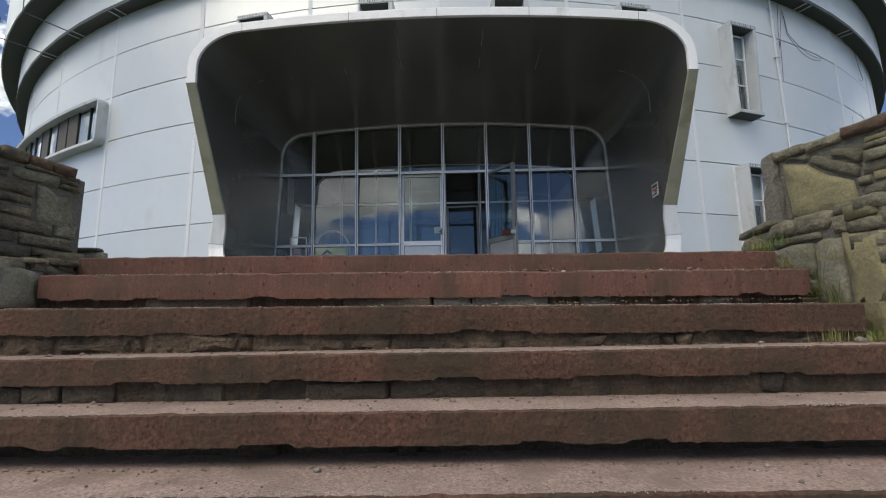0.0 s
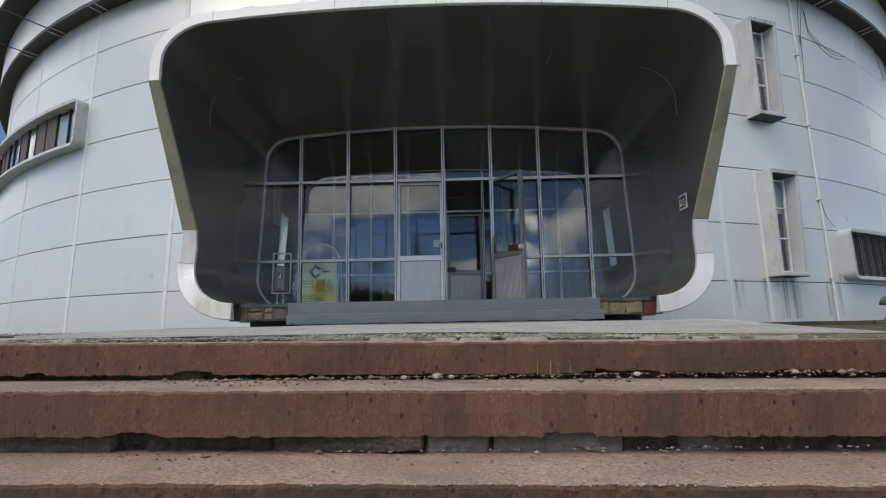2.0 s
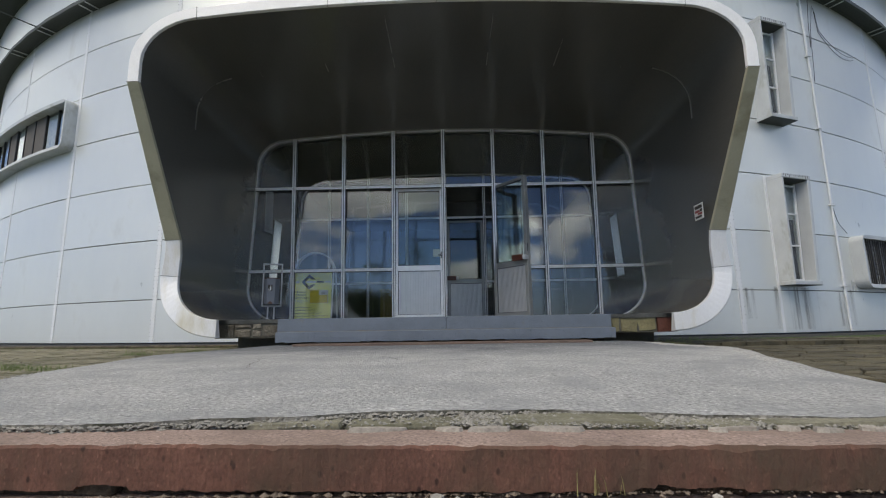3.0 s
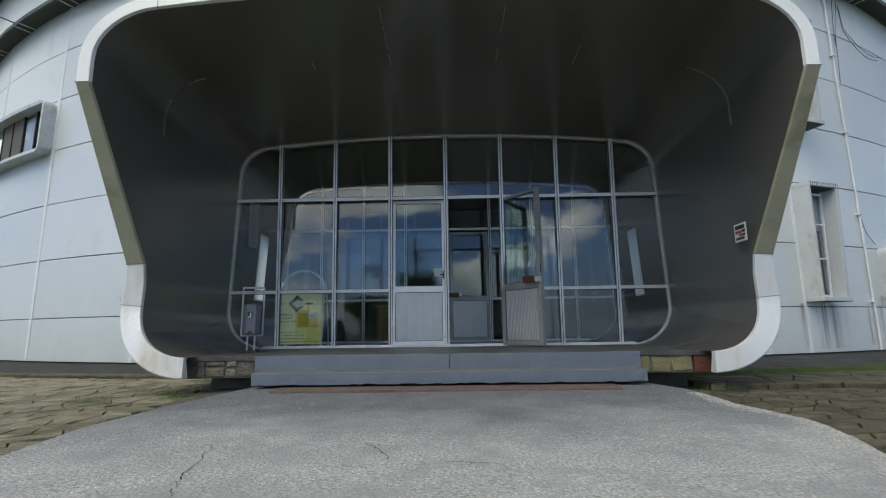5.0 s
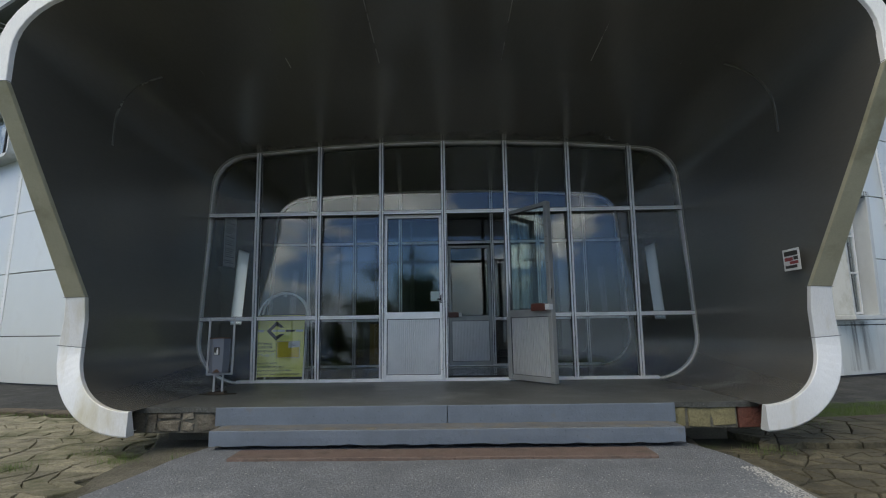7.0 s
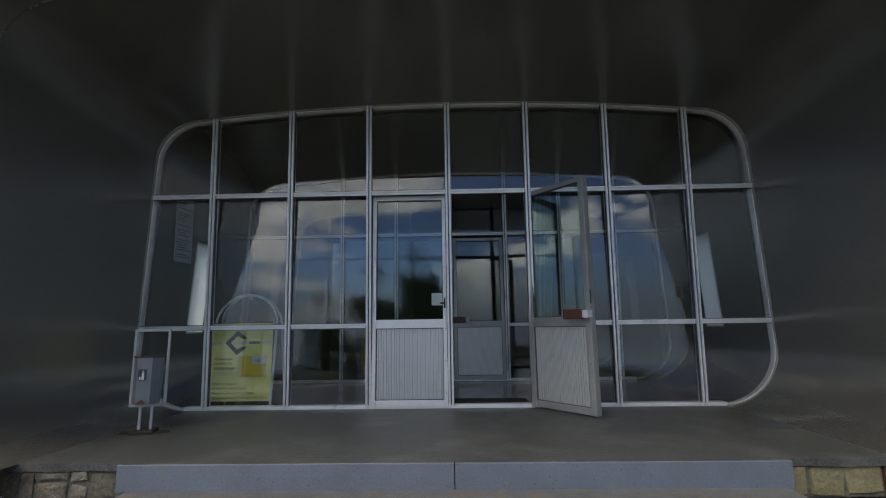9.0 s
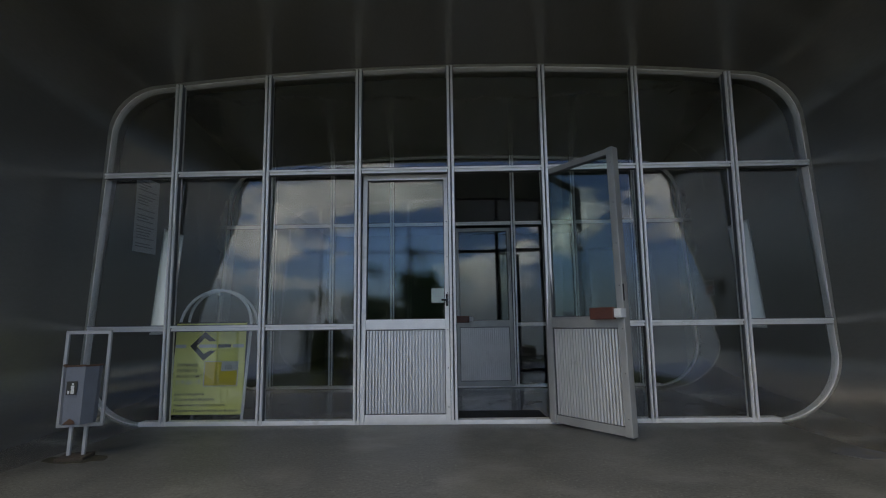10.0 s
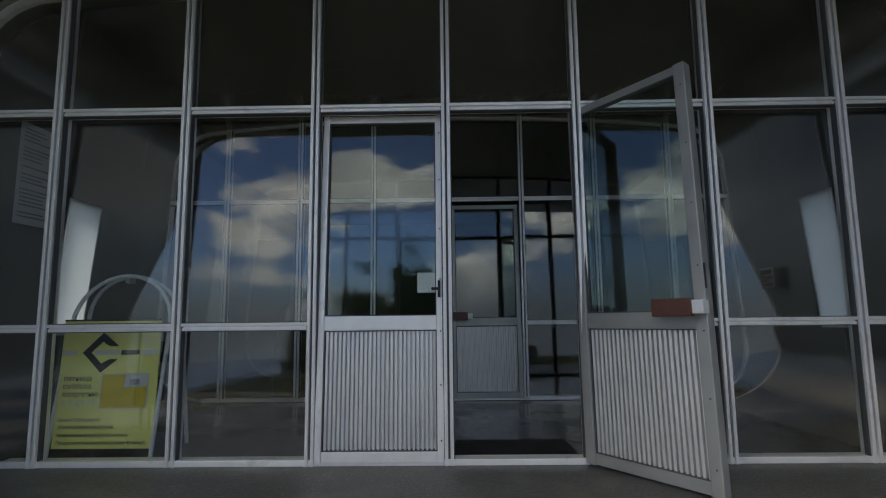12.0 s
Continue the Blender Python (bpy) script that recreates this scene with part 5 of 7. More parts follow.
def crazy_paving(name, label, x0, x1, y0, y1, z, inside, cell=(0.30, 0.25), seed=1, mat=None, near=lambda x, y: True):
    rng = random.Random(seed)
    bed = thing(name, label, "pavement", kind="structure")
    nx, ny = int((x1 - x0) / cell[0]), int((y1 - y0) / cell[1])
    P = {}
    for i in range(nx + 1):
        for j in range(ny + 1):
            P[i, j] = (x0 + (x1 - x0) * (i + (0.5 if j % 2 else 0) + rng.uniform(-0.36, 0.36)) / nx, y0 + (y1 - y0) * (j + rng.uniform(-0.36, 0.36)) / ny)
    used, rest_v, rest_f = set(), [], []

    def lay(poly):
        if not inside(sum(p[0] for p in poly) / len(poly), sum(p[1] for p in poly) / len(poly)):
            return
        bm = flag_piece(poly, 0.06)
        lift = z + rng.uniform(-0.003, 0.004)
        if near(*poly[0]):
            part("flagstone", bm, mat or M_FLAG, bed).location = (0, 0, lift)
            return
        n = len(rest_v)
        bm.verts.index_update()
        rest_v.extend((v.co.x, v.co.y, v.co.z + lift) for v in bm.verts)
        rest_f.extend(tuple(n + v.index for v in f.verts) for f in bm.faces)
        bm.free()

    for i in range(nx):
        for j in range(ny):
            if (i, j) in used:
                continue
            quad = [P[i, j], P[i + 1, j], P[i + 1, j + 1], P[i, j + 1]]
            if rng.random() < 0.16 and i + 1 < nx and (i + 1, j) not in used:
                used.add((i + 1, j))
                lay([P[i, j], P[i + 1, j], P[i + 2, j], P[i + 2, j + 1], P[i + 1, j + 1], P[i, j + 1]])
            elif rng.random() < 0.26:
                a, b, c, d = quad
                for q in ([[a, b, c], [a, c, d]] if rng.random() < 0.5 else [[a, b, d], [b, c, d]]):
                    lay(q)
            else:
                lay(quad)
    if rest_v:
        me = bpy.data.meshes.new("flagstones")
        me.from_pydata(rest_v, [], rest_f)
        me.materials.append(mat or M_FLAG)
        ob = new("flagstones", me)
        ob.parent = bed
        tagged(ob, "more of the same crazy paving", kind="stuff")
    return bed


STRIP_Y = (-5.85, -3.9, -3.1, -2.6, -2.3, -1.5, -1.0, -0.5)
STRIP_W = ((0.16, 0.18, 0.22, 0.32, 0.44, 0.70, 0.95, 1.05), (0.12, 0.14, 0.17, 0.17, 0.17, 0.22, 0.4, 0.5))


def strip_edge(y, side):
    """The far edge of the strip of trodden earth beside the slab."""
    e, w = (EDGE_L, STRIP_W[0]) if side < 0 else (EDGE_R, STRIP_W[1])
    return float(np.interp(y, EDGE_Y, e)) + side * (float(np.interp(y, STRIP_Y, w)) + 0.05 * noise.noise((y * 2.3, side, 4)))


def round_off(x, y):
    return math.hypot(x - WALL_X, y - YC) - WALL_R


def left_of_slab(x, y):
    return x < strip_edge(y, -1) - 0.04 and round_off(x, y) > 2.56


def right_of_slab(x, y):
    return x > strip_edge(y, 1) + 0.04


for sx, e in ((-1, EDGE_L), (1, EDGE_R)):
    outline = [(x + sx * 0.02, y) for x, y in zip(e, EDGE_Y)] + [(sx * 2.75, -0.55), (sx * 5.0, 0.3), (sx * 8.5, 1.2), (sx * 8.5, -5.7), (sx * 2.0, -5.9)]
    bm = slab(outline, -0.35, -0.093 if sx < 0 else -0.102)
    tagged(link("soil_bed", bm, M_SOIL), "dark mossy soil between the flagstones", "soil", kind="structure")
crazy_paving("paving_west", "worn beige crazy paving with mossy joints", -7.6, -1.9, -5.6, 1.2, -0.072, left_of_slab, (0.20, 0.155), 3, None, lambda x, y: x > -4.3 and -3.7 < y < -0.9)
crazy_paving("paving_east", "brown uneven crazy paving with earthy joints", 1.9, 6.4, -5.6, -1.75, -0.085, right_of_slab, (0.17, 0.145), 8, M_FLAGDARK, lambda x, y: x < 4.2 and y > -3.9)
crazy_paving("paving_bank", "raised strip of brown flagstones beside the portal", 2.6, 7.0, -1.78, -0.55, -0.04, lambda x, y: x > 2.55 and round_off(x, y) > 3.2, (0.22, 0.17), 5, M_FLAGDARK)
for sx, e, zz in ((-1, EDGE_L, -0.070), (1, EDGE_R, -0.080)):
    bm = bmesh.new()
    prev = None
    for i in range(110):
        y = EDGE_Y[0] + (-0.55 - EDGE_Y[0]) * i / 109
        x = float(np.interp(y, EDGE_Y, e))
        far = strip_edge(y, sx)
        lip = x + sx * (0.10 + 0.035 * noise.noise((y * 5, sx, 1)) + 0.02 * noise.noise((y * 17, sx, 3)))
        row = [(x - sx * 0.03, zz - 0.075), (lip - sx * 0.02, zz - 0.07), (lip, zz + 0.004)]
        row += [(lip + (far - lip) * k, zz + 0.006 + 0.012 * noise.noise((lip * 3 + 4 * k, y * 4, 2))) for k in (0.25, 0.5, 0.75, 1.0)] + [(far + sx * 0.05, zz - 0.03)]
        cur = [bm.verts.new((a, y + 0.02 * noise.noise((a * 6, y * 6, 8)), b)) for a, b in row]
        if prev:
            for q in range(len(row) - 1):
                bm.faces.new((prev[q], prev[q + 1], cur[q + 1], cur[q])).material_index = 1 if q < 2 else 0
        prev = cur
    bmesh.ops.recalc_face_normals(bm, faces=bm.faces)
    tagged(link("earth_strip", bm, (M_EARTH, M_SOIL)), "strip of trodden earth and mortar along the slab", "soil", kind="structure")


def round_kerb(a0, a1, r0, r1, z0, z1, seed):
    """A worn kerb that follows the round of the tower between two angles; r0 and r1 are its distances from the wall."""
    bm = bmesh.new()
    n = 90
    rings = []
    for i in range(n + 1):
        a = a0 + (a1 - a0) * i / n
        e = 0.012 * noise.noise((a * 160, seed, 1)) + 0.008 * noise.noise((a * 700, seed, 4))
        c = 0.008 * noise.noise((a * 210, seed, 7)) + 0.005 * noise.noise((a * 900, seed, 2))
        rings.append([bm.verts.new(on_wall(a, z, o)) for z, o in ((z0, r0), (z1 + c, r0), (z1 + c, r1 - 0.02 + e), (z1 - 0.014 + c, r1 + e), (z0, r1 + e))])
    for A, B in zip(rings, rings[1:]):
        for k in range(5):
            bm.faces.new((A[k], A[(k + 1) % 5], B[(k + 1) % 5], B[k]))
    bmesh.ops.recalc_face_normals(bm, faces=bm.faces)
    return bm


tagged(link("kerb_west", round_kerb(-0.10, -0.62, 2.26, 2.46, -0.2, -0.035, 3.3), M_BEDDING), "low worn concrete kerb before the tower wall", "kerb", kind="structure")
tagged(link("kerb_east", round_kerb(0.105, 0.62, 3.02, 3.19, -0.2, -0.055, 6.3), M_BEDDING), "low dark kerb beside the grass strip", "kerb", kind="structure")
for sx in (-1, 1):
    bm = bmesh.new()
    prev = None
    for i in range(30):
        a = sx * (0.10 + 0.02 * i)
        cur = [bm.verts.new(on_wall(a, -0.085, -0.3)), bm.verts.new(on_wall(a, -0.09, 2.28 if sx < 0 else 2.42))]
        if prev:
            bm.faces.new((prev[0], prev[1], cur[1], cur[0]))
        prev = cur
    bmesh.ops.recalc_face_normals(bm, faces=bm.faces)
    tagged(link("asphalt_strip", bm, M_ASPHALT), "dark asphalt strip along the tower foot", "pavement", kind="structure")


# ---- tower windows ----
def wall_pose(ang, z=0.0, off=0.0):
    """A frame on the wall: x to the right along it, y into it, z up."""
    p = on_wall(ang, z, off)
    return Matrix.Translation(p) @ pose(0, 0, 0, 0, 0, math.degrees(ang))


def build_slit_window(ang, z0, z1, w=0.92, taper=0.12, label="tall narrow window in a projecting grey metal box"):
    win = thing("slit_window", label, "window", "slit windows of the tower")
    h, d, t = z1 - z0, 0.34, 0.10
    M = M_WINBOX
    part("jamb", boxed(-w / 2, -w / 2 + 0.055, -d, 0.03, 0, h, 0.012), M, win)
    part("jamb", boxed(w / 2 - t, w / 2, -d, 0.03, 0, h, 0.012), M, win)
    part("head", boxed(-w / 2, w / 2, -d - 0.006, 0.03, h, h + 0.10, 0.012), M, win)
    part("sill", boxed(-w / 2 - 0.02, w / 2 + 0.04, -d - 0.03, 0.03, -0.09, 0, 0.015), M, win, "stained grey sill")
    x0, x1 = -w / 2 + 0.055, w / 2 - t
    part("backing", boxed(x0, x1, 0.02, 0.03, 0, h), M_BLACK, win)
    part("stile", boxed(x0, x0 + 0.022, -0.10, -0.05, 0.02, h - 0.03, 0.004), M_WHITE, win)
    part("stile", boxed(x1 - 0.075, x1 - 0.03, -0.10, -0.05, 0.02, h - 0.03, 0.004), M_WHITE, win)
    for k in (0.0, 0.345, 0.67, 0.965):
        part("sash_bar", boxed(x0 + 0.035, x1 - 0.07, -0.098, -0.055, 0.02 + k * (h - 0.05), 0.055 + k * (h - 0.05), 0.003), M_WHITE, win)
    bm = bmesh.new()                              # a dark pleated curtain behind the glass
    x = x0 + 0.03
    while x < x1 - 0.12:
        ww = random.uniform(0.03, 0.06)
        box(bm, x, x + ww, -0.03, -0.012 + random.uniform(-0.008, 0.0), 0.04, h * 0.62)
        x += ww + random.uniform(0.004, 0.05)
    part("curtain", bm, M_CURTAIN, win, "dim pleated curtain behind the glass")
    build_pane([(x0 + 0.03, 0.04), (x1 - 0.07, 0.04), (x1 - 0.07, h - 0.04), (x0 + 0.03, h - 0.04)], -0.078, win, M_FARGLASS)
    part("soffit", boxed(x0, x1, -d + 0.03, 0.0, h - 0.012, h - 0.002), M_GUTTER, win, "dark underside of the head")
    bm = bmesh.new()                              # thin dark plate under the sill
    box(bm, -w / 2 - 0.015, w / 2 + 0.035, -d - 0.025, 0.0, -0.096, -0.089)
    part("drip_edge", bm, M_GUTTER, win, "thin dark plate under the sill")
    # dark run-off marks on the head
    bm = bmesh.new()
    x = -w / 2 + 0.05
    while x < w / 2 - 0.04:
        ww, hh = random.uniform(0.008, 0.022), random.uniform(0.03, 0.09)
        box(bm, x, x + ww, -d - 0.008, -d - 0.005, h + 0.088 - hh, h + 0.09)
        x += random.uniform(0.045, 0.10)
    part("drip_marks", bm, M_SEAM, win, "dark run-off marks")
    for ob in win.children:                       # the box leans out towards its head
        for v in ob.data.vertices:
            if v.co.y < -0.03:
                v.co.y *= 1 + 0.10 * v.co.z / h
            if v.co.x > 0.2 * w:                  # and narrows towards its sill
                v.co.x -= taper * max(0.0, 1 - v.co.z / h)
    win.matrix_basis = wall_pose(ang, z0)
    return win


def rounded_loop(a0, a1, z0, z1, r, n=6):
    """A rounded rectangle in wall angle and height, anticlockwise from the lower left."""
    ra = r / WALL_R
    pts = []
    for (ca, cz, start) in ((a1 - ra, z0 + r, -90), (a1 - ra, z1 - r, 0), (a0 + ra, z1 - r, 90), (a0 + ra, z0 + r, 180)):
        for i in range(n + 1):
            b = radians(start + 90 * i / n)
            pts.append((ca + ra * math.cos(b), cz + r * math.sin(b)))
    dense = []
    for (p, q) in zip(pts, pts[1:] + pts[:1]):
        k = max(1, int(abs(q[0] - p[0]) / 0.02))
        dense += [(p[0] + (q[0] - p[0]) * i / k, p[1] + (q[1] - p[1]) * i / k) for i in range(k)]
    return dense


def build_ribbon_window(name, label, a0, a1, z0, z1, grille):
    win = thing(name, label, "window")
    outer = rounded_loop(a0, a1, z0, z1, 0.20)
    # frame: outer wall, front lip, inner reveal
    n = len(outer)
    inn = []
    for a, z in outer:
        da = 0.09 / WALL_R
        sa = max(a0 + da, min(a1 - da, a))
        sz = max(z0 + 0.09, min(z1 - 0.09, z))
        inn.append((sa, sz))
    bm = bmesh.new()
    rings = [[bm.verts.new(on_wall(a, z, o)) for (a, z) in loop] for loop, o in ((outer, 0.0), (outer, 0.27), ([(p[0] * 0.97 + q[0] * 0.03, p[1] * 0.97 + q[1] * 0.03) for p, q in zip(outer, inn)], 0.30), (inn, 0.29), (inn, 0.02))]
    for A, B in zip(rings, rings[1:]):
        for i in range(n):
            j = (i + 1) % n
            try:
                bm.faces.new((A[i], A[j], B[j], B[i]))
            except ValueError:
                pass
    bmesh.ops.remove_doubles(bm, verts=bm.verts, dist=0.0005)
    bmesh.ops.recalc_face_normals(bm, faces=bm.faces)
    part("frame", bm, M_WINBOX, win, "rounded grey metal frame")
    part("backing", curved_plate(a0 + 0.004, a1 - 0.004, z0 + 0.08, z1 - 0.08, 0.004, 0.010, 10), M_DARKROOM, win)
    rng = random.Random(int(z0 * 100))
    step = (0.66 if not grille else 0.42) / WALL_R
    a = a1 - 0.09 / WALL_R
    i = 0
    while a - step > a0:
        b = a - step
        part("mullion", curved_plate(b - 0.0008, b + 0.0008, z0 + 0.09, z1 - 0.09, 0.05, 0.10, 1, 0.004), M_BLACK if not grille else M_BROWN, win)
        if grille:
            part("blind", curved_plate(b + 0.001, a - 0.001, z0 + 0.12, z1 - 0.2, 0.02, 0.03, 2), M_BLIND, win, "pale blind")
        elif i % 6 in (2, 3, 5):
            part("board", curved_plate(b + 0.001, a - 0.001, z0 + 0.09, z1 - 0.09, 0.06, 0.08, 2), M_BROWN, win, "brown boarded pane")
        else:
            # white sheets are curtains; blue ones put the pane's sky reflection into colour
            part("curtain", curved_plate(b + 0.001, a - 0.001, z0 + 0.09, z1 - rng.uniform(0.14, 0.2), 0.03, 0.045, 2), (M_WINDOWBLUE, M_PAPER, M_WINDOWBLUE)[i % 3], win, "pale curtain, the blue ones as painted reflection")
            p = part("pane", curved_plate(b + 0.001, a - 0.001, z0 + 0.09, z1 - 0.09, 0.062, 0.068, 2), M_FARGLASS, win)
            p.visible_shadow = False
        a, i = b, i + 1
    if grille:
        for k in range(1, 9):
            z = z0 + 0.1 + (z1 - z0 - 0.2) * k / 9
            part("grille_bar", curved_plate(a0 + 0.006, a1 - 0.005, z - 0.008, z + 0.008, 0.20, 0.215, 12, 0.003), M_CABLE, win)
        a = a1 - 0.12 / WALL_R
        k = 0
        while a > a0 + 0.006:
            wdt = 0.0011 if k % 4 == 0 else 0.0004
            part("grille_bar", curved_plate(a - wdt, a + wdt, z0 + 0.09, z1 - 0.09, 0.218, 0.235, 1, 0.003), M_CABLE, win)
            a -= 0.10 / WALL_R
            k += 1
    return win


def ang_of(x):
    return math.asin((x - WALL_X) / (WALL_R + 0.15))


build_slit_window(radians(19.5), 4.98, 7.36)
build_slit_window(radians(19.5), 1.08, 3.42)
for a in (-11.1, -3.55, 4.15, 11.7):
    build_slit_window(radians(a), 5.0, 7.38, 0.86, 0.0, "narrow window above the portal roof")
build_ribbon_window("ribbon_window", "long curved ribbon window with curtains and boarded panes", radians(-48.0), radians(-23.65), 4.90, 6.26, False)
build_ribbon_window("barred_window", "low curved window behind a dark metal grille", radians(24.85), radians(34.0), 0.97, 2.27, True)
# riveted flange beside the lower narrow window
flange = link("window_flange", curved_plate(radians(18.32) - 0.0016, radians(18.32) + 0.0016, -0.05, 3.55, 0.0, 0.010, 1, 0.003), M_STRIP)
tagged(flange, "thin riveted metal flange beside the narrow window", "flange")

# rain pipe and loose cables on the wall
pa = radians(23.55)
pipe = thing("rain_pipe", "thin pale rain pipe down the tower wall", "pipe")
part("pipe", tube([on_wall(pa, z, 0.045) for z in np.linspace(-0.04, 8.88, 12)], 0.022, 8), M_STRIP, pipe)
for z in (1.0, 3.0, 5.0, 7.0):
    part("bracket", curved_plate(pa - 0.0028, pa + 0.0028, z, z + 0.03, 0.0, 0.085, 1, 0.003), M_STRIP, pipe)


def cable(points, label):
    pts = []
    for (x0, z0), (x1, z1), sag in points:
        for i in range(9):
            k = i / 9
            pts.append((x0 + (x1 - x0) * k, z0 + (z1 - z0) * k - sag * 4 * k * (1 - k)))
    ob = link("loose_cable", tube([on_wall(ang_of(x), z, 0.03) for x, z in pts], 0.006, 5), M_CABLE)
    tagged(ob, label, "cable", "loose cables")


cable([((9.94, 8.85), (9.80, 7.93), 0.0), ((9.80, 7.93), (9.76, 7.34), 0.05), ((9.76, 7.34), (10.12, 8.80), -0.06)], "thin dark cable hanging in a loop from the ledge")
cable([((10.12, 8.6), (10.18, 7.9), 0.06), ((10.18, 7.9), (11.9, 7.62), 0.36)], "slack thin cable strung across the wall")
cable([((10.15, 8.5), (10.22, 7.95), 0.03), ((10.22, 7.95), (12.1, 7.75), 0.32)], "second slack thin cable strung across the wall")
cable([((9.84, 7.7), (9.74, 6.6), 0.0), ((9.74, 6.6), (9.70, 6.3), 0.0)], "thin cable hanging down the wall")
cable([((9.62, 2.95), (9.76, 2.55), 0.06), ((9.76, 2.55), (10.05, 2.30), 0.0)], "short cable running to the barred window")
cable([((14.4, 8.8), (14.9, 8.0), 0.14), ((14.9, 8.0), (14.3, 7.8), 0.1)], "short cable loop under the ledge")
for a in (-33.5, -28.6, -23.3, 26.5, 33.0):
    b = thing("gutter_bracket", "dark steel gutter bracket under the ledge", "bracket", "gutter brackets")
    for da in (0.0, 0.011):
        part("arm", tube([on_wall(radians(a) + da, 8.87, 0.0), on_wall(radians(a) + da, 8.86, 0.37)], 0.018, 6), M_WINBOX, b)
for a in (-33.5, -28.6):
    rod = thing("ledge_rod", "thin dark rod sticking out from the ledge", "rod", "ledge rods")
    part("rod", tube([on_wall(radians(a), 8.95, 0.35), on_wall(radians(a) - 0.006, 9.0, 1.45), on_wall(radians(a) - 0.006, 9.7, 1.47)], 0.018, 6), M_GUTTER, rod)

# run-off stains below the lower window
for x, w, z0, z1 in ((7.95, 1.5, 0.0, 0.98), (6.55, 0.5, 0.25, 0.95), (4.1, 1.0, 0.05, 0.9), (9.6, 0.7, 0.05, 0.95)):
    a = ang_of(x)
    st = link("runoff_stain", curved_plate(a - w / WALL_R / 2, a + w / WALL_R / 2, z0, z1, 0.013, 0.0145, 3, 0.0), M_STAIN)
    tagged(st, "soft brown run-off stain on the wall panel", "stain", "run-off stains")


# ---- things at the entrance ----
def text_mesh(body, size, mat, parent, at, name="lettering", width=None):
    cu = bpy.data.curves.new(name, "FONT")
    cu.body, cu.size, cu.extrude = body, size, 0.0006
    tmp = bpy.data.objects.new(name, cu)
    scene.collection.objects.link(tmp)
    bpy.context.view_layer.update()
    me = bpy.data.meshes.new_from_object(tmp.evaluated_get(bpy.context.evaluated_depsgraph_get()))
    bpy.data.objects.remove(tmp)
    bpy.data.curves.remove(cu)
    xs = [v.co.x for v in me.vertices] or [0, 1]
    k = width / (max(xs) - min(xs)) if width else 1.0
    me.materials.clear()
    me.materials.append(mat)
    ob = new(name, me)
    ob.parent = parent
    tagged(ob, "small printed lettering", kind="stuff")
    ob.matrix_basis = Matrix.Translation(at) @ pose(0, 0, 0, 90, 0, 0) @ Matrix.Diagonal((k, 1, 1, 1))
    return ob


def flat_poly(pts, y, thick=0.001):
    bm = bmesh.new()
    a = [bm.verts.new((x, y, z)) for x, z in pts]
    c = [bm.verts.new((x, y + thick, z)) for x, z in pts]
    n = len(pts)
    bm.faces.new(a)
    bm.faces.new(c[::-1])
    for i in range(n):
        bm.faces.new((a[i], c[i], c[(i + 1) % n], a[(i + 1) % n]))
    bmesh.ops.recalc_face_normals(bm, faces=bm.faces)
    return bm


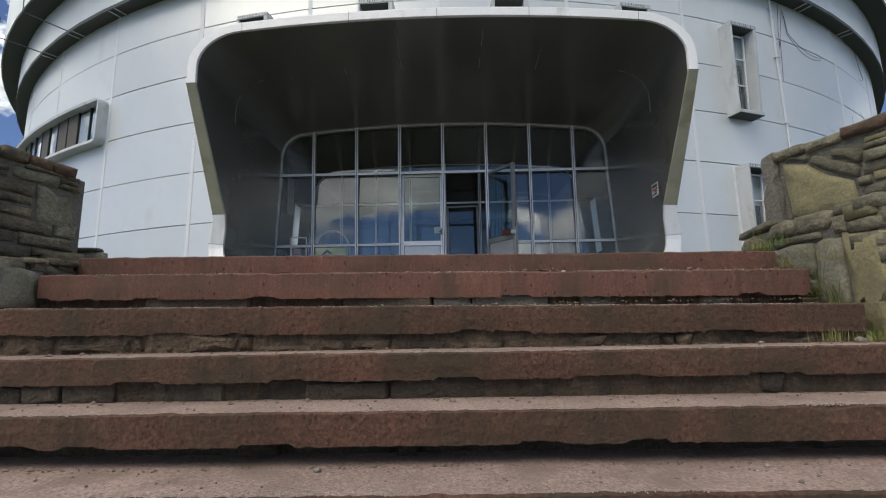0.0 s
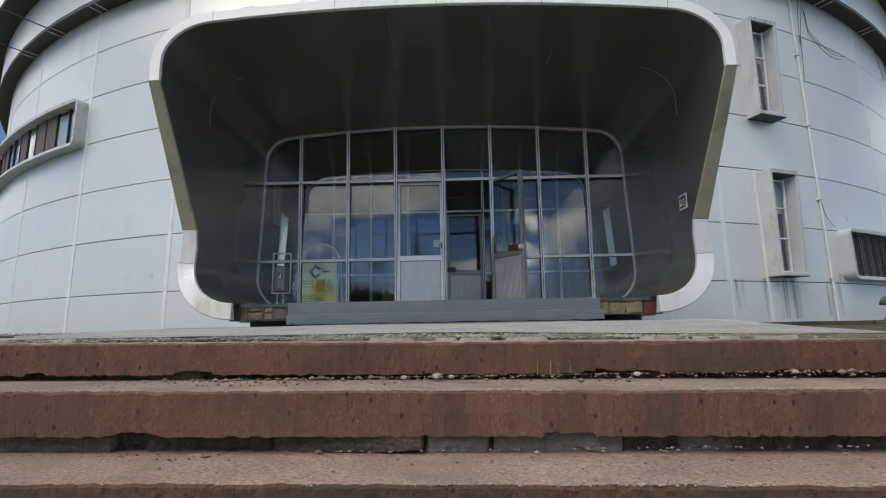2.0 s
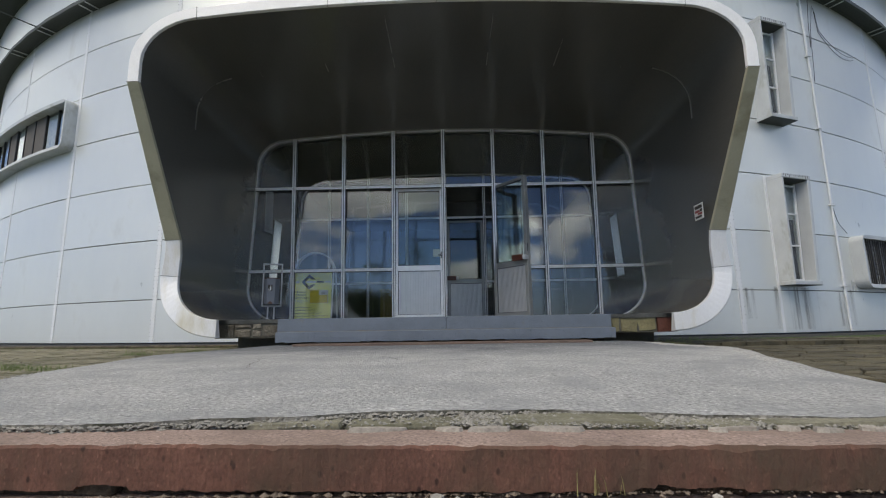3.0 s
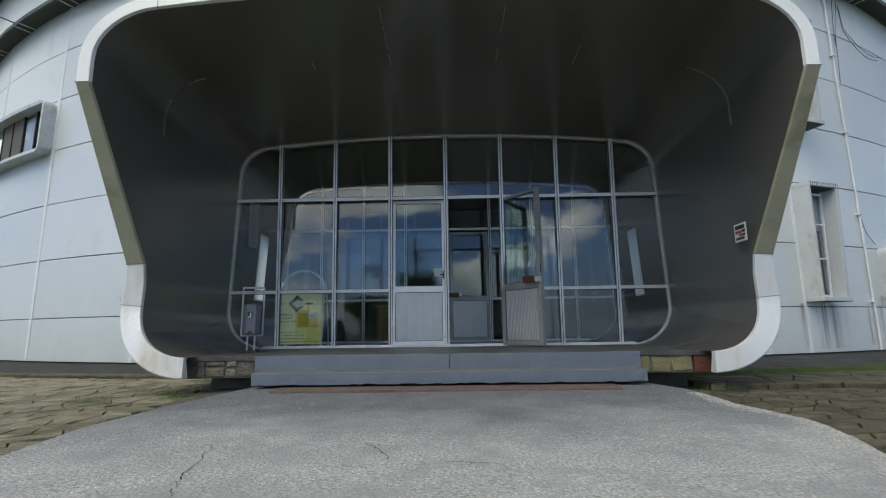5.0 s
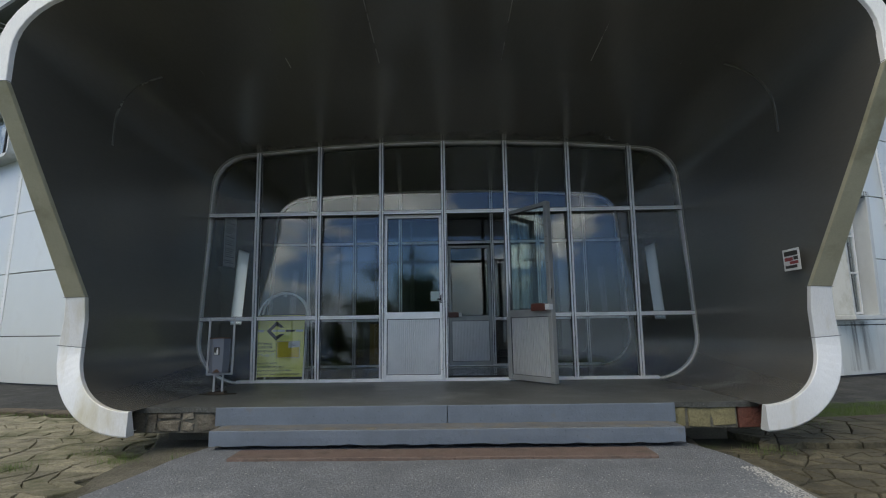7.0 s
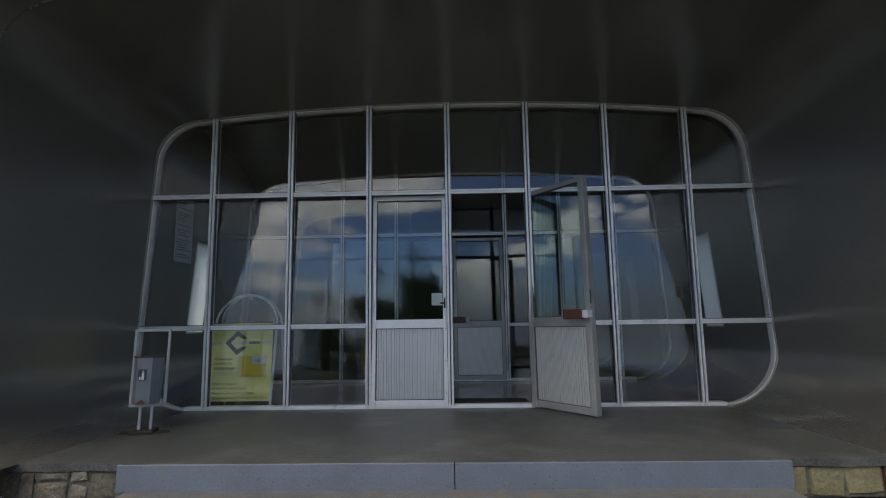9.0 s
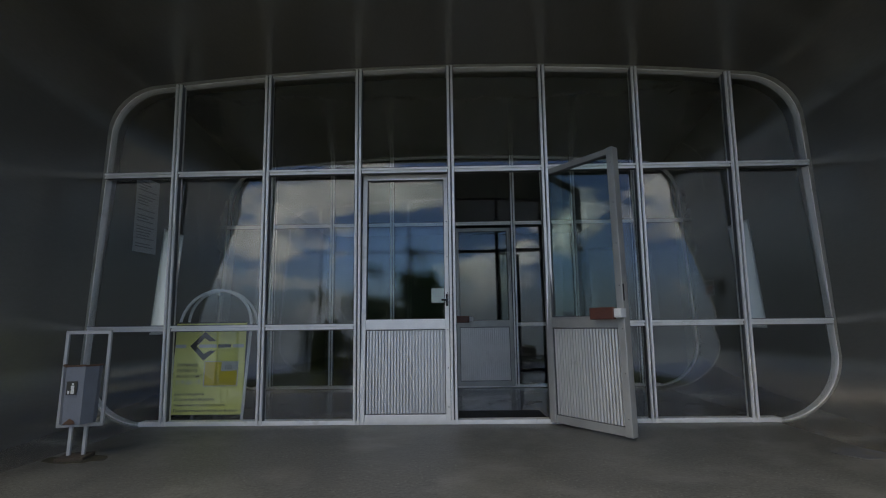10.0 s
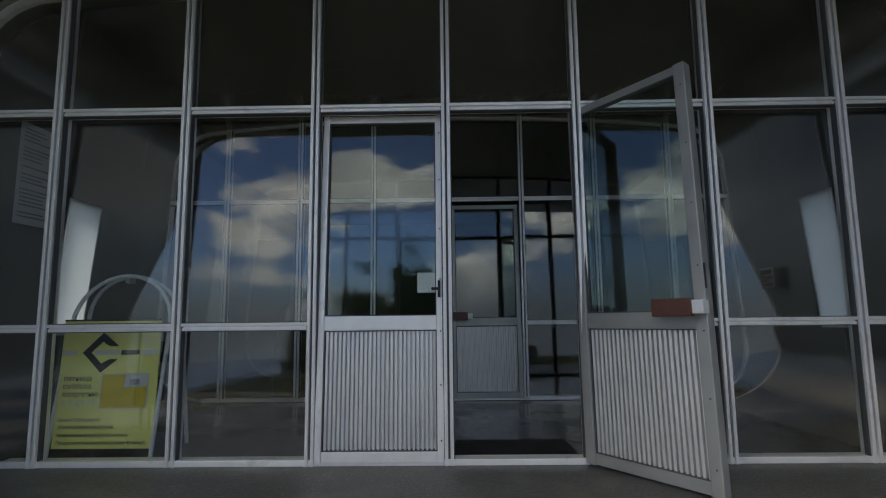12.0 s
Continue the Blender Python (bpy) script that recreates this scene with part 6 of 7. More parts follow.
def build_sandwich_board():
    """A-frame pavement sign: local origin at the floor below the board's lower left corner, facing -y."""
    sign = thing("sandwich_board", "yellow-green sandwich board with a white tubular hoop frame", "sign")
    W, Z0, Z1, TOP = 0.625, 0.055, 0.845, 1.135
    def hoop(y_foot, y_top, off):
        r = W / 2 + 0.012
        pts = [(-0.012, y_foot, 0.0), (-0.012, y_foot + (y_top - y_foot) * 0.75, TOP - r)]
        for i in range(1, 16):
            b = math.pi * (1 - i / 16)
            pts.append((W / 2 + r * math.cos(b), y_foot + (y_top - y_foot) * (0.75 + 0.25 * math.sin(b)), TOP - r + r * math.sin(b)))
        pts += [(W + 0.012, y_foot + (y_top - y_foot) * 0.75, TOP - r), (W + 0.012, y_foot, 0.0)]
        return tube(pts, 0.013, 8)
    part("hoop", hoop(-0.02, 0.10, 0), M_WHITE, sign, "white tubular hoop leg")
    part("hoop", hoop(0.38, 0.16, 0), M_WHITE, sign, "white tubular hoop leg")
    part("hinge", boxed(W / 2 - 0.012, W / 2 + 0.016, 0.085, 0.15, TOP - 0.05, TOP - 0.015, 0.004), M_STEEL, sign)
    board = part("board", boxed(0.0, W, 0.0, 0.012, Z0, Z1, 0.003), M_YELLOW, sign, "yellow-green printed board")
    y = -0.0035
    def z(k):
        return Z0 + (Z1 - Z0) * k
    part("top_edge", boxed(0.0, W, -0.004, 0.0, Z1 - 0.012, Z1, 0.001), M_INK, board)
    cx, cz, R, r = 0.262 * W / 0.625 + 0.0, z(0.735), 0.125, 0.068
    emblem = [(cx + 0.105, cz + 0.04), (cx, cz + R), (cx - R, cz), (cx, cz - R), (cx + 0.105, cz - 0.04), (cx + 0.052, cz - 0.04), (cx, cz - r), (cx - r, cz), (cx, cz + r), (cx + 0.045, cz + 0.04)]
    bm = bmesh.new()
    v = [bm.verts.new((x, y, zz)) for x, zz in emblem]
    for q in ((0, 1, 8, 9), (1, 2, 7, 8), (2, 3, 6, 7), (3, 4, 5, 6)):
        bm.faces.new([v[i] for i in q])
    bmesh.ops.solidify(bm, geom=bm.faces, thickness=0.001)
    part("emblem", bm, M_INK, board, "dark open diamond emblem")
    for x0, x1, mat in ((0.004, 0.10, M_PAPER), (0.215, 0.375, M_PAPER), (0.385, 0.50, M_INK), (0.515, 0.615, M_PAPER)):
        part("print_bar", flat_poly([(x0, cz - 0.014), (x1, cz - 0.014), (x1, cz + 0.014), (x0, cz + 0.014)], y - 0.001), mat, board)
    text_mesh("\u043f\u044f\u0442\u043d\u0438\u0446\u0430", 0.046, M_INK, board, (0.035, y, z(0.515)))
    text_mesh("\u0441\u0443\u0431\u0431\u043e\u0442\u0430", 0.046, M_INK, board, (0.035, y, z(0.455)))
    text_mesh("\u0432\u043e\u0441\u043a\u0440\u0435\u0441\u0435\u043d\u044c\u0435", 0.046, M_INK, board, (0.035, y, z(0.395)), width=0.225)
    text_mesh("\u0441 9 \u0434\u043e 15", 0.056, M_PAPER, board, (0.035, y, z(0.325)), width=0.21)
    for k, line, w in ((0.205, "\u0411\u0438\u043b\u0435\u0442 150 \u0440\u0443\u0431\u043b\u0435\u0439", 0.255), (0.15, "\u0414\u0435\u0442\u0441\u043a\u0438\u0439 \u0431\u0438\u043b\u0435\u0442 80 \u0440\u0443\u0431\u043b\u0435\u0439", 0.345),
                       (0.09, "\u041c\u0438\u043d\u0438\u043c\u0430\u043b\u044c\u043d\u0430\u044f \u0433\u0440\u0443\u043f\u043f\u0430 10 \u0447\u0435\u043b\u043e\u0432\u0435\u043a", 0.445), (0.033, "\u041f\u0440\u043e\u0434\u043e\u043b\u0436\u0438\u0442\u0435\u043b\u044c\u043d\u043e\u0441\u0442\u044c \u044d\u043a\u0441\u043a\u0443\u0440\u0441\u0438\u0438 40 \u043c\u0438\u043d\u0443\u0442", 0.555)):
        text_mesh(line, 0.030, M_INK, board, (0.03, y, z(k)), width=w)
    part("photo_field", flat_poly([(0.275, z(0.30)), (0.575, z(0.30)), (0.575, z(0.57)), (0.275, z(0.57))], y), M_PAPER, board, "white bordered picture field")
    part("photo_field", flat_poly([(0.282, z(0.307)), (0.568, z(0.307)), (0.568, z(0.563)), (0.282, z(0.563))], y - 0.0015), M_AMBER, board, "amber picture field")
    part("price_label", flat_poly([(0.425, z(0.46)), (0.572, z(0.47)), (0.57, z(0.565)), (0.43, z(0.56))], y - 0.003), M_PAPER, board, "white paper price label")
    text_mesh("150", 0.045, M_INK, board, (0.455, y - 0.0045, z(0.485)))
    sign.matrix_basis = pose(-2.46, 0.20, FLOOR, -0.5, 0, 0)
    return sign


build_sandwich_board()


def build_bin():
    b = thing("litter_bin", "grey steel litter bin hung in a tube frame on two legs", "litter bin")
    # tub: faceted front, open top
    prof = [(-0.115, 0.02), (-0.115, -0.03), (-0.06, -0.10), (0.06, -0.10), (0.115, -0.03), (0.115, 0.02)]
    bm = bmesh.new()
    rings = []
    for z, k in ((0.22, 0.92), (0.57, 1.0)):
        rings.append([bm.verts.new((x * k, y * k, z)) for x, y in prof])
    rings.append([bm.verts.new((x * 0.95, y * 0.93, 0.57)) for x, y in prof])
    rings.append([bm.verts.new((x * 0.86, y * 0.84, 0.235)) for x, y in prof])
    for A, B in zip(rings, rings[1:]):
        for i in range(6):
            bm.faces.new((A[i], A[(i + 1) % 6], B[(i + 1) % 6], B[i]))
    bm.faces.new(rings[0][::-1])
    bm.faces.new(rings[-1])
    bmesh.ops.recalc_face_normals(bm, faces=bm.faces)
    tub = part("tub", bm, M_BIN, b, "blue-grey painted faceted tub")
    for (xa, ya), (xb, yb) in zip(prof, prof[1:]):
        part("rim", tube([(xa, ya, 0.571), (xb, yb, 0.571 + random.uniform(-0.004, 0.003))], 0.006, 5), M_RUST, tub, "rusty rolled rim")
    part("pictogram", boxed(-0.045, 0.02, -0.104, -0.101, 0.40, 0.48), M_INK, tub, "dark square pictogram plate")
    part("pictogram_bar", boxed(-0.016, 0.004, -0.106, -0.104, 0.405, 0.455), M_PAPER, tub)
    part("pictogram_bar", boxed(-0.012, 0.000, -0.106, -0.104, 0.458, 0.470), M_PAPER, tub)
    part("pictogram_bar", boxed(-0.036, -0.024, -0.106, -0.104, 0.405, 0.425), M_PAPER, tub)
    part("worn_patch", flat_poly([(-0.05, 0.225), (0.03, 0.225), (0.02, 0.245), (-0.005, 0.26), (-0.03, 0.243)], -0.102), M_RUST, tub, "rusty worn patch")
    loop = [(-0.14, 0.03, 0.20), (0.14, 0.03, 0.20), (0.14, 0.03, 0.775), (-0.14, 0.03, 0.775)]
    for p, q in zip(loop, loop[1:] + loop[:1]):
        x0, x1 = sorted((p[0], q[0]))
        z0, z1 = sorted((p[2], q[2]))
        part("frame_tube", boxed(x0 - 0.011, x1 + 0.011, 0.019, 0.041, z0 - 0.011, z1 + 0.011, 0.004), M_STEEL, b)
    for x in (-0.055, 0.04):
        part("leg", boxed(x - 0.011, x + 0.011, 0.02, 0.042, 0.02, 0.20, 0.003), M_STEEL, b)
    part("base_plate", boxed(-0.10, 0.085, -0.06, 0.10, 0.0, 0.022, 0.006), M_RUBBLE, b, "dark rusty steel base plate")
    b.matrix_basis = pose(-2.355, -0.94, FLOOR, 0, 0, 14) @ Matrix.Diagonal((0.86, 0.95, 1, 1))


build_bin()
stain = [(-2.355 + (0.19 + 0.06 * noise.noise((k * 0.7, 2, 1))) * math.cos(k * 0.314), -0.93 + (0.10 + 0.03 * noise.noise((k * 0.9, 5, 1))) * math.sin(k * 0.314)) for k in range(20)]
tagged(link("floor_stain", slab(stain, FLOOR, FLOOR + 0.0025), M_SOIL), "dark worn stain on the floor round the bin", "stain", kind="structure")


def build_plaque():
    p = thing("notice_plaque", "small white notice plaque with red and dark print", "notice")
    body = part("plate", boxed(-0.10, 0.10, -0.006, 0.0, 0.0, 0.19, 0.002), M_PAPER, p)
    for x0, x1, z0, z1, m in ((-0.08, 0.08, 0.13, 0.17, M_INK), (-0.08, 0.02, 0.085, 0.115, M_REDPLATE), (-0.02, 0.08, 0.055, 0.08, M_REDPLATE), (-0.08, 0.06, 0.02, 0.045, M_INK), (0.03, 0.08, 0.09, 0.12, M_INK)):
        part("print_bar", boxed(x0, x1, -0.008, -0.006, z0, z1), m, body)
    p.matrix_basis = pose(3.085, -1.78, 1.40, 0, 0, -90)


build_plaque()


def build_wall_notice():
    n = thing("wall_notice", "grey sheet of small print on the vestibule wall", "notice")
    sheet = part("sheet", boxed(0.0, 0.34, -0.004, 0.0, 0.0, 0.74, 0.001), M_DIMPAPER, n)
    z = 0.70
    rng = random.Random(4)
    while z > 0.04:
        part("print_bar", boxed(0.03, 0.03 + rng.uniform(0.12, 0.28), -0.0055, -0.004, z - 0.010, z), M_DIMINK, sheet)
        z -= 0.028 if rng.random() < 0.8 else 0.055
    n.matrix_basis = pose(-3.02, 0.33, 1.82, 0, -2, 90)


build_wall_notice()

def build_side_light(side):
    """A frosted window in an opening that goes through the vestibule wall and the outer skin; local x runs along the wall, y outwards."""
    w = thing("side_light", "tall daylit frosted side window in the vestibule", "window", "vestibule side windows")
    half, h = (LIGHT_Y[1] - LIGHT_Y[0]) / 2, LIGHT_Z[1] - LIGHT_Z[0]
    part("pane", boxed(-half + 0.02, half - 0.02, -0.004, 0.004, 0.02, h - 0.02), M_FROST, w, "bright frosted pane")
    for x0, x1, z0, z1 in ((-half - 0.02, -half + 0.02, -0.02, h + 0.02), (half - 0.02, half + 0.02, -0.02, h + 0.02), (-half + 0.02, half - 0.02, -0.02, 0.02), (-half + 0.02, half - 0.02, h - 0.02, h + 0.02)):
        part("reveal", boxed(x0, x1, 0.004, 0.20, z0, z1, 0.003), M_WINBOX, w)
    lean = math.degrees(math.atan2(0.11 * h / 1.96, h))
    w.matrix_basis = pose(side * 3.103, sum(LIGHT_Y) / 2, LIGHT_Z[0], 0, 0, -90 * side) @ pose(0, 0, 0, lean, 0, 0)


build_side_light(-1)
build_side_light(1)


def door_furniture(x, y, z, turn):
    pull = thing("door_pull", "red-brown wooden block pull with a white bracket", "door handle", "door pulls")
    part("block", boxed(-0.20, -0.02, -0.10, -0.055, 0.0, 0.085, 0.005), M_WOODBOX, pull, "red-brown varnished block")
    part("bracket", boxed(-0.022, 0.03, -0.085, 0.0, 0.012, 0.075, 0.004), M_WHITE, pull, "white bracket")
    pull.matrix_basis = pose(x, y, z, 0, 0, turn)


lx, ly = math.cos(radians(-52)), math.sin(radians(-52))
door_furniture(0.79 + 0.675 * lx, -0.005 + 0.675 * ly - 0.02, 1.12, -52 + 8)
door_furniture(0.22, INNER_Y - 0.06, 1.12, 0)
lock = thing("door_lock", "black lock and thumb latch on the closed door", "lock", "door locks")
part("plate", boxed(-0.008, 0.008, -0.012, 0.0, -0.05, 0.05, 0.002), M_BLACK, lock)
part("latch", boxed(-0.045, 0.004, -0.022, -0.012, -0.008, 0.008, 0.002), M_BLACK, lock)
lock.location = (-0.05, -0.030, 1.30)
lock2 = thing("door_lock", "black lock plate on the open door's edge", "lock", "door locks")
part("plate", boxed(-0.009, 0.009, -0.010, 0.0, -0.06, 0.06, 0.002), M_BLACK, lock2)
lock2.matrix_basis = pose(0.79 + 0.692 * lx, -0.005 + 0.692 * ly - 0.032, 1.31, 0, 0, -52)
slip = thing("door_slip", "pale green slip of paper on the closed door", "notice")
part("sheet", boxed(-0.18, -0.04, -0.001, 0.001, 1.28, 1.40), M_SLIP, slip)
for k in range(3):
    part("print_bar", boxed(-0.16, -0.07 - 0.01 * k, -0.0025, -0.001, 1.30 + 0.03 * k, 1.305 + 0.03 * k), M_DIMPAPER, slip)
spot = [(2.45 + (0.15 + 0.07 * noise.noise((k * 0.8, 8, 1))) * math.cos(k * 0.2618), -0.90 + (0.13 + 0.05 * noise.noise((k * 0.7, 11, 1))) * math.sin(k * 0.2618)) for k in range(24)]
patch = link("floor_patch", slab(spot, FLOOR, FLOOR + 0.003), M_BLUEPATCH)
tagged(patch, "worn blue-grey repair patch on the porch floor", "patch", kind="structure")
mat_ = link("door_mat", boxed(0.03, 0.78, 0.10, 0.55, FLOOR - 0.004, FLOOR + 0.012, 0.004), M_BLACK)
tagged(mat_, "black rubber mat inside the open doorway", "door mat")


def build_cabinet():
    c = thing("cabinet", "low ochre wooden cabinet standing in the dark hall", "cabinet")
    part("body", boxed(0, 0.62, 0.0, 0.40, 0.0, 0.72, 0.004), M_OCHREWOOD, c)
    part("top", boxed(-0.015, 0.635, -0.02, 0.41, 0.72, 0.745, 0.004), M_OCHREWOOD, c)
    for x0, x1 in ((0.01, 0.305), (0.315, 0.61)):
        d = part("door", boxed(x0, x1, -0.018, 0.0, 0.03, 0.24, 0.003), M_OCHREWOOD, c)
        part("knob", boxed((x0 + x1) / 2 - 0.03, (x0 + x1) / 2 + 0.03, -0.03, -0.018, 0.19, 0.205, 0.003), M_STEEL, d)
        part("door", boxed(x0, x1, -0.018, 0.0, 0.26, 0.71, 0.003), M_OCHREWOOD, c)
    c.matrix_basis = pose(-1.48, 3.05, FLOOR - 0.004)


build_cabinet()


# ---- trees, far ridge ----
def build_tree(x, y, height, spread, seed, label):
    rng = random.Random(seed)
    z0 = ground_z(x, y) - 0.1
    tree = thing("tree", label, "tree", "trees on the slope", at=(x, y, z0))
    trunk = [(0.25 * math.sin(k * 1.3 + seed), 0.2 * math.cos(k * 1.7), height * 0.75 * k / 6) for k in range(7)]
    part("trunk", tube(trunk, [0.22 * (1 - 0.8 * k / 6) * height / 9 for k in range(7)], 8), M_BARK, tree)
    tips = []
    for i in range(26):
        k = rng.uniform(0.25, 0.98)
        base = Vector(trunk[min(6, int(k * 6))])
        a = rng.uniform(0, 2 * math.pi)
        reach = spread * (1.05 - 0.75 * k) * rng.uniform(0.6, 1.1)
        tip = base + Vector((math.cos(a) * reach, math.sin(a) * reach, height * rng.uniform(0.06, 0.22)))
        mid = (base + tip) / 2 + Vector((0, 0, height * 0.03))
        part("limb", tube([base, mid, tip], [0.05, 0.035, 0.012], 5), M_BARK, tree)
        tips += [mid, tip, (mid + tip) / 2]
    tips.append(Vector(trunk[-1]) + Vector((0, 0, height * 0.22)))
    verts, faces = [], []
    for c in tips:
        r = spread * rng.uniform(0.20, 0.36)
        for _ in range(230):
            d = Vector((rng.gauss(0, 1), rng.gauss(0, 1), rng.gauss(0, 0.8))).normalized() * r * rng.random() ** 0.5
            p = c + d
            u = Vector((rng.uniform(-1, 1), rng.uniform(-1, 1), rng.uniform(-1, 1))).normalized()
            w = u.orthogonal().normalized()
            e = rng.uniform(0.07, 0.19)
            n = len(verts)
            verts += [p - u * e, p + w * e * 0.5, p + u * e, p - w * e * 0.5]
            faces.append((n, n + 1, n + 2, n + 3))
    me = bpy.data.meshes.new("crown")
    me.from_pydata(verts, [], faces)
    me.materials.append(M_LEAF)
    cr = new("crown", me)
    cr.parent = tree
    tagged(cr, "loose dark green leafy crown", kind="stuff")


build_tree(-3.2, -36, 14.6, 4.6, 2, "dark green leafy tree on the slope below the stairs")
build_tree(-7.6, -38, 13.8, 4.6, 5, "bushy dark green tree beside another tree")
build_tree(-12.2, -39, 11.4, 3.4, 9, "young tree with loose thin foliage")
build_tree(-1.2, -44, 13.0, 3.0, 12, "broad dark tree behind the others")


def build_ridge():
    bm = bmesh.new()
    lo, hi = [], []
    n = 140
    for i in range(n + 1):
        a = 2 * math.pi * i / n
        r = 2400
        x, y = r * math.sin(a), r * math.cos(a)
        h = -172 + 75 * noise.noise((3.1 * math.sin(a), 3.1 * math.cos(a), 3)) + 36 * noise.noise((11 * math.sin(a), 11 * math.cos(a), 5))
        lo.append(bm.verts.new((x * 0.75, y * 0.75, -360)))
        hi.append(bm.verts.new((x, y, h)))
    back = [bm.verts.new((v.co.x * 1.25, v.co.y * 1.25, v.co.z - 60)) for v in hi]
    for i in range(n):
        bm.faces.new((lo[i], lo[i + 1], hi[i + 1], hi[i]))
        bm.faces.new((hi[i], hi[i + 1], back[i + 1], back[i]))
    bmesh.ops.remove_doubles(bm, verts=bm.verts, dist=0.01)
    bmesh.ops.recalc_face_normals(bm, faces=bm.faces)
    tagged(link("backdrop", bm, M_RIDGE, smooth=True), "distant wooded ridge across the valley, painted hazy blue", "hills", kind="structure")


build_ridge()


# ---- loose stones, gravel, grass ----
def scatter(name, label, category, spots, mat, seed):
    rng = random.Random(seed)
    verts, faces = [], []
    for p, r in spots(rng):
        n = len(verts)
        for d in ((1, 0, 0), (-1, 0, 0), (0, 1, 0), (0, -1, 0), (0, 0, 1), (0, 0, -1)):
            k = r * rng.uniform(0.65, 1.3)
            verts.append((p[0] + d[0] * k, p[1] + d[1] * k, p[2] + d[2] * k * 0.6))
        faces += [tuple(n + i for i in f) for f in ((0, 2, 4), (2, 1, 4), (1, 3, 4), (3, 0, 4), (2, 0, 5), (1, 2, 5), (3, 1, 5), (0, 3, 5))]
    me = bpy.data.meshes.new(name)
    me.from_pydata(verts, [], faces)
    me.materials.append(mat)
    tagged(new(name, me), label, category, kind="stuff")


def edge_gravel(rng):
    for _ in range(6000):                       # held in the broken edge
        x = rng.uniform(-1.9, 2.0)
        yield (x, front_edge(x) + rng.gauss(-0.003, 0.006), slab_z(x, EDGE_Y[0]) - 0.022 + rng.uniform(0, 0.016)), rng.choice((0.0015, 0.0025, 0.004, 0.006, 0.008))
    for _ in range(9000):                       # lying loose before it
        x = 0.1 + abs(rng.gauss(0, 0.75)) if rng.random() < 0.8 else rng.uniform(-1.5, 0.1)
        k = rng.random() ** 1.3
        y = front_edge(x)
        yield (x, y + (-6.09 - y) * k, -0.068 - 0.018 * max(0.0, x) + rng.uniform(0, 0.010)), rng.choice((0.0015, 0.002, 0.003, 0.004, 0.006)) * (2.0 if rng.random() < 0.03 else 1)


def side_gravel(rng):
    for _ in range(8000):
        t = rng.random() * 0.82
        x, y = landing_edge(t, 1)
        out = rng.gauss(-0.035, 0.045) if t > 0.12 else rng.gauss(0.02, 0.02)
        yield (x + out, y, slab_z(x, y) - 0.001 - 0.6 * min(0.1, max(0.0, out)) + rng.uniform(-0.003, 0.002)), rng.choice((0.003, 0.004, 0.005, 0.007, 0.009))
    for _ in range(1500):
        t = rng.random() * 0.45
        x, y = landing_edge(t, -1)
        yield (x + rng.gauss(-0.01, 0.035), y, -0.035 + rng.uniform(-0.02, 0.008)), rng.choice((0.003, 0.004, 0.006, 0.008))


def slab_chips(rng):
    for _ in range(13000):
        t, k = rng.random(), rng.random()
        xl, y = landing_edge(t, -1)
        xr, _ = landing_edge(t, 1)
        x = xl + (xr - xl) * k
        z = slab_z(x, y)
        yield (x, y, z - 0.0015), rng.choice((0.002, 0.0025, 0.003, 0.004, 0.005, 0.007))


def step_grit(rng):
    for k in range(1, 9):
        y, z = STEP_Y[k], STEP_Z[k]
        x0, x1 = (-1.5, 1.58) if k < 3 else (-3.0, 3.0)
        for _ in range(1100 if k == 1 else 330 if k == 2 else 600):
            d = rng.random() ** 4.0
            yield (rng.uniform(x0, x1), STEP_Y[k - 1] - 0.004 + 0.012 - 0.17 * d, z + 0.002), rng.choice((0.0015, 0.002, 0.003, 0.0045, 0.006)) * (2.2 if rng.random() < 0.05 else 1)


def nose_crumbs(rng):
    for k in range(1, 8):
        for _ in range(5200):
            x = rng.uniform(-2.4, 2.4) if k > 2 else rng.uniform(-1.5, 1.5)
            if noise.noise((x * 3.0, k * 7.0, 2.0)) + 0.5 * noise.noise((x * 17.0, k * 5.0, 4.0)) < rng.uniform(-0.25, 0.45):
                continue
            sunk = 0.007 + 0.011 * x if k < 3 else 0.0
            yield (x, STEP_Y[k] + 0.006 + abs(rng.gauss(0, 0.012)), STEP_Z[k] - sunk - 0.001 + rng.uniform(-0.002, 0.002)), rng.choice((0.0015, 0.002, 0.003, 0.004))


scatter("nose_crumbs", "pale grit showing along the worn step edges", "gravel", nose_crumbs, M_PALEGRIT, 26)
scatter("edge_gravel", "pale crushed stone along the broken slab edge", "gravel", edge_gravel, M_CHIP, 21)
scatter("side_gravel", "pale crushed stone beside the landing slab", "gravel", side_gravel, M_WHITECHIP, 22)
scatter("slab_chips", "pale stone chips showing in the concrete landing", "gravel", slab_chips, M_WHITECHIP, 23)
scatter("step_grit", "grit and small stones lying on the steps", "gravel", step_grit, M_GRIT, 24)

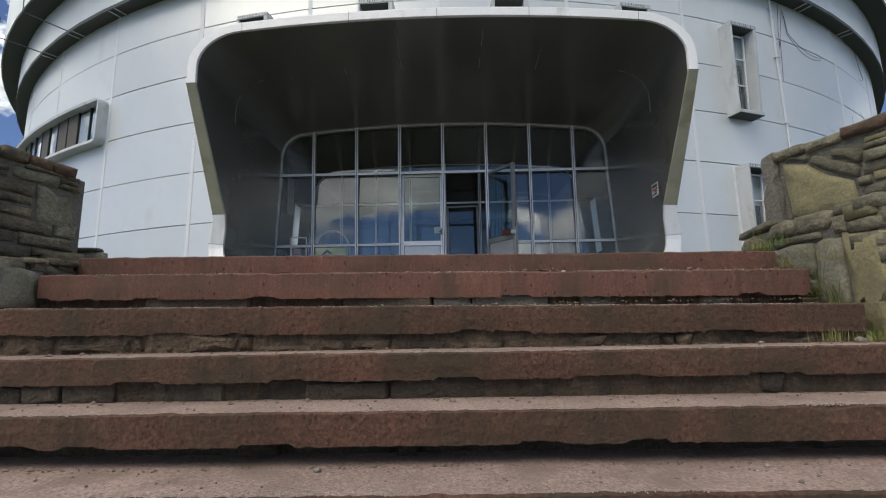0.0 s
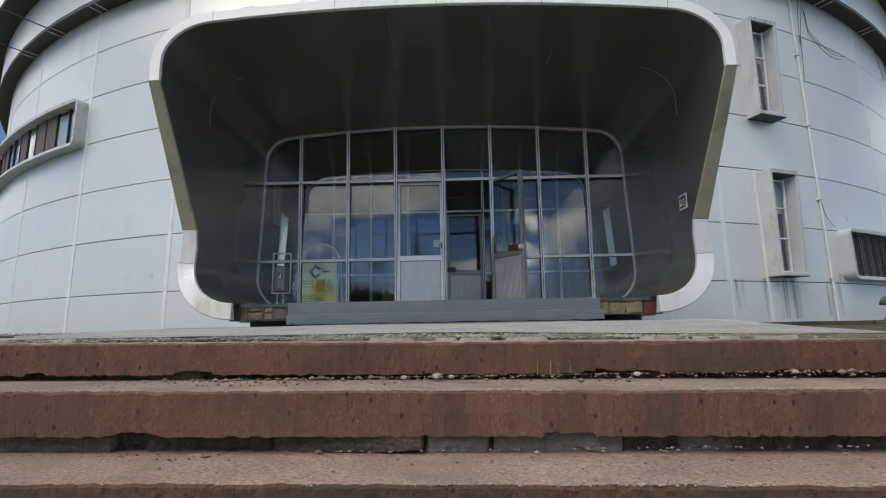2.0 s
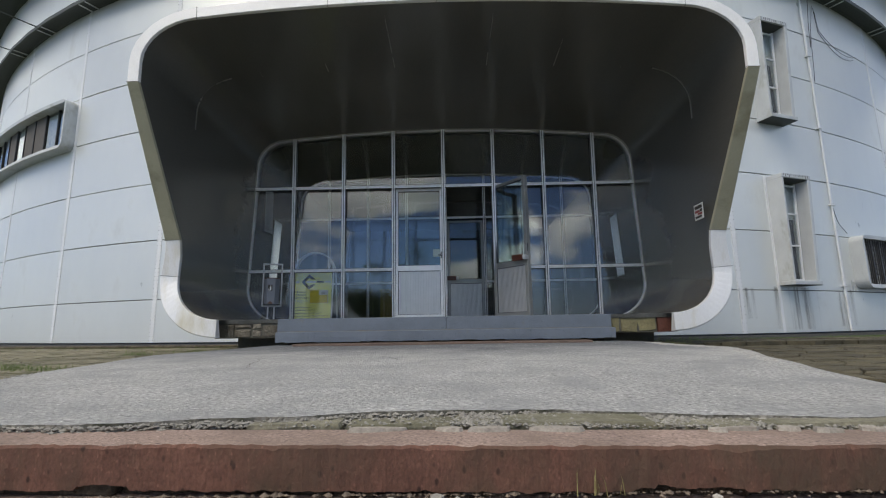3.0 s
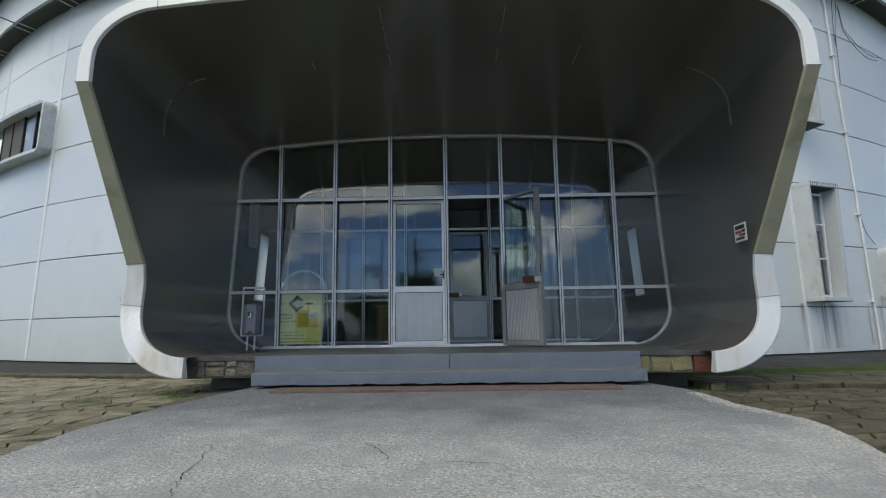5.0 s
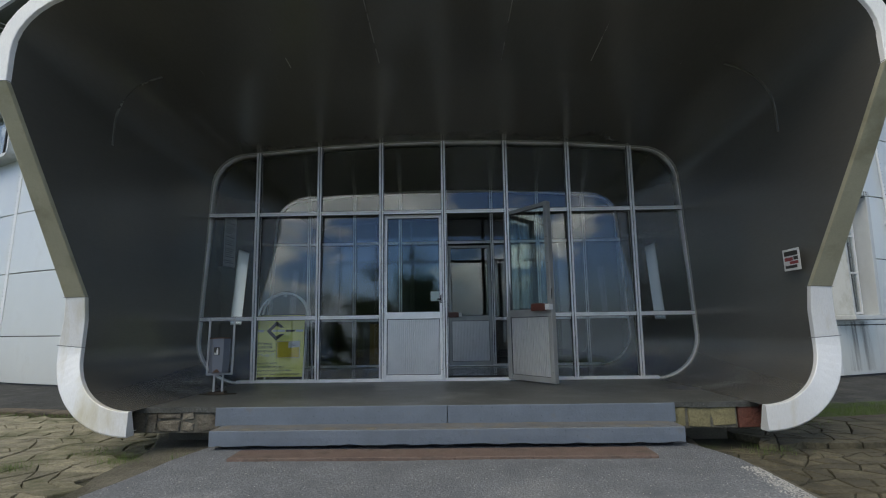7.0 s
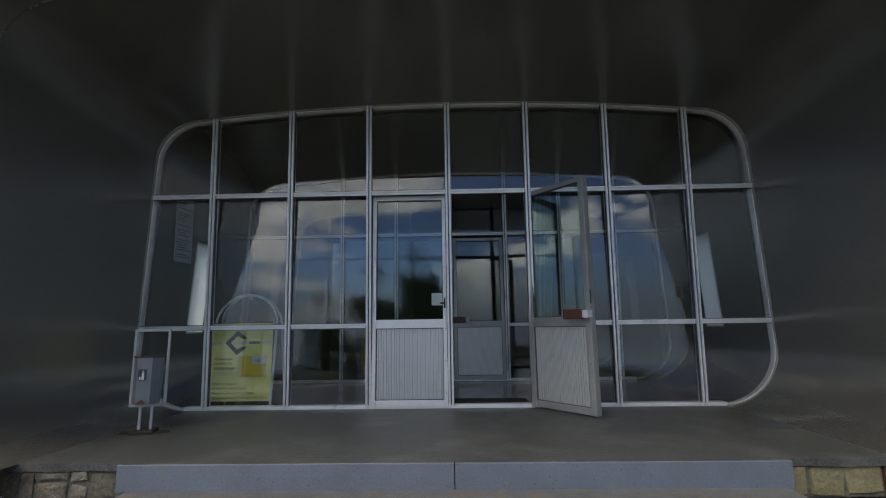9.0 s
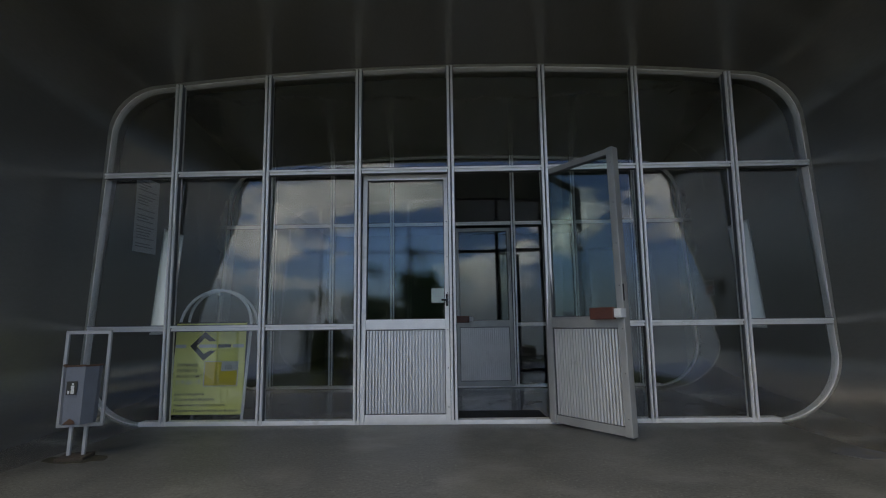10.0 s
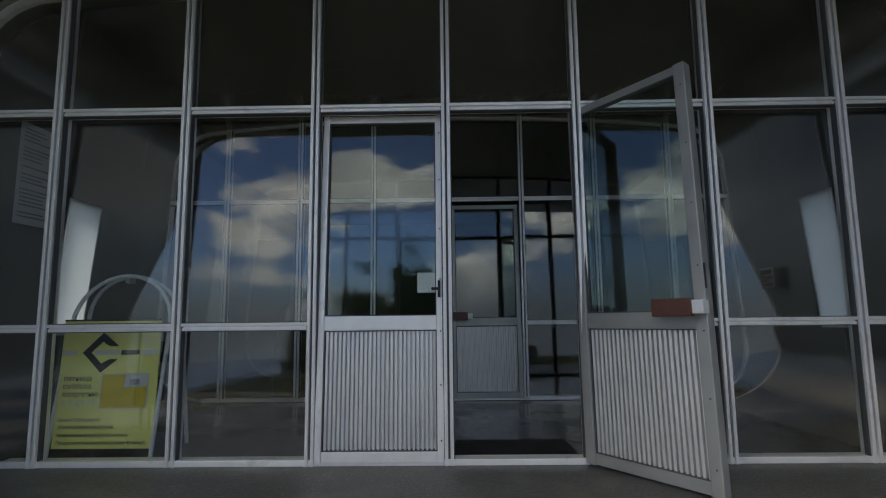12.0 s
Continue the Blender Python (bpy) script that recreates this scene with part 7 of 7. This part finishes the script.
rng0 = random.Random(7)
for (x, k, r) in ((1.50, 3, 0.026), (1.62, 3, 0.022), (1.17, 3, 0.014), (-1.36, 4, 0.024), (-0.22, 5, 0.016), (0.62, 1, 0.014), (0.07, 1, 0.022), (-0.02, 1, 0.014), (0.11, 1, 0.012), (-0.55, 1, 0.012), (1.05, 1, 0.013), (-0.95, 2, 0.012), (0.9, 5, 0.010), (-0.4, 4, 0.010), (0.3, 2, 0.010)):
    bm = bmesh.new()
    r *= 0.75
    bmesh.ops.create_icosphere(bm, subdivisions=1, radius=r)
    off = rng0.uniform(0, 50)
    for v in bm.verts:
        v.co *= 1 + 0.35 * noise.noise(v.co * (22 / max(r * 40, 0.5)) + Vector((off, 0, 0)))
        v.co.z *= 0.6
    ob = link("loose_stone", bm, M_CHIP)
    ob.matrix_basis = pose(x, STEP_Y[k - 1] - 0.03, STEP_Z[k] + r * 0.42, 0, 0, rng0.uniform(0, 360))
    tagged(ob, "small pale loose stone lying on a step", "stone", "loose stones on the steps")

# flat stones between slab and top step, and a row of small pale ones along the tread
x = -1.5
while x < 1.5:
    w = rng0.uniform(0.22, 0.5)
    if front_edge(x) > -6.07 and front_edge(x + w) > -6.07 and not 0.62 < x < 0.8:
        back = [(x + w * k, front_edge(x + w * k) + 0.02) for k in (1.0, 0.66, 0.33, 0.0)]
        fore = [(x + w * k, -6.10 + rng0.uniform(0.0, 0.03)) for k in (0.0, 0.3, 0.6, 1.0)]
        ob = link("flat_stone", flag_piece(fore + back, 0.03), M_OLIVE)
        ob.matrix_basis = pose(0, 0, -0.060 + rng0.uniform(-0.004, 0.002) - 0.011 * (x + w / 2))
        tagged(ob, "flat olive-grey stone between slab and top step", "stone", "flat stones before the landing")
    x += w
x = -1.3
while x < 1.5:
    w, d = rng0.uniform(0.02, 0.085), rng0.uniform(0.012, 0.024)
    pts = [(-w, -d * 0.6), (-w * 0.3, -d), (w * 0.8, -d * 0.7), (w, d * 0.4), (w * 0.1, d), (-w * 0.8, d * 0.6)]
    bm = bmesh.new()
    lo, hi = [bm.verts.new((a, b, -0.01)) for a, b in pts], [bm.verts.new((a * 0.88, b * 0.75, 0.006)) for a, b in pts]
    for i in range(6):
        bm.faces.new((lo[i], lo[(i + 1) % 6], hi[(i + 1) % 6], hi[i]))
    bm.faces.new(hi)
    bmesh.ops.recalc_face_normals(bm, faces=bm.faces)
    ob = link("pale_stone", bm, M_PALE)
    ob.matrix_basis = pose(x, -6.105 + rng0.uniform(-0.012, 0.008), -0.0705 - 0.011 * x, rng0.uniform(-4, 4), rng0.uniform(-4, 4), rng0.uniform(-12, 12))
    tagged(ob, "small pale stone along the back of the top tread", "stone", "pale stones along the tread")
    x += w * 2 + (rng0.uniform(0.01, 0.05) if rng0.random() < 0.45 else rng0.uniform(0.2, 0.7))


def grass(name, label, spots, mat, seed, tall=(0.04, 0.10)):
    rng = random.Random(seed)
    verts, faces = [], []
    for (x, y, z) in spots(rng):
        h = rng.uniform(*tall)
        a = rng.uniform(0, 2 * math.pi)
        lean = rng.uniform(0.1, 0.7) * h
        w = rng.uniform(0.0005, 0.0010) * (1.0 + h * 4)
        cx, sx = math.cos(a), math.sin(a)
        n = len(verts)
        verts += [(x - sx * w, y + cx * w, z), (x + sx * w, y - cx * w, z), (x + cx * lean * 0.4 + sx * w * 0.7, y + sx * lean * 0.4 - cx * w * 0.7, z + h * 0.6),
                  (x + cx * lean * 0.4 - sx * w * 0.7, y + sx * lean * 0.4 + cx * w * 0.7, z + h * 0.6), (x + cx * lean, y + sx * lean, z + h)]
        faces += [(n, n + 1, n + 2, n + 3), (n + 3, n + 2, n + 4)]
    me = bpy.data.meshes.new(name)
    me.from_pydata(verts, [], faces)
    me.materials.append(mat)
    tagged(new(name, me), label, "grass", kind="stuff")


def tufts(places):
    def spots(rng):
        for x, y, z, r, n in places:
            for _ in range(n):
                yield x + rng.gauss(0, r), y + rng.gauss(0, r * 0.6), z
    return spots


def strip_east(rng):
    for _ in range(42000):
        p = on_wall(rng.uniform(0.115, 0.5), -0.095, rng.uniform(2.2, 3.02))
        yield p.x, p.y, p.z


def joints_west(rng):
    for _ in range(70):
        cx, cy = rng.uniform(-6.5, -2.7), rng.uniform(-4.6, 0.3)
        for _ in range(60):
            yield cx + rng.gauss(0, 0.10), cy + rng.gauss(0, 0.05), -0.09


def kerb_west_grass(rng):
    for _ in range(3500):
        p = on_wall(-rng.uniform(0.11, 0.5), -0.085, 2.47 + abs(rng.gauss(0, 0.05)))
        yield p.x, p.y, p.z


def bank_top(rng):
    for _ in range(700):
        s = rng.choice((-1, 1))
        yield s * rng.uniform(1.98, 2.42), rng.uniform(-6.65, -6.12), 0.39
    for _ in range(14000):
        x, y = rng.choice((-1, 1)) * rng.uniform(2.4, 5.4), rng.uniform(-7.0, -5.5)
        yield x, y, bank_z(x, y) - 0.005


grass("grass_strip", "green grass strip along the kerb by the tower", strip_east, M_GRASS, 31, (0.015, 0.055))
grass("kerb_grass", "thin line of grass along the kerb", kerb_west_grass, M_GRASS, 38, (0.02, 0.06))
grass("joint_grass", "low green grass tufts growing in the paving joints", joints_west, M_GRASS, 32, (0.008, 0.025))
grass("bank_grass", "grass and weeds on top of the flank walls", bank_top, M_GRASS, 33, (0.05, 0.16))
grass("foot_grass", "thin green grass at the foot of the portal", tufts([(-3.0, -4.0, -0.085, 0.12, 420), (-2.6, -4.15, -0.085, 0.10, 300), (-3.6, -3.6, -0.085, 0.12, 300), (-2.55, -2.05, -0.08, 0.10, 260), (-2.85, -1.75, -0.08, 0.16, 300), (-3.3, -2.2, -0.07, 0.12, 220), (2.55, -1.95, -0.06, 0.12, 120), (-2.1, -2.0, -0.06, 0.06, 60), (3.3, -0.95, -0.03, 0.3, 260)]), M_GRASS, 34, (0.02, 0.07))
grass("step_weeds", "thin weeds growing from the stair joints", tufts([(1.56, -6.33, -0.17, 0.02, 60), (1.60, -6.52, -0.17, 0.03, 50), (1.40, -6.72, -0.47, 0.04, 40), (1.55, -6.70, -0.47, 0.05, 90), (0.40, -6.258, -0.168, 0.03, 16), (1.60, -6.15, -0.06, 0.04, 80), (-1.9, -5.95, -0.06, 0.05, 60)]), M_DRYGRASS, 35, (0.015, 0.055))
grass("tall_grass", "tall thin grass growing beside the flank wall", tufts([(1.64, -6.26, -0.175, 0.018, 60), (1.63, -6.40, -0.30, 0.022, 80), (1.635, -6.50, -0.36, 0.03, 90), (1.655, -6.10, -0.05, 0.03, 50)]), M_PALEGRASS, 37, (0.05, 0.15))
grass("leafy_weeds", "small green weeds beside the stairs", tufts([(1.655, -6.06, -0.06, 0.03, 170), (1.62, -6.13, -0.075, 0.02, 80), (1.58, -6.69, -0.47, 0.035, 60), (1.42, -6.69, -0.47, 0.02, 25), (1.62, -6.25, -0.06, 0.04, 70), (2.2, -5.75, 0.03, 0.12, 260)]), M_GRASS, 36, (0.02, 0.06))


def crack(points, name="crack"):
    bm = bmesh.new()
    rng = random.Random(len(points))
    line = []
    for (x0, y0), (x1, y1) in zip(points, points[1:]):
        for i in range(8):
            k = i / 8
            line.append((x0 + (x1 - x0) * k + rng.gauss(0, 0.008), y0 + (y1 - y0) * k + rng.gauss(0, 0.008)))
    prev = None
    for i, (x, y) in enumerate(line):
        w = 0.0021 * (0.5 + rng.random()) * (1 - abs(2 * i / len(line) - 1) * 0.6)
        z = slab_z(x, y) + 0.0035
        cur = [bm.verts.new((x - w, y - w, z)), bm.verts.new((x + w, y + w, z))]
        if prev:
            bm.faces.new((prev[0], prev[1], cur[1], cur[0]))
        prev = cur
    ob = link(name, bm, M_SOIL)
    tagged(ob, "thin dark crack in the concrete slab", "crack", "cracks in the landing", "structure")


crack([(-1.16, -4.12), (-1.06, -4.45), (-1.02, -4.66), (-0.93, -4.87)])
crack([(-0.56, -4.53), (-0.42, -4.50), (-0.28, -4.51)])
crack([(-0.38, -4.15), (-0.26, -4.30), (-0.22, -4.42)])
crack([(0.02, -4.45), (0.15, -4.46), (0.30, -4.49)])
crack([(-1.16, -4.12), (-1.05, -3.95), (-0.85, -3.80)])
